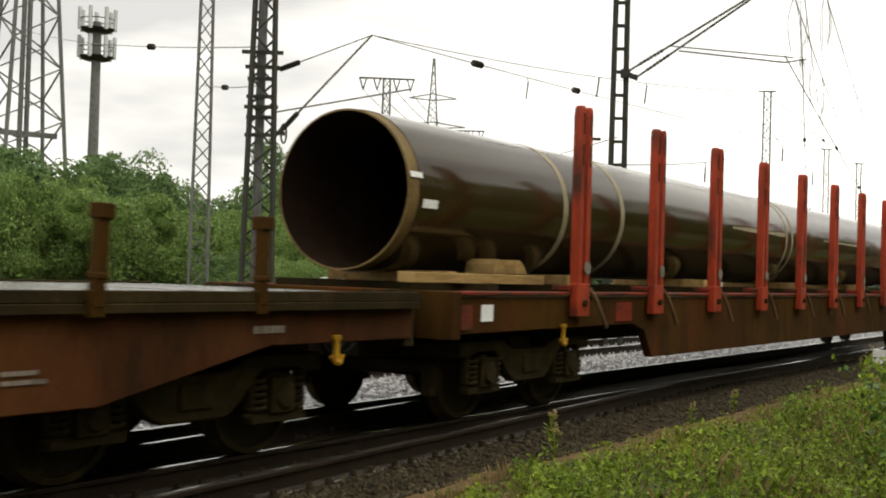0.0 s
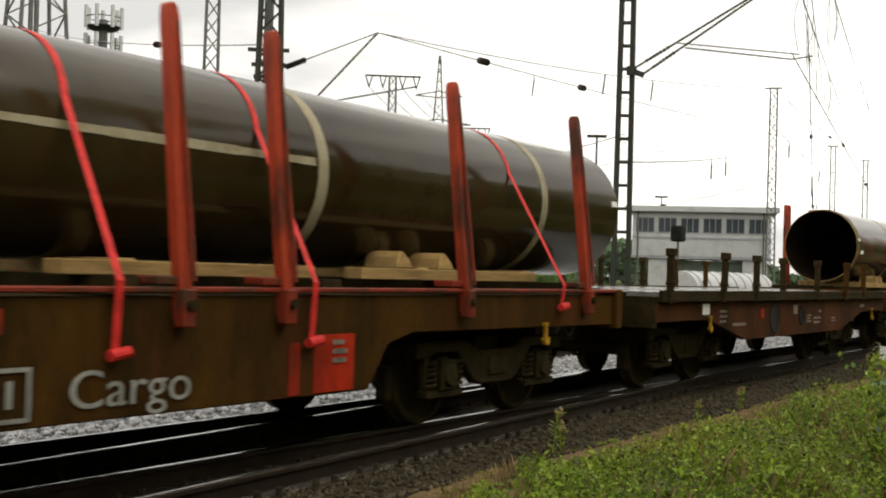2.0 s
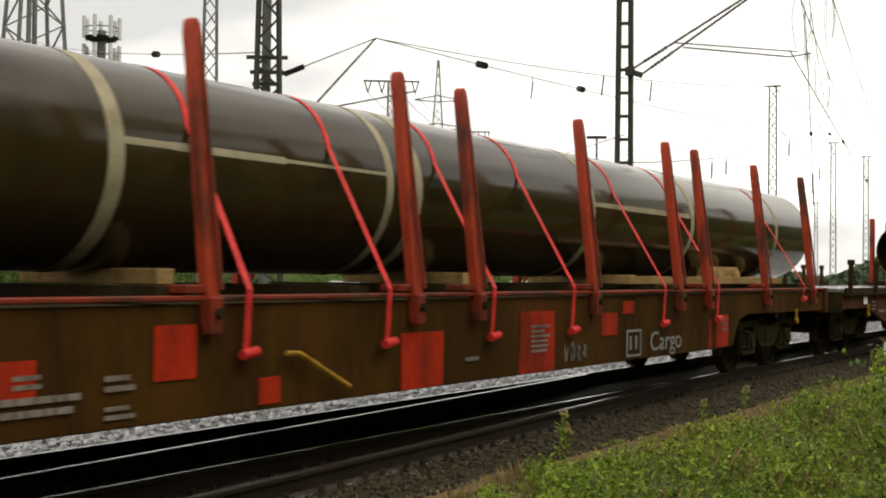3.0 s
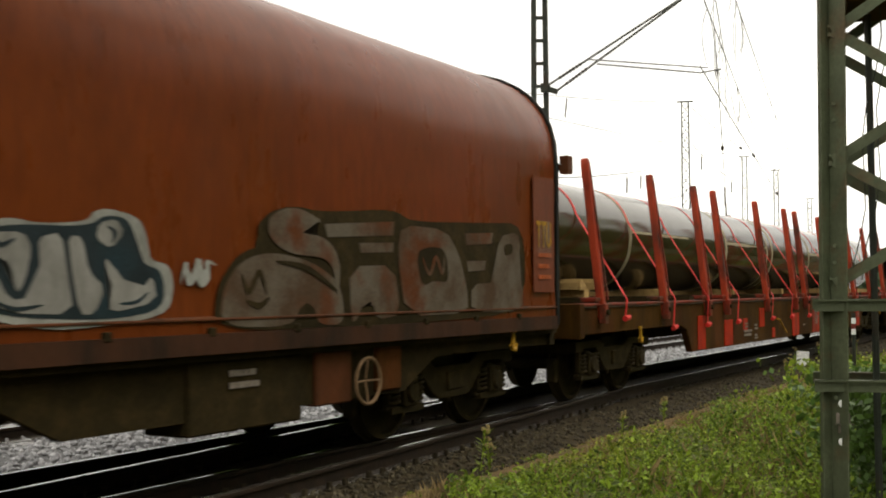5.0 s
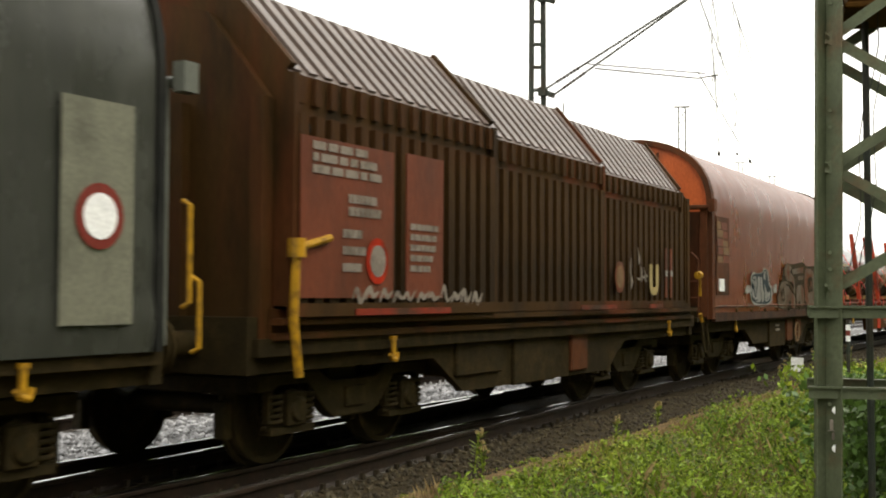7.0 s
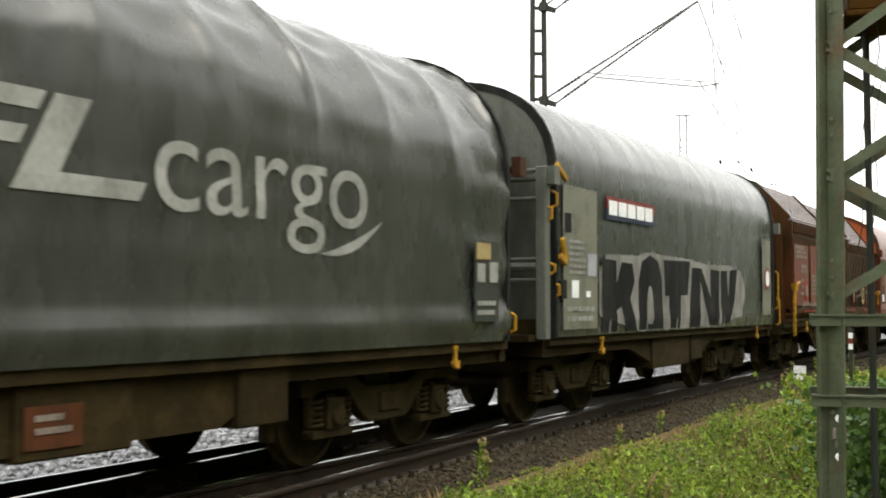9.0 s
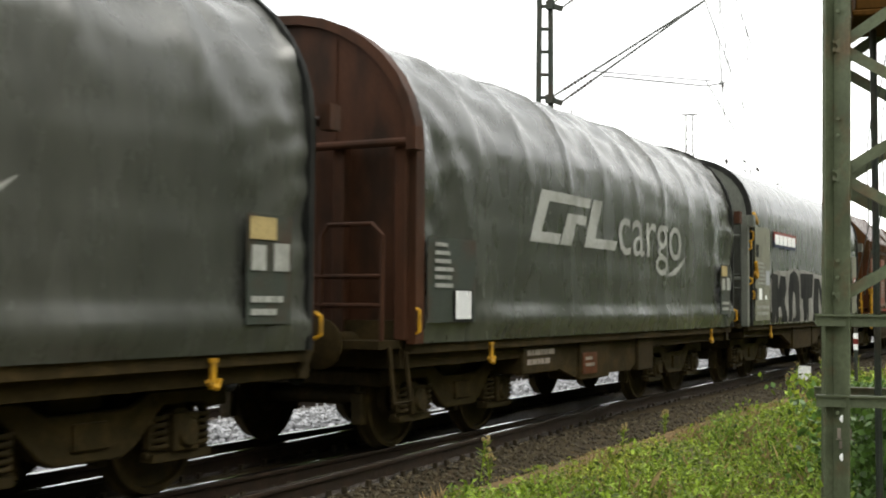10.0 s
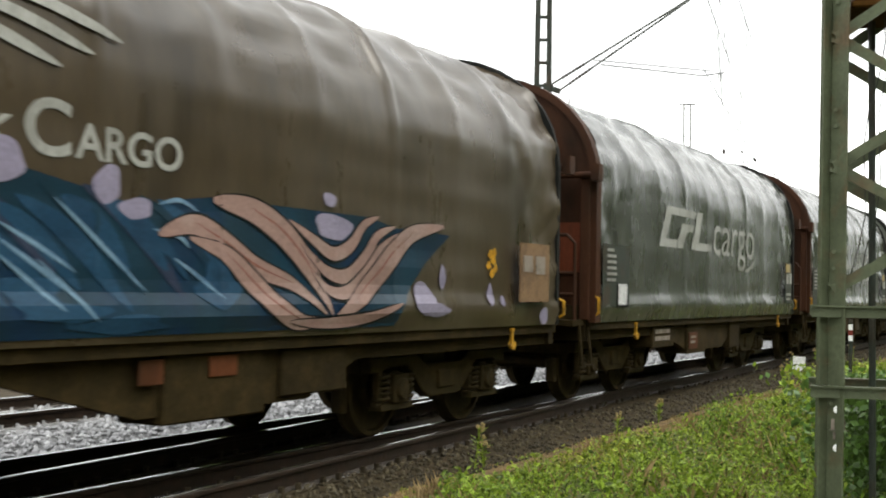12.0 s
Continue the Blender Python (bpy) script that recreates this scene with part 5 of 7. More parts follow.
    rod(bm, (-half - 0.05, -1.62, 1.72), (-half + 0.42, -1.62, 1.82), 0.03, 8)
    rod(bm, (-half - 0.02, -1.62, 1.66), (-half - 0.02, -1.62, 1.80), 0.07, 10)
    part("hood_lever", bm, "yellow", w, "yellow hood lever")
    bm = bmesh.new()
    tube(bm, [(half - 0.12, -1.6, 1.70), (half + 0.02, -1.6, 1.72), (half + 0.10, -1.6, 1.62), (half + 0.10, -1.6, 1.38)], 0.022, 8)
    rod(bm, (half - 0.10, -1.62, 1.69), (half + 0.03, -1.62, 1.70), 0.055, 10)
    tube(bm, [(half + 0.12, -1.6, 1.12), (half + 0.18, -1.6, 1.0)], 0.03, 8)
    part("hood_lever", bm, "yellow", w, "yellow hood lever")


ribbed_wagon(-1.05, 9.26)


# ---- pipe wagons ----
def stanchion(w, x, z0, z1, lean, mat="stake", pair=False):
    """A slotted post, or a pair of them, in a socket on the near and the far sill."""
    for s in (-1, 1):
        bm = bmesh.new()
        wide = 0.15 if pair else 0.058
        box(bm, x - wide, x + wide, s * 1.42 - 0.045, s * 1.42 + 0.045, z0 - 0.04, z0 + (0.30 if pair else 0.20))
        p = part("stanchion", bm, mat if pair else "rededge", w, bevel=0.01)
        for dx in ((-0.085, 0.085) if pair else (0,)):
            y0, y1 = s * 1.41, s * (1.41 - lean)
            wd = 0.052 if pair else 0.052
            bm = bmesh.new()
            slab(bm, [(x + dx - wd, z0), (x + dx + wd, z0), (x + dx + wd, z1 - 0.10), (x + dx + wd * 0.75, z1 - 0.03), (x + dx + wd * 0.3, z1), (x + dx - wd * 0.3, z1), (x + dx - wd * 0.75, z1 - 0.03), (x + dx - wd, z1 - 0.10)], -0.05, 0.05)
            for v in bm.verts:
                v.co.y += y0 + (y1 - y0) * (v.co.z - z0) / (z1 - z0)
            part("post", bm, mat, p, bevel=0.012)
            if pair:
                # posts stay solid; black strips give the dark depth of the slots
                for z in (z1 - 0.30, z1 - 0.62):
                    bm = bmesh.new()
                    box(bm, x + dx - 0.016, x + dx + 0.016, y0 + s * 0.046, y0 + s * 0.054, z, z + 0.22)
                    part("slot", bm, "ink", p, smooth=0)
            else:
                bm = bmesh.new()
                beam(bm, (x + dx + wd * 0.5, y0 + s * 0.055, z0 + 0.25), (x + dx + wd * 0.5, y1 + s * 0.055, z1 - 0.12), wd * 0.5, 0.02)
                part("groove", bm, "rededge", p, smooth=0)
        bm = bmesh.new()
        rod(bm, (x, s * 1.50, z0 + 0.10), (x, s * 1.42, z0 + 0.10), 0.035, 8)
        part("pivot_bolt", bm, "grime", p)
        if pair and s < 0:
            bm = bmesh.new()
            beam(bm, (x - 0.085, -1.41, z1 - 0.06), (x + 0.085, -1.41, z1 - 0.06), 0.03, 0.05)
            part("tie", bm, mat, p, smooth=0)
            bm = bmesh.new()
            lathe(bm, [(0, -1.476), (0.07, -1.476), (0.07, -1.462)], seg=12, centre=(x + 0.06, 0, z0 + 0.46))
            part("round_mark", bm, "smudge", p)
            bm = bmesh.new()
            tube(bm, [(x + 0.20, -1.43, z0 + 0.24), (x + 0.30, -1.46, z0 + 0.15), (x + 0.42, -1.48, z0 - 0.02), (x + 0.55, -1.48, z0 - 0.16)], 0.028, 6)
            part("chain", bm, "wornboard", p)


def pipe_wagon(x0, x1, posts, pair, label, belly, seed):
    half = (x1 - x0) / 2
    xc = (x0 + x1) / 2
    w = thing("pipe_wagon", label, "freight wagon", "wagons of the train")
    carried_by_train(w, xc)
    for s in (-1, 1):
        bm = bmesh.new()
        e = half - 4.3
        slab(bm, [(-half, 0.86), (-e - 0.35, 0.88), (-e, 0.80), (-e + 0.25, belly), (e - 0.25, belly), (e, 0.80), (e + 0.35, 0.88), (half, 0.86), (half, 1.18), (-half, 1.18)], min(s * 1.26, s * 1.36), max(s * 1.26, s * 1.36))
        part("side_beam", bm, "rustside", w, smooth=0, bevel=0.01)
        bm = bmesh.new()
        box(bm, -half, half, min(s * 1.22, s * 1.40), max(s * 1.22, s * 1.40), 1.205, 1.24)
        part("top_flange", bm, "rededge", w, smooth=0, bevel=0.008)
    bm = bmesh.new()
    box(bm, -half, half, -1.24, 1.24, 1.10, 1.18)
    box(bm, -half, half, -0.4, 0.4, 0.62, 1.1)
    for k in range(13):
        x = -half + 0.3 + (2 * half - 0.6) * k / 12
        box(bm, x - 0.06, x + 0.06, -1.26, 1.26, 0.85, 1.1)
    part("underframe", bm, "grime", w, smooth=0)
    for s in (-1, 1):
        bm = bmesh.new()
        box(bm, s * half - 0.07, s * half + 0.07, -1.42, 1.42, 0.82, 1.24)
        part("buffer_beam", bm, "rustside", w, smooth=0, bevel=0.01)
    running_gear(w, half, half - 2.05)
    for x in posts:
        stanchion(w, x - xc, 1.03, 3.15 if pair else 3.04, 0.0 if pair else 0.22, pair=pair)
        bm = bmesh.new()
        box(bm, x - xc - 0.22, x - xc + 0.0, -1.40, -1.20, 1.252, 1.31)
        part("cleat", bm, "rededge", w, smooth=0, bevel=0.01)
    n = 12
    for k in range(n):
        x = -half + 0.9 + (2 * half - 1.8) * k / (n - 1)
        bm = bmesh.new()
        box(bm, x - 0.12, x + 0.12, -1.25, 1.25, 1.20, 1.30)
        part("cross_bearer", bm, "grime", w, smooth=0)
    for x in (-half + 2.1, half - 1.7):
        hook(w, x, 0.9, -1.40)
    return w, xc, half


PIPE_R, PIPE_Z, PIPE_Y = 0.775, 2.155, 0.07


def pipe(x0, x1, label, bands, stripes):
    xc, half = (x0 + x1) / 2, (x1 - x0) / 2
    p = thing("steel_pipe", label, "pipe", "pipes on the wagons")
    carried_by_train(p, xc, Y0 + PIPE_Y, ZR + PIPE_Z)
    seg = 72

    def tube(name, rows, mat, label=""):
        bm = bmesh.new()
        rings = [[bm.verts.new((x, r * math.cos(k * math.tau / seg), r * math.sin(k * math.tau / seg))) for k in range(seg)] for x, r in rows]
        for a, b in zip(rings, rings[1:]):
            for k in range(seg):
                bm.faces.new((a[k], a[(k + 1) % seg], b[(k + 1) % seg], b[k]))
        part(name, bm, mat, p, label, 30)
    tube("coating", [(-half + 0.16, PIPE_R - 0.006)] + [(-half + 0.16 + (2 * half - 0.22) * k / 40, PIPE_R) for k in range(41)], "pipe", "glossy dark brown coating")
    tube("bare_end", [(-half, PIPE_R - 0.03), (-half, PIPE_R - 0.012), (-half + 0.17, PIPE_R - 0.008)], "ochre", "ochre bare steel end")
    tube("bare_end", [(half, PIPE_R - 0.03), (half, PIPE_R - 0.012), (half - 0.08, PIPE_R - 0.008)], "pipe")
    # the bore is a very dark brown, darker than the coating
    tube("bore", [(-half, PIPE_R - 0.03), (-half + 1, PIPE_R - 0.031), (half, PIPE_R - 0.03)], "pipein", "very dark brown bore")
    for b, wd in bands:
        tube("painted_band", [(b - xc - wd / 2, PIPE_R), (b - xc - wd / 2, PIPE_R + 0.004), (b - xc + wd / 2, PIPE_R + 0.004), (b - xc + wd / 2, PIPE_R)], "band", "cream painted band")
    for a, b, ang in stripes:
        bm = bmesh.new()
        def at(x, g, r):
            return (x - xc, -r * math.cos(radians(g)), r * math.sin(radians(g)))
        x = a
        rng = random.Random(int(a * 10))
        while x < b:
            d = min(rng.uniform(0.3, 0.7), b - x)
            q = rng.uniform(1.0, 2.6)
            one = [bm.verts.new(at(x, ang - q, PIPE_R + 0.003)), bm.verts.new(at(x + d, ang - q, PIPE_R + 0.003)), bm.verts.new(at(x + d, ang + q, PIPE_R + 0.003)), bm.verts.new(at(x, ang + q, PIPE_R + 0.003))]
            bm.faces.new(one)
            x += d
        part("painted_stripe", bm, "band", p, "cream stripe along the pipe")
    return p, xc


def pipe_sticker(p, x, ang, w, h, mat="white"):
    bm = bmesh.new()
    r = PIPE_R + 0.004
    n = 5
    top = [[bm.verts.new((x + dx, -r * math.cos(radians(ang + h * k / n)), r * math.sin(radians(ang + h * k / n)))) for k in range(n + 1)] for dx in (0, w)]
    for k in range(n):
        bm.faces.new((top[0][k], top[1][k], top[1][k + 1], top[0][k + 1]))
    part("sticker", bm, mat, p, "white paper sticker")


def timber(x, label="raw timber bearer across the wagon deck"):
    bm = bmesh.new()
    box(bm, -0.08, 0.08, -0.72, 0.72, 0, 0.11)
    b = solid("timber_bearer", bm, "wood", label, "timber", "timber under the pipes", smooth=0, bevel=0.006)
    carried_by_train(b, x, Y0, ZR + 1.302)


def long_timber(x0, x1, y=-0.95):
    bm = bmesh.new()
    box(bm, -(x1 - x0) / 2, (x1 - x0) / 2, -0.09, 0.09, 0, 0.095)
    b = solid("timber_beam", bm, "wood", "raw pale timber beam lying on the wagon deck", "timber", "timber under the pipes", smooth=0, bevel=0.006)
    carried_by_train(b, (x0 + x1) / 2, Y0 + y, ZR + 1.302)


def wedge(x, y=-0.52, side=-1):
    bm = bmesh.new()
    slab(bm, [(-0.13, 0), (0.15, 0), (0.07, 0.09), (-0.02, 0.15), (-0.07, 0.155), (-0.11, 0.10)], -0.20, 0.16)
    b = solid("timber_wedge", bm, "wood", "sawn wooden wedge chocking a pipe", "wedge", "timber under the pipes", smooth=0, bevel=0.01)
    carried_by_train(b, x, Y0 + y, ZR + 1.398)


def strap(x, zend, r=PIPE_R + 0.008):
    """A lashing over a pipe down to both sills; x is its place on the train."""
    bm = bmesh.new()
    t0 = 20
    pts = [(-1.42, zend), (-1.445, 1.28)]
    pts += [(PIPE_Y - r * math.cos(radians(a)), PIPE_Z + r * math.sin(radians(a))) for a in range(t0, 181 - t0, 8)]
    pts += [(1.445, 1.28), (1.42, zend)]
    wv = 0.028
    def skew(z):
        return 0.30 * max(0.0, min(1.0, (z - 1.28) / 1.65))
    rows = [[bm.verts.new((skew(z) - wv, y, z)), bm.verts.new((skew(z) + wv, y, z))] for y, z in pts]
    low = [[bm.verts.new((skew(z) - wv, y + (0.006 if y < 0 else -0.006), z)), bm.verts.new((skew(z) + wv, y + (0.006 if y < 0 else -0.006), z))] for y, z in pts]
    for a, b, c, d in zip(rows, rows[1:], low, low[1:]):
        bm.faces.new((a[0], a[1], b[1], b[0])), bm.faces.new((c[1], c[0], d[0], d[1]))
        bm.faces.new((a[0], b[0], d[0], c[0])), bm.faces.new((a[1], c[1], d[1], b[1]))
    s = thing("lashing_strap", "tight red lashing strap over the pipe", "strap", "straps over the pipe")
    carried_by_train(s, x)
    part("webbing", bm, "strap", s, smooth=0)
    bm = bmesh.new()
    rod(bm, (-0.05, -1.43, zend - 0.02), (0.10, -1.43, zend), 0.036, 10)
    part("ratchet", bm, "strap", s)


pw_a, ax, ah = pipe_wagon(58.85, 82.6, [61.27 + 2.05 * k for k in range(11)], True, "rusty red pipe wagon with pairs of tall red stanchions", 0.48, 1)
pipe_a, pax = pipe(59.15, 83.0, "huge dark brown coated steel pipe with cream bands", [(62.35, 0.11), (63.95, 0.11), (71.1, 0.1), (71.45, 0.1)], [(68.2, 71.0, 6), (73.6, 76.5, 6)])
pipe_sticker(pipe_a, -11.92, 8, 0.20, 4), pipe_sticker(pipe_a, -11.70, -12, 0.26, 6)
for x in (59.9, 62.5, 67.0, 72.0, 77.0):
    timber(x)
long_timber(58.75, 61.2)
wedge(60.85), wedge(61.3)
plates(pw_a, [("white_label", "white", 59.35 - ax, 59.56 - ax, 0.97, 1.12)], -1.37)
plates(pw_a, [("red_board", "rededge", 59.0 - ax, 59.2 - ax, 0.90, 1.12), ("red_board", "rededge", 62.3 - ax, 62.75 - ax, 0.92, 1.13)], -1.368)

POSTS = [22.3, 24.75, 26.85, 27.95, 30.72, 33.08, 34.06, 36.43, 38.84, 39.83, 42.25, 44.66]
pw_c, cx_, ch = pipe_wagon(21.6, 45.45, POSTS, False, "rusty brown pipe wagon with tall red stanchions and red patches", 0.46, 2)
pipe_c, pcx = pipe(22.2, 46.95, "huge dark brown coated steel pipe under red straps", [(45.0, 0.13), (41.1, 0.13), (37.85, 0.13), (34.15, 0.13), (33.7, 0.1), (30.55, 0.14), (25.3, 0.12)], [(30.6, 33.7, 8), (37.9, 41.0, 6), (25.4, 28.2, 8)])
pipe_sticker(pipe_c, 12.18, 5, 0.16, 5)
for x in (23.5, 27.0, 31.0, 35.0, 39.0, 42.6, 44.6):
    timber(x)
long_timber(41.2, 44.2), long_timber(38.2, 40.6)
wedge(42.3), wedge(43.0), wedge(23.4), wedge(23.9)
for x, z in ((44.17, 1.08), (40.23, 0.87), (38.4, 0.86), (36.0, 0.86), (34.4, 0.86), (32.78, 0.87), (31.16, 0.87), (28.7, 0.87), (26.9, 0.87), (25.2, 0.87), (23.2, 1.05)):
    strap(x - 0.12, z)
for k, (x, d, z0, z1) in enumerate(((40.28, 0.48, 0.48, 0.90), (40.0, 0.12, 0.48, 0.85), (36.75, 0.4, 0.76, 1.0), (34.95, 0.70, 0.47, 1.05), (33.0, 0.62, 0.47, 0.92), (30.34, 0.36, 0.72, 1.06), (31.3, 0.22, 0.50, 0.68), (29.19, 0.27, 0.70, 0.90), (28.0, 0.5, 0.48, 0.9), (26.5, 0.4, 0.48, 1.0), (37.3, 0.3, 0.98, 1.12))):
    plates(pw_c, [("red_patch", "patch", x - 0.07 - cx_, x + d - 0.07 - cx_, z0, z1)], -1.364 - 0.0006 * k)
for x0, x1, z0, z1, rows in ((35.10, 35.48, 0.64, 0.92, 6), (29.24, 29.44, 0.72, 0.82, 2), (29.15, 29.7, 0.56, 0.70, 2), (29.88, 30.12, 0.66, 0.78, 2), (29.88, 30.12, 0.50, 0.60, 2), (40.42, 40.62, 0.66, 0.86, 3), (33.9, 34.2, 0.62, 0.68, 1)):
    bars(pw_c, "smudge", x0 - cx_, x1 - cx_, z0, z1, rows, -1.376, 0.55, int(x0 * 10))
bm = bmesh.new()
x, z, s = 37.33 - cx_, 0.50, 0.40
for a, b, c, d in ((0, s, 0, 0.025), (0, s, 0.275, 0.30), (0, 0.025, 0, 0.30), (s - 0.025, s, 0, 0.30), (0.09, 0.13, 0.08, 0.23), (0.24, 0.28, 0.08, 0.23)):
    box(bm, x + a, x + b, -1.374, -1.368, z + c, z + d)
part("logo_frame", bm, "letter", pw_c, smooth=0)
words("lettering", "Cargo", "letter", pw_c, 38.0 - cx_, 38.96 - cx_, 0.47, 0.76, -1.374, "the word Cargo in faded white")
for k, (dx, pts) in enumerate(((0.0, ((0, 0.72), (0.03, 0.55), (0.08, 0.70))), (0.13, ((0, 0.66), (0.05, 0.72), (0.09, 0.60), (0.03, 0.55), (0.0, 0.64))), (0.28, ((0, 0.70), (0.07, 0.66), (0.01, 0.60), (0.08, 0.55), (0.02, 0.53))), (0.42, ((0, 0.70), (0.07, 0.66), (0.01, 0.60), (0.08, 0.56))))):
    paint(pw_c, "chalk_mark", "smudge", stroke([(35.80 + dx + a - cx_, b) for a, b in pts], 0.032, 18), -1.374)
bm = bmesh.new()
tube(bm, [(31.45 - cx_, -1.42, 0.84), (31.6 - cx_, -1.42, 0.83), (31.75 - cx_, -1.42, 0.76), (32.18 - cx_, -1.42, 0.56)], 0.018, 8)
part("brake_lever", bm, "yellow", pw_c, "yellow lever")


# ---- the flat wagon ----
def flat_wagon(x0, x1):
    half, xc = (x1 - x0) / 2, (x0 + x1) / 2
    w = thing("flat_wagon", "empty rusty flat wagon with a wet plank deck and short posts", "freight wagon", "wagons of the train")
    carried_by_train(w, xc)
    outline = [(-half, 0.86), (-4.1, 0.86), (-2.6, 0.56), (2.6, 0.56), (4.1, 0.86), (half, 0.86), (half, 1.10), (-half, 1.10)]
    for s in (-1, 1):
        bm = bmesh.new()
        y0, y1 = (min(s * 1.36, s * 1.44), max(s * 1.36, s * 1.44))
        slab(bm, outline, y0, y1)
        part("side_beam", bm, "flatside", w, smooth=0, bevel=0.008)
        bm = bmesh.new()
        box(bm, -half, half, min(s * 1.34, s * 1.52), max(s * 1.34, s * 1.52), 1.10, 1.16)
        box(bm, -half, half, min(s * 1.46, s * 1.51), max(s * 1.46, s * 1.51), 1.16, 1.235)
        part("top_flange", bm, "grime", w, smooth=0, bevel=0.006)
    # closed discs on the beam, coloured black for the shade inside the holes
    for cx, r in ((51.0 - xc, 0.2), (52.42 - xc, 0.12)):
        bm = bmesh.new()
        lathe(bm, [(0, -1.446), (r, -1.446), (r + 0.02, -1.452), (r + 0.035, -1.446), (r + 0.035, -1.438)], seg=24, centre=(cx, 0, 0.85))
        part("lightening_hole", bm, "ink", w)
    bm = bmesh.new()
    box(bm, -half, half, -1.34, 1.34, 0.95, 1.14)
    box(bm, -half, half, -0.4, 0.4, 0.6, 0.95)
    part("underframe", bm, "grime", w, smooth=0)
    bm = bmesh.new()
    box(bm, -0.098, 0.098, -1.45, 1.45, 1.16, 1.215)
    me = mesh_of("plank", bm, "deck", 0)
    n = int(2 * half / 0.2)
    for k in range(n):
        p = part("plank", me, None, w)
        p.matrix_basis = pose(-half + 0.1 + k * (2 * half - 0.2) / (n - 1), 0, random.uniform(-0.003, 0.003))
    bm = bmesh.new()
    beam(bm, (0, 0, 1.14), (0, 0, 1.69), 0.080, 0.075)
    box(bm, -0.055, 0.055, -0.055, 0.055, 1.64, 1.73)
    box(bm, -0.048, 0.048, -0.048, 0.048, 1.30, 1.34)
    box(bm, -0.055, 0.055, -0.03, 0.05, 1.08, 1.24)
    me = mesh_of("post", bm, "grime", 0, 0.008)
    me2 = me.copy()
    me2.materials[0] = M["rustside"]
    for k, x in enumerate((46.65, 48.45, 49.9, 51.32, 53.12, 54.72, 56.2)):
        for s in (-1, 1):
            p = part("post", me2 if k > 4 else me, None, w)
            p.matrix_basis = pose(x - xc, s * 1.50, 0, random.uniform(-2, 2), random.uniform(-2, 2), 0 if s < 0 else 180)
    for s in (-1, 1):
        bm = bmesh.new()
        box(bm, s * half - 0.06, s * half + 0.06, -1.42, 1.42, 0.80, 1.16)
        part("buffer_beam", bm, "grime", w, smooth=0)
    running_gear(w, half, half - 2.05)
    for x in (48.2, 57.1):
        hook(w, x - xc, 0.9, -1.46)
    plates(w, [("white_label", "white", 47.95 - xc, 48.2 - xc, 0.93, 1.07), ("worn_label", "smudge", 51.95 - xc, 52.15 - xc, 0.88, 1.02), ("red_sign", "patch", 50.35 - xc, 50.45 - xc, 0.85, 0.98)], -1.447)
    for x0_, x1_, z0, z1, r in ((52.7, 52.95, 0.72, 0.86, 3), (53.1, 53.6, 0.68, 0.82, 2), (53.4, 53.6, 0.85, 0.93, 1), (49.1, 49.9, 0.72, 0.8, 1), (48.6, 48.9, 0.78, 0.98, 3), (54.2, 54.5, 0.7, 0.8, 2), (56.2, 56.6, 0.9, 1.0, 1)):
        bars(w, "smudge", x0_ - xc, x1_ - xc, z0, z1, r, -1.448, 0.5, int(x0_ * 7))


flat_wagon(46.45, 58.12)


# ---- masts, lines and buildings of the yard ----
def at_bearing(deg, dist):
    return dist * math.sin(radians(deg)), dist * math.cos(radians(deg))


def lattice(bm, x, y, z0, z1, w0, w1, leg, brace, step, turn=0.0):
    """Four tapering legs with cross braces."""
    c, s = math.cos(turn), math.sin(turn)
    def corner(k, z):
        f = (z - z0) / (z1 - z0)
        w = (w0 + (w1 - w0) * f) / 2
        a, b = ((-w, -w), (w, -w), (w, w), (-w, w))[k % 4]
        return (x + a * c - b * s, y + a * s + b * c, z)
    for k in range(4):
        beam(bm, corner(k, z0), corner(k, z1), leg, leg)
    z, n = z0, 0
    while z + step * 0.6 < z1:
        h = min(step, z1 - z)
        for k in range(4):
            a, b = (k, k + 1) if (n + k) % 2 else (k + 1, k)
            beam(bm, corner(a, z), corner(b, z + h), brace, brace)
        z += h
        n += 1


def insulator(bm, a, b, r=0.07):
    a, b = Vector(a), Vector(b)
    n = max(4, int((b - a).length / 0.09))
    rod(bm, a, b, r * 0.45, 8)
    for k in range(n):
        p = a + (b - a) * ((k + 0.5) / n)
        d = (b - a).normalized() * 0.022
        rod(bm, p - d, p + d, r, 10, r * 0.6)


GZ = -0.5
# ladder mast with twin cantilever arms
mx, my = at_bearing(66.2, 30.5)
ladder_mast = thing("ladder_mast", "dark green ladder-framed catenary mast with cantilever arms", "catenary mast", "catenary masts")
bm = bmesh.new()
tx, ty = math.cos(radians(-62)), math.sin(radians(-62))
for s in (-1, 1):
    beam(bm, (mx + s * 0.19 * tx, my + s * 0.19 * ty, GZ), (mx + s * 0.13 * tx, my + s * 0.13 * ty, 11.5), 0.075, 0.12)
z = 0.2
while z < 11.4:
    beam(bm, (mx - 0.15 * tx, my - 0.15 * ty, z), (mx + 0.15 * tx, my + 0.15 * ty, z), 0.10, 0.075)
    z += 0.585
part("mast_frame", bm, "mastdark", ladder_mast, smooth=0)
ARM_TIPS = []
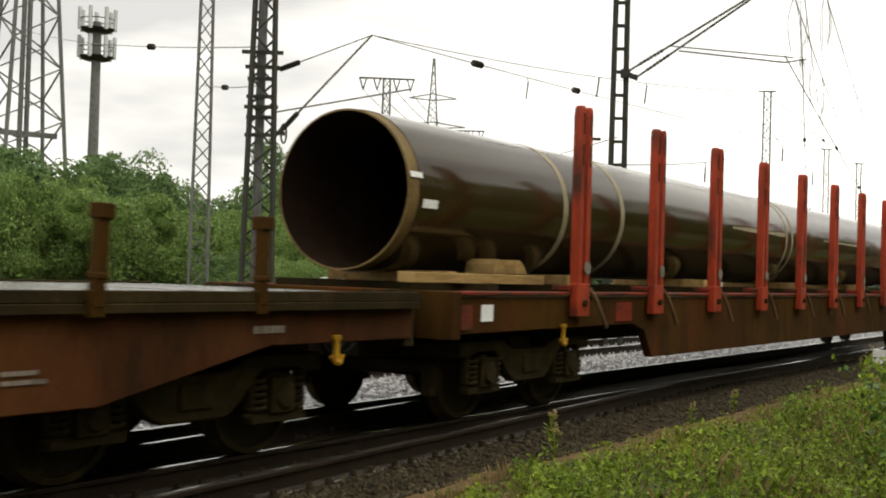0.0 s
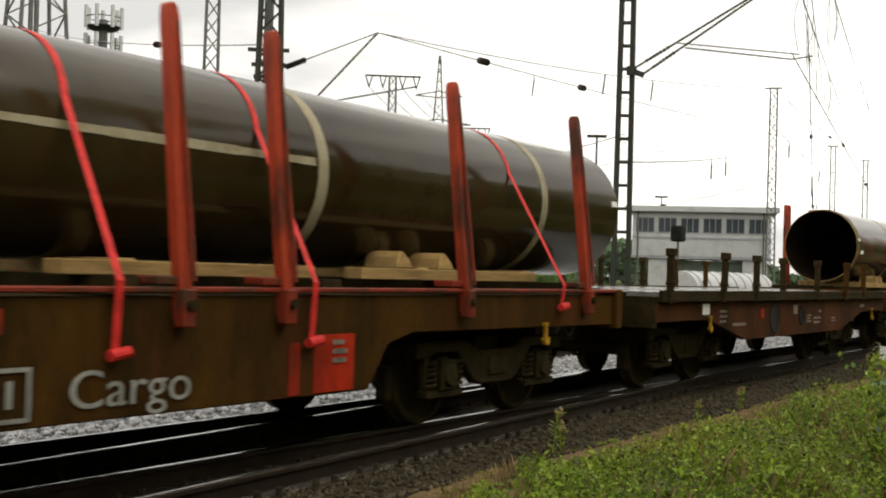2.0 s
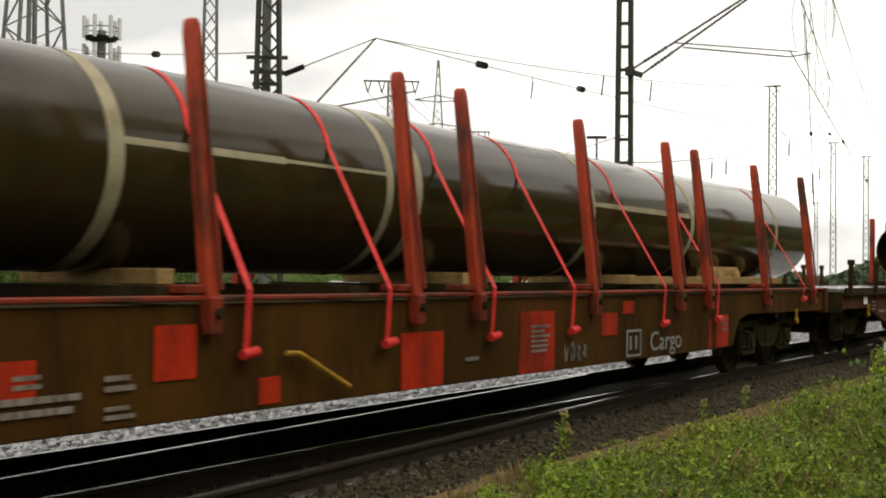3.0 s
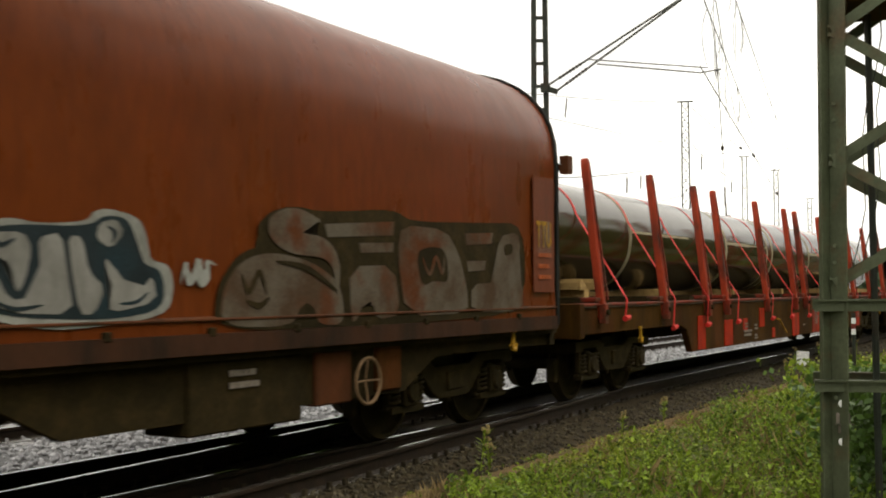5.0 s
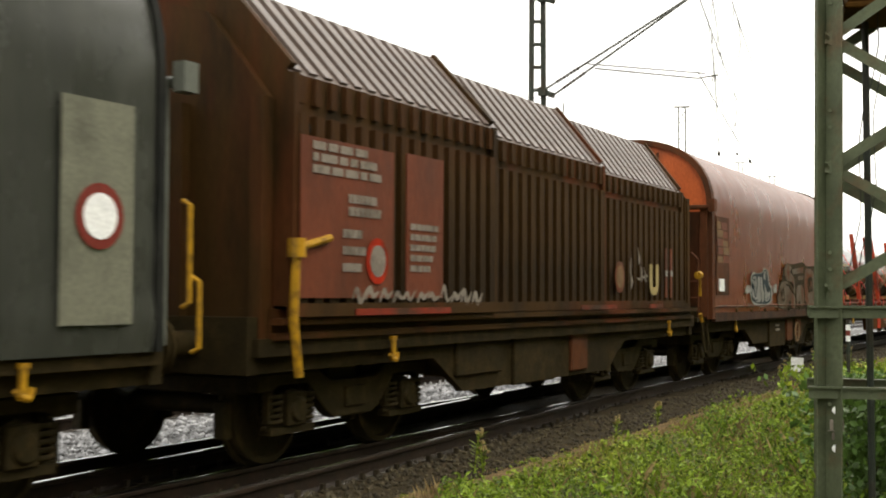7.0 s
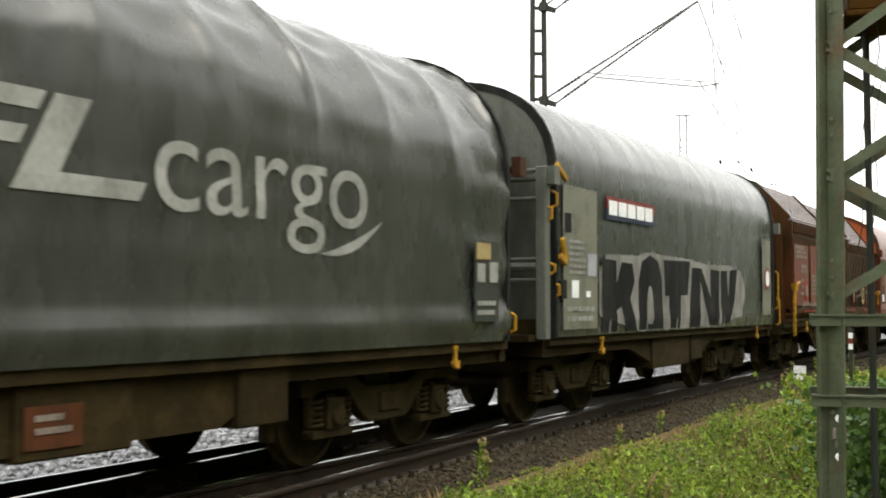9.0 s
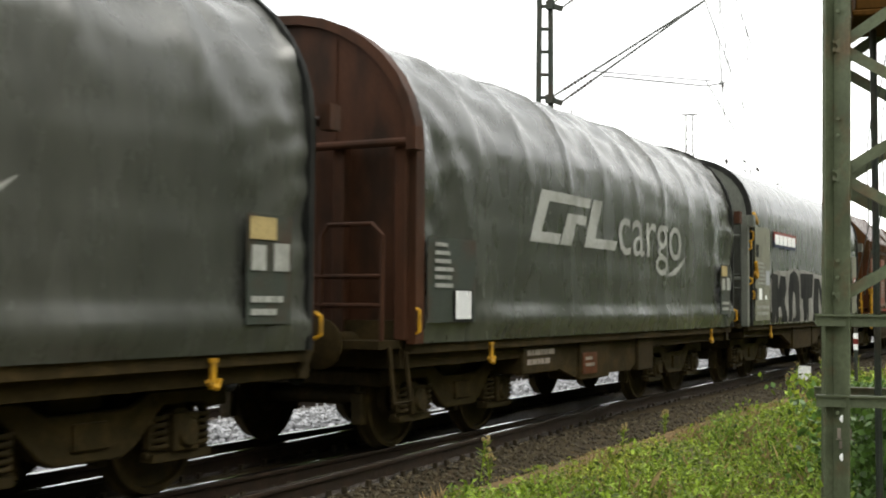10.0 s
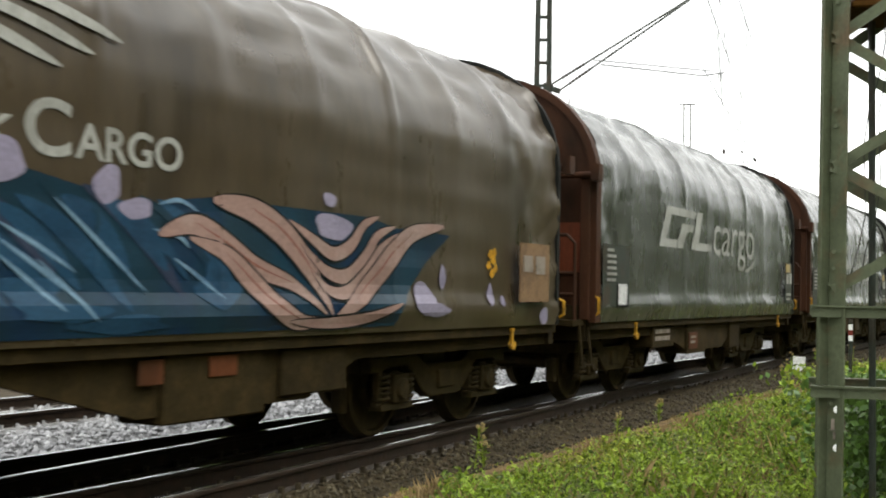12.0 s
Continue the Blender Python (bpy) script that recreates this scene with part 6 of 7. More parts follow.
for dz in (0, 2.4):
    bm = bmesh.new()
    b0 = Vector((mx, my - 0.15, 6.58 + dz))
    box(bm, b0.x - 0.08, b0.x + 0.08, b0.y - 0.1, b0.y + 0.1, b0.z - 0.10, b0.z + 0.12)
    beam(bm, b0, b0 + Vector((0, -0.32, -0.12)), 0.1, 0.14)
    part("bracket", bm, "mastdark", ladder_mast, smooth=0)
    tip = b0 + Vector((0, -4.0, 2.08))
    ARM_TIPS.append(tip)
    for a in (b0 + Vector((0, -0.10, 0.08)), b0 + Vector((0, -0.30, -0.10))):
        bm, bi = bmesh.new(), bmesh.new()
        insulator(bi, a + (tip - a) * 0.07, a + (tip - a) * 0.23, 0.052)
        rod(bm, a, tip, 0.028, 8)
        arm = part("cantilever_arm", bm, "mastgrey", ladder_mast)
        part("insulator", bi, "insul", arm, "dark ribbed insulator")
    bm = bmesh.new()
    tube(bm, [b0 + Vector((0, -1.15, 0.62)), b0 + Vector((0, -4.2, 0.12))], 0.015, 6)
    part("steady_arm", bm, "mastgrey", ladder_mast)
    bm = bmesh.new()
    tube(bm, [b0 + Vector((0, -1.4, 0.48)), b0 + Vector((0, -4.0, 0.02)), b0 + Vector((0, -4.5, 0.06))], 0.018, 6)
    part("steady_arm", bm, "mastgrey", ladder_mast)


def lattice_mast(bearing, dist, top, w0, w1, leg, brace, step, mat, label, extras=None, name="lattice_mast"):
    x, y = at_bearing(bearing, dist)
    m = thing(name, label, "catenary mast", "catenary masts", at=pose(x, y, GZ))
    bm = bmesh.new()
    lattice(bm, 0, 0, 0, top - GZ, w0, w1, leg, brace, step, radians(-bearing))
    part("lattice", bm, mat, m, smooth=0)
    if extras:
        extras(m, radians(-bearing), top - GZ)
    return m


def crossarms(width, drop, hang=True):
    def add(m, turn, top):
        c, s = math.cos(turn), math.sin(turn)
        bm = bmesh.new()
        beam(bm, (-width * c, -width * s, top), (width * c, width * s, top), 0.12, 0.1)
        for k in (-0.85, -0.35, 0.35, 0.85):
            if hang:
                for d in (-0.12, 0.12):
                    rod(bm, (width * (k + d) * c, width * (k + d) * s, top), (width * k * c, width * k * s, top - drop), 0.045, 6)
        part("crossarm", bm, "mastdark", m, smooth=0)
    return add


def clutter(m, turn, top):
    """Clamps, rollers and tensioning wheel of an anchor mast."""
    c, s = math.cos(turn), math.sin(turn)
    rng = random.Random(4)
    bm = bmesh.new()
    rod(bm, (0.25, 0.3, 0), (0.25, 0.3, top), 0.16, 10)
    part("tube_post", bm, "mastgrey", m)
    bm = bmesh.new()
    for z in (6.4, 7.0, 7.35, 7.7, 8.3, 8.7, 9.2):
        w = rng.uniform(0.5, 0.75)
        beam(bm, (-w * c, -w * s, z), (w * 0.9 * c, w * 0.9 * s, z + 0.03), 0.12, 0.12)
    part("clamp", bm, "mastdark", m, smooth=0)
    bm = bmesh.new()
    n = 18
    for k in range(n):
        a, b = k * math.tau / n, (k + 1) * math.tau / n
        rod(bm, (0.75 * c + 0.22 * math.cos(a) * c, 0.75 * s, 6.5 + 0.32 * math.sin(a)), (0.75 * c + 0.22 * math.cos(b) * c, 0.75 * s, 6.5 + 0.32 * math.sin(b)), 0.035, 6, cap=False)
    rod(bm, (0.3 * c, 0.3 * s, 6.5), (0.8 * c, 0.8 * s, 6.5), 0.07, 8)
    part("tension_wheel", bm, "mastdark", m)
    tipx, tipy = at_bearing(54.37, 44)
    tip = m.matrix_basis.inverted() @ Vector((tipx, tipy, EYE + 44 * math.tan(radians(11.1))))
    for z, r in ((8.6, 0.022), (6.3, 0.04)):
        bm, bi = bmesh.new(), bmesh.new()
        a = Vector((0.4 * c, 0.4 * s, z))
        rod(bm, a, tip, r, 8)
        arm = part("cantilever_arm", bm, "mastgrey", m)
        insulator(bi, a + (tip - a) * 0.05, a + (tip - a) * 0.24, 0.10)
        part("insulator", bi, "insul", arm, "dark ribbed insulator")
    bm = bmesh.new()
    rod(bm, (0.4 * c, 0.4 * s, 7.2), tip + Vector((1.5 * c, 1.5 * s, -1.9)), 0.03, 8)
    part("cantilever_arm", bm, "mastgrey", m)


lattice_mast(49.3, 41, 14.0, 1.05, 0.55, 0.13, 0.07, 0.75, "mastdark", "heavy dark lattice anchor mast with clamps and a tension wheel", clutter)
lattice_mast(46.6, 62, 17.5, 0.95, 0.55, 0.11, 0.06, 0.9, "mastgrey", "tall grey lattice mast above the trees")
for b, d, tp, w in ((55.15, 82, 14.6, 0.6), (58.86, 108, 14.3, 0.6), (61.0, 138, 14.2, 0.6), (62.28, 165, 14.4, 0.6), (63.05, 195, 14.4, 0.6), (63.55, 235, 14.6, 0.6), (64.3, 290, 15, 0.6)):
    lattice_mast(b, d, tp, 0.7, 0.45, 0.09, 0.05, 0.9, "mastgrey" if d < 100 else "mastdark", "slim lattice mast with a crossarm carrying feeder lines", crossarms(1.9, 0.8))
for b, d, tp, m_ in ((72.98, 84, 14.4, "mastgrey"), (75.64, 126, 15.0, "mastgrey"), (77.04, 135, 14.4, "mastdark"), (74.9, 200, 13.5, "mastgrey"), (78.5, 160, 13.0, "mastdark")):
    lattice_mast(b, d, tp, 0.58, 0.46, 0.085, 0.05, 0.7, m_, "lattice catenary mast among overhead lines", crossarms(0.55, 0.2, False))


def pylon(bearing, dist, top, w0, arms, label):
    x, y = at_bearing(bearing, dist)
    m = thing("power_pylon", label, "power pylon", "power pylons", at=pose(x, y, GZ))
    bm = bmesh.new()
    lattice(bm, 0, 0, 0, top * 0.55, w0, w0 * 0.42, 0.28, 0.13, top * 0.055, radians(-bearing))
    lattice(bm, 0, 0, top * 0.55, top, w0 * 0.42, 0.25, 0.2, 0.10, top * 0.04, radians(-bearing))
    part("lattice", bm, "mastgrey", m, smooth=0)
    c, s = math.cos(radians(-bearing)), math.sin(radians(-bearing))
    for z, w in arms:
        bm = bmesh.new()
        for k in (-1, 1):
            rod(bm, (0, 0, z + 1.0), (k * w * c, k * w * s, z), 0.12, 6)
            rod(bm, (0, 0, z - 0.4), (k * w * c, k * w * s, z), 0.12, 6)
        part("crossarm", bm, "mastgrey", m)


pylon(57.37, 255, 47.5, 7.0, ((33, 7), (39, 5)), "tall grey lattice power pylon in the distance")


def big_tower():
    x, y = at_bearing(38.75, 125)
    m = thing("lattice_tower", "wide grey lattice tower standing behind the trees", "lattice tower", at=pose(x, y, GZ))
    bm = bmesh.new()
    lattice(bm, 0, 0, 0, 45, 7.2, 2.2, 0.30, 0.14, 2.6, radians(-38.75 + 20))
    part("lattice", bm, "mastgrey", m, smooth=0)
    bm = bmesh.new()
    for dx in (-0.35, 0.55):
        beam(bm, (dx, 0.5, 0), (dx * 0.6, 0.4, 45), 0.38, 0.3)
    part("cable_ladder", bm, "mastgrey", m, smooth=0)
    c, s = math.cos(radians(-38.75)), math.sin(radians(-38.75))
    bm = bmesh.new()
    beam(bm, (-4 * c, -4 * s, 14.5), (3 * c, 3 * s, 14.3), 0.5, 0.5)
    part("crossbeam", bm, "mastgrey", m, smooth=0)


big_tower()


def antenna_tower():
    x, y = at_bearing(41.7, 125)
    m = thing("antenna_mast", "grey tubular antenna mast with two ringed platforms", "antenna mast", at=pose(x, y, GZ))
    bm = bmesh.new()
    rod(bm, (0, 0, 0), (0, 0, 26.0), 0.62, 16, 0.42)
    part("tube", bm, "mastgrey", m)
    for z in (22.4, 25.2):
        bm = bmesh.new()
        rod(bm, (0, 0, z - 0.25), (0, 0, z + 0.1), 1.2, 20, 1.75)
        for k in range(16):
            a, b = k * math.tau / 16, (k + 1) * math.tau / 16
            rod(bm, (1.75 * math.cos(a), 1.75 * math.sin(a), z + 1.0), (1.75 * math.cos(b), 1.75 * math.sin(b), z + 1.0), 0.05, 6, cap=False)
        part("platform", bm, "mastdark", m)
        for k in range(7):
            a = k * math.tau / 7
            bm = bmesh.new()
            box(bm, 1.75 * math.cos(a) - 0.16, 1.75 * math.cos(a) + 0.16, 1.75 * math.sin(a) - 0.12, 1.75 * math.sin(a) + 0.12, z - 0.1, z + 2.1)
            part("antenna", bm, "render", m, smooth=0)


antenna_tower()


def yard_lamp(bearing, dist, top):
    x, y = at_bearing(bearing, dist)
    m = thing("yard_lamp", "slim pole with a flat double lamp head", "lamp post", at=pose(x, y, GZ))
    bm = bmesh.new()
    rod(bm, (0, 0, 0), (0, 0, top - GZ), 0.08, 8, 0.055)
    part("pole", bm, "mastgrey", m)
    c, s = math.cos(radians(-bearing)), math.sin(radians(-bearing))
    bm = bmesh.new()
    beam(bm, (-0.5 * c, -0.5 * s, top - GZ), (0.5 * c, 0.5 * s, top - GZ), 0.25, 0.13)
    part("lamp_head", bm, "mastdark", m, smooth=0)


yard_lamp(64.92, 62, 8.55), yard_lamp(68.0, 100, 8.0)


def signal(bearing, dist, top):
    x, y = at_bearing(bearing, dist)
    m = thing("light_signal", "dark light signal on a post", "signal", "signals", at=pose(x, y, GZ))
    bm = bmesh.new()
    rod(bm, (0, 0, 0), (0, 0, top - GZ), 0.07, 8)
    part("post", bm, "mastgrey", m)
    bm = bmesh.new()
    box(bm, -0.35, 0.35, -0.35, 0.35, top - GZ - 0.9, top - GZ)
    part("signal_head", bm, "ink", m, smooth=0, bevel=0.08)


signal(68.81, 70, 4.4), signal(64.2, 80, 4.2)


def signal_box():
    """A raised signal cabin over an open ground floor."""
    d = 88
    x, y = at_bearing(69.85, d)
    h = thing("signal_box", "pale grey raised signal box with a band of windows", "building", at=pose(x, y, GZ, 0, 0, -70))
    w = 4.85

    def p(name, x0, x1, y0, y1, z0, z1, mat, parent=None, label=""):
        bm = bmesh.new()
        box(bm, x0, x1, y0, y1, z0, z1)
        return part(name, bm, mat, parent or h, label, smooth=0)
    p("lower_wall", -w + 2.6, w - 1.9, 0.6, 5.5, 0, 3.2, "gatedark")
    p("corner_wall", -w + 1.2, -w + 2.5, 0.1, 5.5, 0, 3.3, "render")
    p("corner_wall", w - 1.9, w - 0.2, 0.1, 5.5, 0, 3.3, "render")
    u = p("upper_wall", -w, w, 0, 6, 3.3, 6.7, "render")
    p("floor_band", -w - 0.06, w + 0.06, -0.08, 6.05, 3.3, 3.5, "roofgrey")
    p("roof", -w - 0.5, w + 0.5, -0.5, 6.5, 6.72, 7.0, "roofgrey")
    p("roof_edge", -w - 0.55, w + 0.55, -0.56, -0.5, 6.66, 7.05, "render")
    for k in range(6):
        x0 = -w + 0.25 + k * 1.58
        win = p("window", x0, x0 + 1.32, -0.045, 0.0, 5.15, 6.25, "roofgrey", h)
        for j in range(3):
            p("pane", x0 + 0.06 + j * 0.42, x0 + 0.42 + j * 0.42, -0.075, -0.045, 5.22, 6.18, "glass", win)
    for k in range(12):
        p("facade_panel", -w + 0.02 + k * 0.807, -w + 0.78 + k * 0.807, -0.03, 0.0, 3.55, 4.7, "render")
    p("sill_band", -w - 0.03, w + 0.03, -0.07, 0.0, 4.74, 4.86, "roofgrey")
    for x0 in (-w + 0.4, w - 0.5):
        bm = bmesh.new()
        rod(bm, (x0, -0.1, 0), (x0, -0.1, 6.7), 0.06, 8)
        part("rainpipe", bm, "mastgrey", h)


signal_box()


def stack(bearing, dist):
    """A parked tank-like wagon far off beside the signal box."""
    x, y = at_bearing(bearing, dist)
    m = thing("parked_wagon", "pale covered wagon parked in the yard", "freight wagon", at=pose(x, y, GZ, 0, 0, -8))
    bm = bmesh.new()
    rod(bm, (0, 0, 1.3), (9, 0, 1.3), 1.0, 16)
    part("tank", bm, "render", m)
    for k in range(9):
        bm = bmesh.new()
        rod(bm, (k + 0.4, 0, 1.3), (k + 0.5, 0, 1.3), 1.04, 16)
        part("hoop", bm, "roofgrey", m)
    bm = bmesh.new()
    box(bm, -0.3, 9.3, -0.8, 0.8, 0, 0.6)
    part("frame", bm, "grime", m, smooth=0)


stack(69.0, 64)


def small_box(bearing, dist, w, h, mat, name, label, cat):
    x, y = at_bearing(bearing, dist)
    bm = bmesh.new()
    box(bm, -w / 2, w / 2, -w / 3, w / 3, 0, h)
    box(bm, -w / 2 - 0.04, w / 2 + 0.04, -w / 3 - 0.04, w / 3 + 0.04, h, h + 0.06)
    solid(name, bm, mat, label, cat, at=pose(x, y, GZ, 0, 0, -bearing), smooth=0, bevel=0.02)


small_box(61.3, 60, 0.8, 1.6, "render", "relay_cabinet", "pale grey relay cabinet in the yard", "cabinet")
small_box(58.6, 75, 0.4, 2.4, "render", "white_board", "small white trackside board", "board")


def parked_car(bearing, dist):
    x, y = at_bearing(bearing, dist)
    m = thing("parked_car", "white car parked in front of the trees", "car", at=pose(x, y, GZ, 0, 0, -bearing + 8))
    bm = bmesh.new()
    slab(bm, [(-2.1, 0.35), (2.1, 0.35), (2.15, 0.7), (1.95, 0.88), (1.1, 0.95), (-1.9, 0.98), (-2.1, 0.8)], -0.85, 0.85)
    part("body", bm, "white", m, smooth=0, bevel=0.05)
    bm = bmesh.new()
    slab(bm, [(-1.8, 0.96), (1.1, 0.94), (0.45, 1.42), (-1.3, 1.46)], -0.75, 0.75)
    part("cabin", bm, "glass", m, smooth=0, bevel=0.04)
    bm = bmesh.new()
    slab(bm, [(-1.35, 1.44), (0.5, 1.41), (0.4, 1.48), (-1.25, 1.51)], -0.74, 0.74)
    part("roof", bm, "white", m, smooth=0)
    for wx in (-1.3, 1.35):
        for s in (-1, 1):
            bm = bmesh.new()
            rod(bm, (wx, s * 0.7, 0.32), (wx, s * 0.88, 0.32), 0.32, 16)
            part("wheel", bm, "ink", m)


parked_car(53.3, 72)


# ---- overhead lines ----
def span(a, b, sag, n=14):
    a, b = Vector(a), Vector(b)
    return [a + (b - a) * (k / n) - Vector((0, 0, sag * 4 * (k / n) * (1 - k / n))) for k in range(n + 1)]


def over(bearing, dist, elev):
    x, y = at_bearing(bearing, dist)
    return (x, y, EYE + dist * math.tan(radians(elev)))


def overhead(a, b, sag, r, marks=(), droppers=()):
    """A wire hung between two masts, with the insulators in it: (part of its length, half length, radius, drop)."""
    pts = span(a, b, sag, 24)
    w = thing("overhead_wire", "thin overhead wire strung between masts", "overhead wire", "overhead lines")
    bm = bmesh.new()
    tube(bm, pts, r, 5)
    part("conductor", bm, "wire", w)
    for f, half, rad, drop in marks:
        k = min(int(f * 24), 23)
        p = pts[k] + (pts[k + 1] - pts[k]) * (f * 24 - k)
        d = (pts[k + 1] - pts[k]).normalized() * half
        if drop:
            d = Vector((0, 0, half)) + d * 0.25
        bm = bmesh.new()
        insulator(bm, p - d - Vector((0, 0, drop)), p + d - Vector((0, 0, drop)), rad)
        if drop:
            rod(bm, p, p + d - Vector((0, 0, drop)), r, 5)
        part("insulator", bm, "insul", w)
    for f, l, bend in droppers:
        k = min(int(f * 24), 23)
        p = pts[k] + (pts[k + 1] - pts[k]) * (f * 24 - k)
        bm = bmesh.new()
        tube(bm, [p + Vector((bend * math.sin(q / 8 * math.pi) + 0.3 * bend * q / 8, 0, -l * q / 8)) for q in range(9)], 0.009, 5)
        part("dropper", bm, "wire", w)
    return w


def top_of(bearing, dist, z):
    x, y = at_bearing(bearing, dist)
    return (x, y, z)


ANCHOR = top_of(49.3, 41, 8.9)
TEE = [top_of(55.15, 82, 14.6), top_of(58.86, 108, 14.3), top_of(61.0, 138, 14.2), top_of(62.28, 165, 14.4), top_of(63.05, 195, 14.4)]
RIGHT = [top_of(72.98, 84, 14.4), top_of(75.64, 126, 15.0), top_of(77.04, 135, 14.4), top_of(78.5, 160, 13.0), top_of(74.9, 200, 13.5)]
for a, b in zip(TEE, TEE[1:]):
    for k in (-1.6, -0.65, 0.65, 1.6):
        overhead((a[0] + k * 0.6, a[1] - k * 0.8, a[2] - 0.8), (b[0] + k * 0.6, b[1] - k * 0.8, b[2] - 0.8), 0.9, 0.02)
    overhead((a[0], a[1], a[2] - 2.6), (b[0], b[1], b[2] - 2.6), 0.3, 0.03, ((0.12, 0.5, 0.16, 0), (0.85, 0.5, 0.16, 0), (0.3, 0.6, 0.06, 1.0), (0.6, 0.6, 0.06, 1.0)))
tip = over(54.37, 44, 11.1)
overhead(tip, RIGHT[1], 0.3, 0.02, ((0.10, 0.40, 0.15, 0), (0.23, 0.30, 0.16, 0), (0.16, 0.4, 0.05, 0.6)))
overhead(tip, RIGHT[0], 0.5, 0.018, ((0.42, 0.5, 0.06, 0.5), (0.55, 0.5, 0.06, 0.6)))
overhead(ANCHOR, top_of(38.75, 125, 24.0), 0.5, 0.022, ((0.24, 0.45, 0.16, 0),))
overhead((ANCHOR[0], ANCHOR[1], 7.6), top_of(46.6, 62, 10.6), 0.1, 0.02, ((0.55, 0.5, 0.12, 0),))
overhead((mx, my, 5.0), (TEE[1][0], TEE[1][1], 11.0), 0.4, 0.014, ((0.3, 0.35, 0.08, 0),))
overhead((mx, my, 4.3), (RIGHT[0][0], RIGHT[0][1], 10.5), 0.3, 0.016, ((0.35, 0.3, 0.05, 0.5), (0.45, 0.3, 0.05, 0.5)))
overhead(RIGHT[0], RIGHT[2], 0.4, 0.025, ((0.5, 0.4, 0.1, 0),))
overhead((RIGHT[0][0], RIGHT[0][1], 12.0), (RIGHT[1][0], RIGHT[1][1], 12.0), 0.5, 0.025, ((0.2, 0.5, 0.08, 0.7), (0.7, 0.5, 0.08, 0.7)))
overhead((TEE[2][0], TEE[2][1], 12.0), (RIGHT[0][0], RIGHT[0][1], 12.2), 0.5, 0.02)
overhead((RIGHT[0][0], RIGHT[0][1], 8.0), (TEE[3][0], TEE[3][1], 9.0), 0.6, 0.02, ((0.3, 0.5, 0.1, 0), (0.6, 0.5, 0.07, 0.8)))
rng = random.Random(11)


def droppers(n, f0, f1, l0, l1, bend):
    return [(rng.uniform(f0, f1), rng.uniform(l0, l1), rng.uniform(-bend, bend)) for k in range(n)]


overhead(ARM_TIPS[0], RIGHT[2], 0.6, 0.016, (), droppers(11, 0.02, 0.35, 0.7, 2.2, 0.5))
overhead(ARM_TIPS[1], RIGHT[1], 0.8, 0.016, (), droppers(11, 0.03, 0.40, 1.2, 3.0, 0.6))
overhead(ARM_TIPS[1], RIGHT[3], 0.8, 0.016, (), droppers(9, 0.03, 0.35, 1.0, 2.6, 0.6))
overhead((ARM_TIPS[0][0], ARM_TIPS[0][1], ARM_TIPS[0][2] - 1.9), (RIGHT[3][0], RIGHT[3][1], 7.5), 0.3, 0.016, ((0.15, 0.4, 0.05, 0), (0.3, 0.5, 0.06, 0)))
overhead((ARM_TIPS[0][0] + 0.4, ARM_TIPS[0][1] - 0.3, ARM_TIPS[0][2] - 1.9), (RIGHT[4][0], RIGHT[4][1], 8.5), 0.4, 0.016, ((0.1, 0.35, 0.06, 0), (0.2, 0.5, 0.06, 0.6), (0.27, 0.5, 0.06, 0.6)))


# ---- trees ----
def crown_mesh(name, seed, count, leaf, lobes, mat):
    """A crown of leaf clumps: many small leaves round uneven lobes, in a space one unit high."""
    rng = np.random.default_rng(seed)
    cen = np.stack([rng.normal(0, 0.25, lobes), rng.normal(0, 0.25, lobes), 0.15 + 0.72 * rng.random(lobes)], 1)
    rad = (0.10 + 0.15 * rng.random(lobes)) * (1.25 - 0.6 * cen[:, 2])
    pick = rng.integers(0, lobes, count)
    d = rng.normal(size=(count, 3))
    d /= np.linalg.norm(d, axis=1)[:, None]
    c = cen[pick] + d * (rad[pick] * (0.75 + 0.35 * rng.random(count)))[:, None]
    n = d + rng.normal(0, 0.5, (count, 3))
    n /= np.linalg.norm(n, axis=1)[:, None]
    u = np.cross(n, rng.normal(size=(count, 3)))
    u /= np.linalg.norm(u, axis=1)[:, None]
    v = np.cross(n, u)
    s = (leaf * (0.5 + rng.random(count)))[:, None]
    vs = np.stack([c - u * s, c - v * s * 0.6, c + u * s, c + v * s * 0.6], 1).reshape(-1, 3)
    return flat_mesh(name, vs.tolist(), np.arange(count * 4).reshape(-1, 4).tolist(), mat)


CROWNS = [crown_mesh("crown", 1, 15000, 0.0145, 26, "tree1"), crown_mesh("crown", 2, 15000, 0.0145, 30, "tree2"), crown_mesh("crown", 3, 15000, 0.0135, 22, "tree1"), crown_mesh("crown", 4, 15000, 0.0145, 34, "tree2")]


def trunk_mesh():
    bm = bmesh.new()
    rod(bm, (0, 0, -0.02), (0.01, 0, 0.35), 0.022, 8, 0.016)
    rod(bm, (0.01, 0, 0.35), (0.0, 0.02, 0.8), 0.016, 8, 0.005)
    rng = random.Random(2)
    for k in range(7):
        a, z = rng.uniform(0, 6.28), rng.uniform(0.22, 0.6)
        rod(bm, (0.01, 0, z), (0.22 * math.cos(a), 0.22 * math.sin(a), z + 0.18), 0.010, 6, 0.003)
    return mesh_of("trunk", bm, "bark", 40)


TRUNK = trunk_mesh()


def tree(bearing, dist, h, wide, k, label):
    x, y = at_bearing(bearing, dist)
    t = thing("tree", label, "tree", "trees behind the yard", at=pose(x, y, GZ, 0, 0, (k * 77) % 360))
    for name, me in (("trunk", TRUNK), ("crown", CROWNS[k % 4])):
        p = part(name, me, None, t)
        p.scale = (h * wide, h * wide, h)


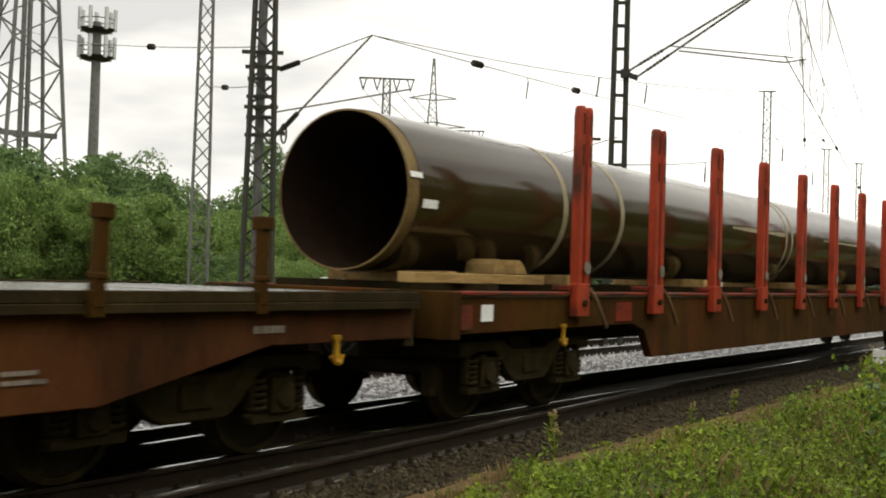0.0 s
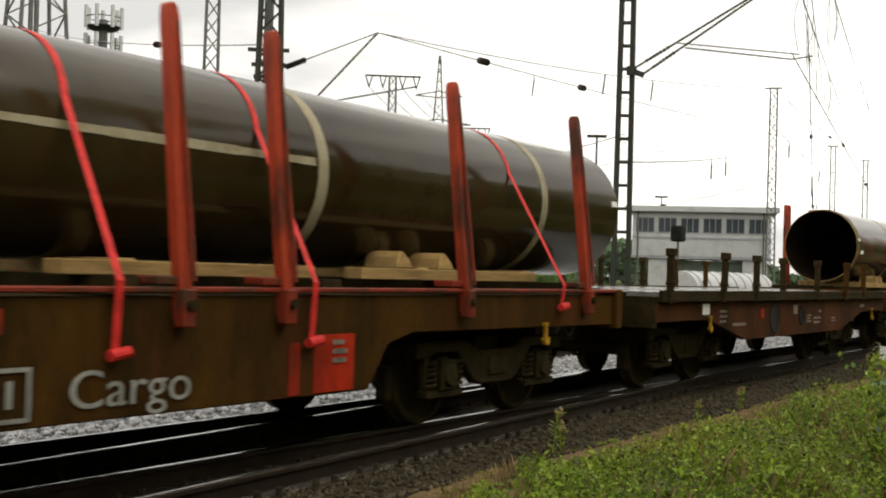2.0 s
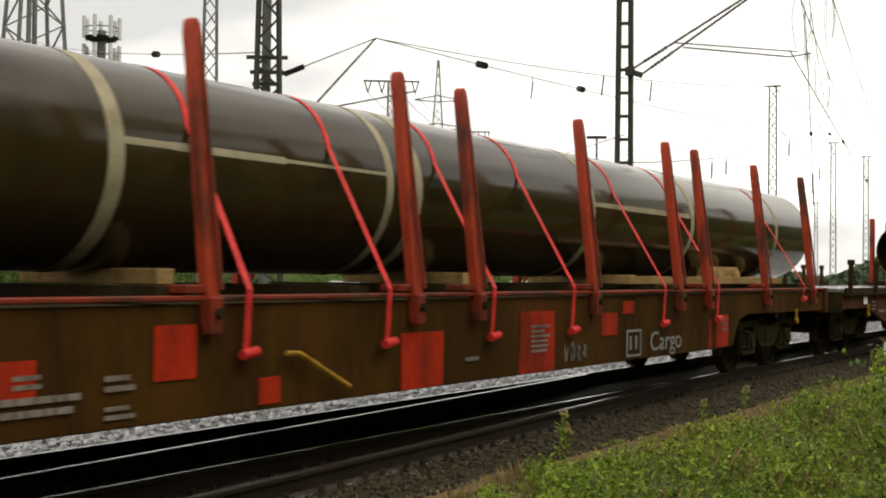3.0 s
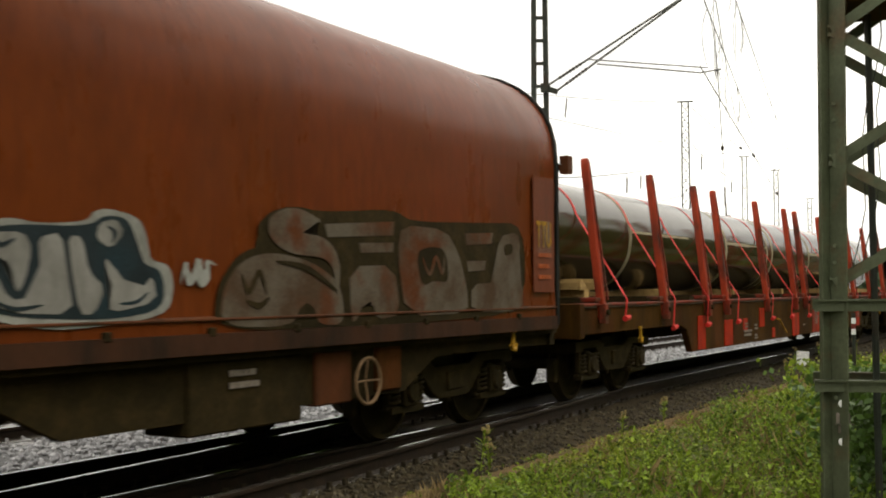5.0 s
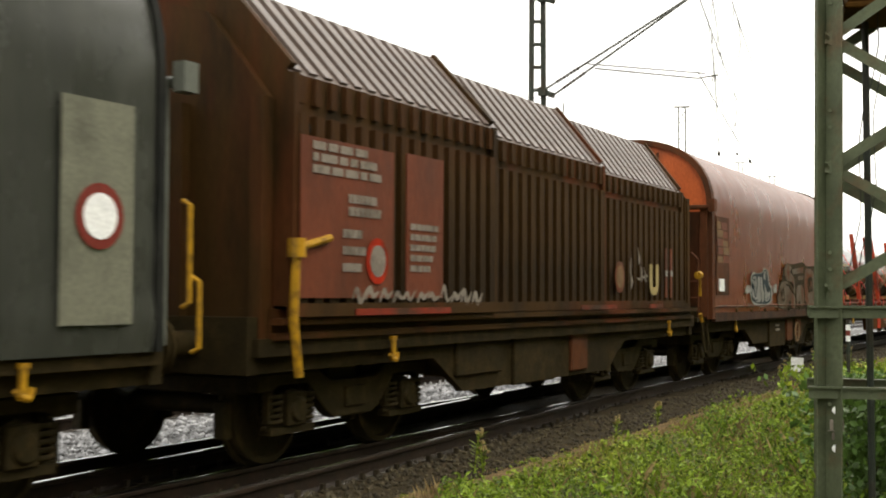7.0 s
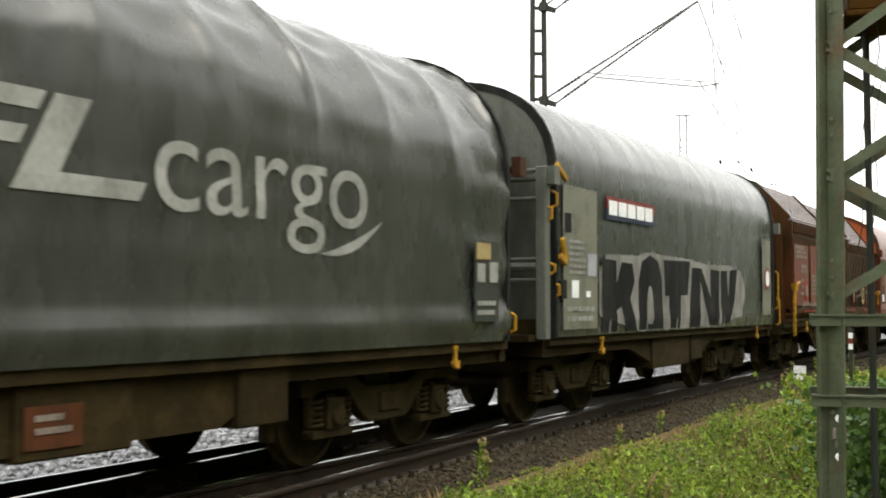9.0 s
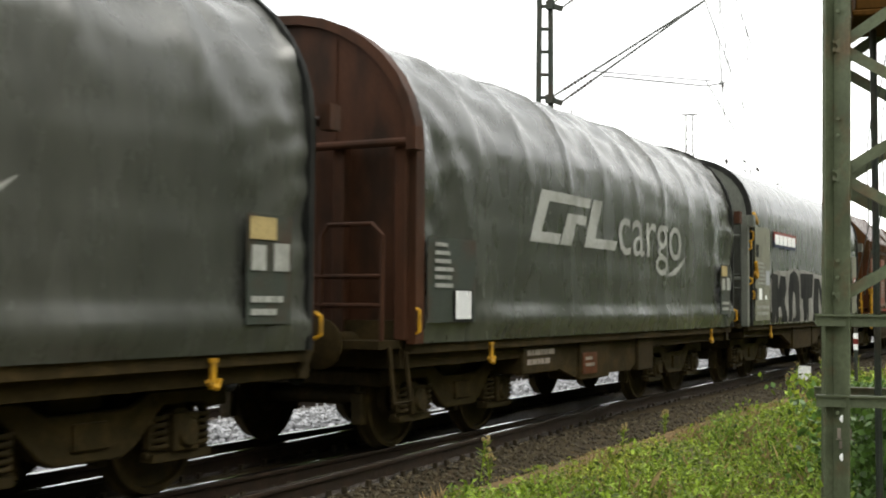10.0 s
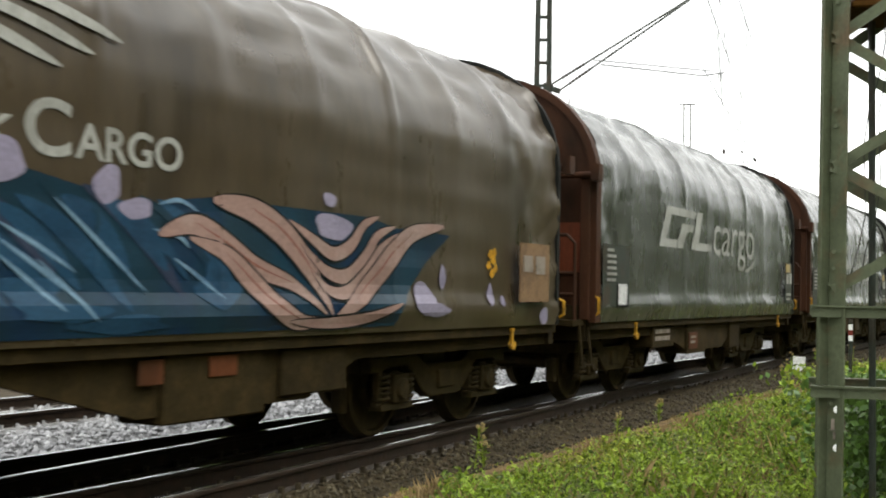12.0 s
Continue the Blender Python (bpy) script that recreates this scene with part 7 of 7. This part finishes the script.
rng = random.Random(8)
PROFILE = ((30, 5.2), (36, 5.6), (37.5, 5.6), (39.5, 4.6), (41, 4.2), (43.2, 5.0), (45.5, 3.7), (48, 3.3), (50, 3.6), (51.3, 4.6), (52.8, 6.2), (54.2, 5.1), (56.1, 4.7), (58, 4.8), (60.2, 3.2), (61.8, 1.6), (63.5, 1.0), (66, 0.8))


def skyline(b):
    for (a, za), (c, zc) in zip(PROFILE, PROFILE[1:]):
        if b <= c:
            return za + (zc - za) * (b - a) / (c - a)
    return 0.8


b = 31.0
k = 0
while b < 62.5:
    for d in (78, 96):
        bb = b + rng.uniform(-0.4, 0.4)
        dist = d + rng.uniform(-8, 8)
        hh = (EYE - GZ + dist * math.tan(radians(skyline(bb)))) * rng.uniform(0.94, 1.10)
        if d < 90:
            hh *= rng.uniform(0.50, 0.85)
        if hh > 2.5:
            tree(bb, dist, hh, rng.uniform(0.75, 1.1) if hh > 6 else 1.2, k, "full green broadleaf tree at the yard's edge" if hh > 6 else "bushy young green tree at the yard's edge")
        k += 1
    b += 0.95
# belt behind the camera, out of view, added to darken the wagons' reflections
for k in range(46):
    x = -55 + k * 4.6 + rng.uniform(-1, 1)
    t = thing("tree", "tall green broadleaf tree in an unseen belt along the railway", "tree", "trees along the railway", at=pose(x, -17.5 + rng.uniform(-2.5, 2.5), -0.3, 0, 0, rng.uniform(0, 360)))
    hh = rng.choice((7.0, 8.5, 10.0, 12.5, 17.5)) * rng.uniform(0.92, 1.08)
    for name, me in (("trunk", TRUNK), ("crown", CROWNS[k % 4])):
        p = part(name, me, None, t)
        p.scale = (hh * 0.85, hh * 0.85, hh)
# lower unseen row of bushes in front of those trees
for k in range(40):
    x = -50 + k * 5.0 + rng.uniform(-1, 1)
    t = thing("hedge_bush", "dense green bush in an unseen belt along the railway", "bush", "bushes along the railway", at=pose(x, -13.5 + rng.uniform(-1.5, 1.5), -0.45, 0, 0, rng.uniform(0, 360)))
    p = part("foliage", CROWNS[k % 4], None, t)
    p.scale = (6.0, 5.0, 4.6)
tree(52.7, 84, 11.6, 0.85, 5, "tall round green broadleaf tree at the yard's edge")
for b, d, h in ((50.2, 60, 2.6), (51.0, 62, 2.2), (48.5, 64, 3.0), (57.5, 85, 3.0), (60.4, 95, 3.2), (61.5, 110, 3.0), (63, 130, 3.2), (55.5, 80, 2.6)):
    tree(b, d, h, 1.5, int(b * 3), "low bright green bush in the yard")
# far woods, one long uneven band
rngf = np.random.default_rng(6)
nleaf = 26000
bear = np.radians(28 + 62 * rngf.random(nleaf))
dd = 260 + 80 * rngf.random(nleaf)
hz = rngf.random(nleaf) ** 0.7 * (6 + 2.5 * np.sin(bear * 23) + 1.5 * np.sin(bear * 61))
cc = np.stack([dd * np.sin(bear), dd * np.cos(bear), GZ + hz], 1)
u = rngf.normal(size=(nleaf, 3))
u /= np.linalg.norm(u, axis=1)[:, None]
v = np.cross(u, rngf.normal(size=(nleaf, 3)))
v /= np.linalg.norm(v, axis=1)[:, None]
vs = np.stack([cc - u, cc - v * 0.7, cc + u, cc + v * 0.7], 1).reshape(-1, 3)
tagged(new("far_woods", flat_mesh("far_woods", vs.tolist(), np.arange(nleaf * 4).reshape(-1, 4).tolist(), "far")), "hazy line of distant green woods", "woods", kind="stuff")


# ---- the near mast ----
def near_mast():
    bearing, dist = 81.75, 7.9
    x, y = at_bearing(bearing, dist)
    m = thing("trackside_mast", "green-painted riveted lattice mast of angle iron with two collars", "catenary mast", at=pose(x, y, -0.15, 0, 0, -bearing + 4))
    w0, w1, top = 0.36, 0.30, 7.0

    def half(z):
        return w0 + (w1 - w0) * z / top
    for sx in (-1, 1):
        for sy in (-1, 1):
            bm = bmesh.new()
            a, b = half(0), half(top)
            for p, q, w, d in (((sx * (a - 0.055), sy * a, 0), (sx * (b - 0.055), sy * b, top), 0.125, 0.014), ((sx * a, sy * (a - 0.055), 0), (sx * b, sy * (b - 0.055), top), 0.014, 0.125)):
                beam(bm, p, q, w, d)
            leg = part("leg", bm, "mastgreen", m, smooth=0, bevel=0.003)
            for z in (0.95, 1.05, 1.75, 1.85, 2.6, 2.7, 3.35, 3.45):
                for dx in (0.03, 0.085):
                    xx = sx * (half(z) - dx)
                    bm = bmesh.new()
                    rod(bm, (xx, sy * half(z), z), (xx, sy * (half(z) + 0.018), z), 0.012, 8)
                    part("rivet", bm, "mastgreen", leg)
    for face in range(4):
        n = 0
        for z0, z1 in ((1.62, 2.0), (2.0, 2.36), (2.36, 2.75), (2.75, 3.14), (3.14, 3.55), (3.55, 3.95), (3.95, 4.35)):
            h0, h1 = half(z0) - 0.03, half(z1) - 0.03
            s = 1 if n % 2 else -1
            o = 0.02
            pts = {0: ((s * h0, -h0 - o, z0), (-s * h1, -h1 - o, z1)), 1: ((h0 + o, s * h0, z0), (h1 + o, -s * h1, z1)), 2: ((s * h0, h0 + o, z0), (-s * h1, h1 + o, z1)), 3: ((-h0 - o, s * h0, z0), (-h1 - o, -s * h1, z1))}[face]
            bm = bmesh.new()
            beam(bm, *pts, 0.016, 0.065)
            part("diagonal", bm, "mastgreen", m, smooth=0)
            n += 1
    for z in (1.02, 1.495):
        bm = bmesh.new()
        g = half(z) + 0.02
        for s in (-1, 1):
            box(bm, -g - 0.07, g + 0.07, s * g - 0.012, s * g + 0.012, z - 0.035, z + 0.035)
            box(bm, -g - 0.07, g + 0.07, s * g - 0.035, s * g + 0.035, z + 0.025, z + 0.035)
            box(bm, s * g - 0.012, s * g + 0.012, -g, g, z - 0.035, z + 0.035)
        part("collar", bm, "mastgreen", m, smooth=0)
    bm = bmesh.new()
    g = half(3.4)
    box(bm, -g + 0.13, g + 0.02, -g + 0.03, g - 0.03, 3.36, 3.80)
    box(bm, -g + 0.11, g + 0.04, -g + 0.015, g - 0.015, 3.32, 3.36)
    part("weight_box", bm, "rustside", m, "rusty steel box inside the mast", smooth=0, bevel=0.01)
    for k, (xa, xb) in enumerate(((-0.02, -0.20), (0.05, -0.12))):
        bm = bmesh.new()
        tube(bm, [(xa + (xb - xa) * q / 8 + 0.03 * math.sin(q * 1.3 + k), -0.12 + 0.1 * k, 3.35 - 1.7 * q / 8) for q in range(9)], 0.004, 5)
        part("hanging_wire", bm, "mastdark", m)
    bm = bmesh.new()
    rod(bm, (-0.06, 0.1, 0.1), (-0.10, 0.1, top), 0.022, 8)
    part("earth_rod", bm, "mastdark", m)
    for z in (0.69, 0.915):
        bm = bmesh.new()
        yy = -half(z) - 0.012
        lathe(bm, [(0, -0.004), (0.022, -0.004), (0.024, 0.0)], seg=16, centre=(-half(z) + 0.065, yy, z))
        part("round_stud", bm, "white", m, "white round stud")
    bm = bmesh.new()
    for k in range(3):
        box(bm, -half(0.8) + 0.03 + 0.03 * k, -half(0.8) + 0.05 + 0.03 * k, -half(0.8) - 0.012, -half(0.8) - 0.008, 0.80, 0.86)
        box(bm, -half(0.8) + 0.04, -half(0.8) + 0.07, -half(0.8) - 0.012, -half(0.8) - 0.008, 0.74, 0.785)
    box(bm, -half(0.8) + 0.02, -half(0.8) + 0.13, -half(0.8) - 0.012, -half(0.8) - 0.008, 0.793, 0.797)
    part("number_marks", bm, "smudge", m, smooth=0)


near_mast()


def small_post():
    x, y = at_bearing(80.3, 13.0)
    m = thing("marker_post", "thin post with a small red and white sign", "marker post", at=pose(x, y, -0.15, 0, 0, -80))
    bm = bmesh.new()
    rod(bm, (0, 0, 0), (0, 0, 1.35), 0.02, 8)
    part("post", bm, "mastdark", m)
    for z, c in ((1.27, "white"), (1.214, "red"), (1.158, "white")):
        bm = bmesh.new()
        box(bm, -0.022, 0.022, -0.03, -0.022, z - 0.028, z + 0.028)
        part("sign_field", bm, c, m, smooth=0)


small_post()


def white_tag():
    x, y = at_bearing(78.1, 23.0)
    m = thing("white_marker", "small white marker plate on a short stake", "marker", at=pose(x, y, -0.15, 0, 0, -78))
    bm = bmesh.new()
    rod(bm, (0, 0, -0.05), (0.02, 0, 0.30), 0.02, 8)
    part("stake", bm, "mastdark", m)
    bm = bmesh.new()
    slab(bm, [(-0.12, 0.24), (0.02, 0.20), (0.10, 0.28), (0.11, 0.46), (-0.11, 0.47)], -0.035, -0.02)
    part("plate", bm, "white", m, smooth=0)


white_tag()


# ---- verge plants ----
def leaves(name, n, x0, x1, y0, y1, hmin, hmax, size, mat, label, seed, tall=False, bias=1.6, bare=0.0):
    """Leaves or blades in uneven clumps, with a ragged edge and thin spots."""
    rng = np.random.default_rng(seed)
    x = x0 + (x1 - x0) * rng.random(n) ** bias
    y = y0 + (y1 - y0) * rng.random(n)
    big = np.array([noise.noise((a * 0.9, b * 1.1, 7)) for a, b in zip(x, y)])
    small = np.array([noise.noise((a * 3.2, b * 3.2, 2)) for a, b in zip(x, y)])
    edge = np.array([y1 - 0.35 + 0.55 * noise.noise((a * 0.8, 0, 5)) + 0.3 * noise.noise((a * 3.1, 0, 8)) for a in x])
    keep = (big * 0.6 + small * 0.7 > bare) & (y < edge)
    x, y, big, small = x[keep], y[keep], big[keep], small[keep]
    n = len(x)
    g = np.array([ground_height(a, b) for a, b in zip(x, y)])
    lump = (0.40 + 1.0 * big + 1.1 * small).clip(0.04, 1.7)
    h = (hmin + (hmax - hmin) * rng.random(n)) * lump * np.clip((4.6 - y) / 1.2, 0.13, 1)
    if tall:
        c0 = np.stack([x, y, g - 0.01], 1)
        a = rng.random(n) * 6.28
        bend = np.stack([np.cos(a), np.sin(a), np.zeros(n)], 1) * (h * (0.2 + 0.5 * rng.random(n)))[:, None]
        up = np.stack([np.zeros(n), np.zeros(n), h], 1)
        side = np.stack([-np.sin(a), np.cos(a), np.zeros(n)], 1) * size * (0.6 + 0.8 * rng.random(n))[:, None]
        mid = c0 + up * 0.6 + bend * 0.35
        vs = np.stack([c0 - side, c0 + side, mid + side * 0.7, c0 + up + bend, mid - side * 0.7], 1).reshape(-1, 3)
        fs = np.arange(n * 5).reshape(-1, 5).tolist()
    else:
        c = np.stack([x, y, g + h], 1)
        nrm = rng.normal(0, 0.7, (n, 3)) + (0, 0, 0.9)
        nrm /= np.linalg.norm(nrm, axis=1)[:, None]
        u = np.cross(nrm, rng.normal(size=(n, 3)))
        u /= np.linalg.norm(u, axis=1)[:, None]
        v = np.cross(nrm, u)
        s = (size * (0.4 + 1.3 * rng.random(n) ** 2 + 0.4 * lump))[:, None]
        vs = np.stack([c - u * s, c - v * s * 0.5 + nrm * s * 0.12, c + u * s * 1.0 - nrm * s * 0.2, c + v * s * 0.5 + nrm * s * 0.12], 1).reshape(-1, 3)
        fs = np.arange(n * 4).reshape(-1, 4).tolist()
    return tagged(new(name, flat_mesh(name, vs.tolist(), fs, mat)), label, "plants", kind="stuff")


leaves("verge_weeds", 210000, 6, 42, 0.6, 4.38, 0.01, 0.38, 0.0155, "leaf", "dense low green weeds on the verge", 1, bare=-0.30)
leaves("verge_grass", 16000, 6, 42, 0.6, 4.6, 0.06, 0.30, 0.003, "leaf", "green grass blades among the weeds", 2, True, bare=-0.35)
leaves("dead_grass", 42000, 5, 45, 4.05, 5.15, 0.15, 0.42, 0.004, "dry", "straw-coloured dead grass along the gravel", 3, True, bare=-0.6)
leaves("verge_weeds", 9000, 6, 42, 3.9, 5.1, 0.02, 0.25, 0.016, "leaf", "scattered weeds in the straw beside the gravel", 9, bare=0.12)
leaves("dead_grass", 15000, 6, 35, 1.5, 4.6, 0.04, 0.30, 0.004, "dry", "scattered dry stalks among the weeds", 4, True, bare=-0.5)


def tall_weed(x, y, h, seed, label="tall green weed with pale flower heads"):
    rng = random.Random(seed)
    w = thing("tall_weed", label, "weed", "tall weeds", at=pose(x, y, ground_height(x, y)))
    bm, bl, bf = bmesh.new(), bmesh.new(), bmesh.new()
    for k in range(4):
        a = rng.uniform(0, 6.28)
        top = Vector((0.12 * h * math.cos(a), 0.12 * h * math.sin(a), h * rng.uniform(0.7, 1)))
        rod(bm, (0, 0, 0), top, 0.005, 5, 0.003)
        for j in range(9):
            f = rng.uniform(0.15, 0.95)
            p = top * f
            b = rng.uniform(0, 6.28)
            d = Vector((math.cos(b), math.sin(b), 0.5)) * rng.uniform(0.04, 0.09)
            s = Vector((-math.sin(b), math.cos(b), 0)) * 0.014
            bl.faces.new([bl.verts.new(p), bl.verts.new(p + d * 0.5 + s), bl.verts.new(p + d), bl.verts.new(p + d * 0.5 - s)])
        for j in range(3):
            q = top + Vector((rng.uniform(-0.03, 0.03), rng.uniform(-0.03, 0.03), rng.uniform(-0.03, 0.03)))
            rod(bf, q, q + Vector((0, 0, 0.02)), 0.012, 6)
    part("stem", bm, "leaf", w)
    part("leaves", bl, "leaf", w, smooth=0)
    part("flower_heads", bf, "ring", w)


for k, (x, y, h) in enumerate(((9.35, 4.72, 0.42), (9.6, 4.75, 0.3), (21.5, 4.7, 0.55), (23.0, 4.5, 0.6), (24.5, 4.6, 0.5), (14.0, 4.6, 0.25), (12.0, 4.4, 0.25), (20.2, 4.5, 0.4), (26, 4.4, 0.5))):
    tall_weed(x, y, h, k)


def shrub(cx, cy, z0, rx, ry, h, n, seed, mat, label):
    rng = np.random.default_rng(seed)
    a = rng.normal(0, 0.45, (n, 3)) * (rx, ry, 0)
    z = z0 + h * rng.random(n) ** 0.8
    c = np.stack([cx + a[:, 0], cy + a[:, 1], z], 1)
    u = rng.normal(size=(n, 3))
    u /= np.linalg.norm(u, axis=1)[:, None]
    v = np.cross(u, rng.normal(size=(n, 3)))
    v /= np.linalg.norm(v, axis=1)[:, None]
    s = (0.03 * (0.5 + rng.random(n)))[:, None]
    vs = np.stack([c - u * s, c - v * s * 0.7, c + u * s, c + v * s * 0.7], 1).reshape(-1, 3)
    w = thing("shrub", label, "shrub")
    part("foliage", flat_mesh("foliage", vs.tolist(), np.arange(n * 4).reshape(-1, 4).tolist(), mat), None, w)
    bm = bmesh.new()
    r2 = random.Random(seed)
    for k in range(9):
        p = (cx + r2.uniform(-0.3, 0.3) * rx, cy + r2.uniform(-0.3, 0.3) * ry, z0 - 0.1)
        q = (cx + r2.uniform(-0.8, 0.8) * rx, cy + r2.uniform(-0.8, 0.8) * ry, z0 + h * r2.uniform(0.6, 1.0))
        rod(bm, p, q, 0.010, 6, 0.004)
    part("stems", bm, "bark", w)


shrub(8.9, 1.25, -0.1, 0.7, 0.35, 0.95, 3000, 1, "ivy", "leafy dark green shrub growing round the mast")
shrub(10.2, 1.6, -0.1, 1.2, 0.5, 0.9, 2600, 2, "ivy", "leafy green shrub behind the mast")
shrub(13.5, 2.4, -0.1, 1.8, 0.5, 0.8, 2200, 3, "leaf", "bright green bush beside the mast")

# ---- loose stones and sleepers ----
scatter("track_gravel", 6000, 6, 40, 4.62, 5.62, 0.019, "darkstone", "dark wet gravel beside the rail")
scatter("track_gravel", 8500, 7, 45, 7.6, 10.7, 0.036, "stone", "pale grey gravel between the tracks")
scatter("track_gravel", 1700, 10, 60, 10.6, 13.4, 0.030, "stone", "pale grey gravel of the neighbouring track")
sleepers(track_near, 5, 60)
sleepers(track_far, 8, 75, "wetconcrete")


def motions():
    for ob, x, y, z in MOVING:
        walk(ob, [(t, pose(x + SPEED * (t - 6), y, z)) for t in range(0, 13, 2)])
    step = 2 / 30
    turn = math.degrees(SPEED * step / 0.46)
    for ob, dx in SPINNING:
        walk(ob, [(k * step, pose(dx, 0, 0.46, 0, turn * k, 0)) for k in range(181)])


motions()
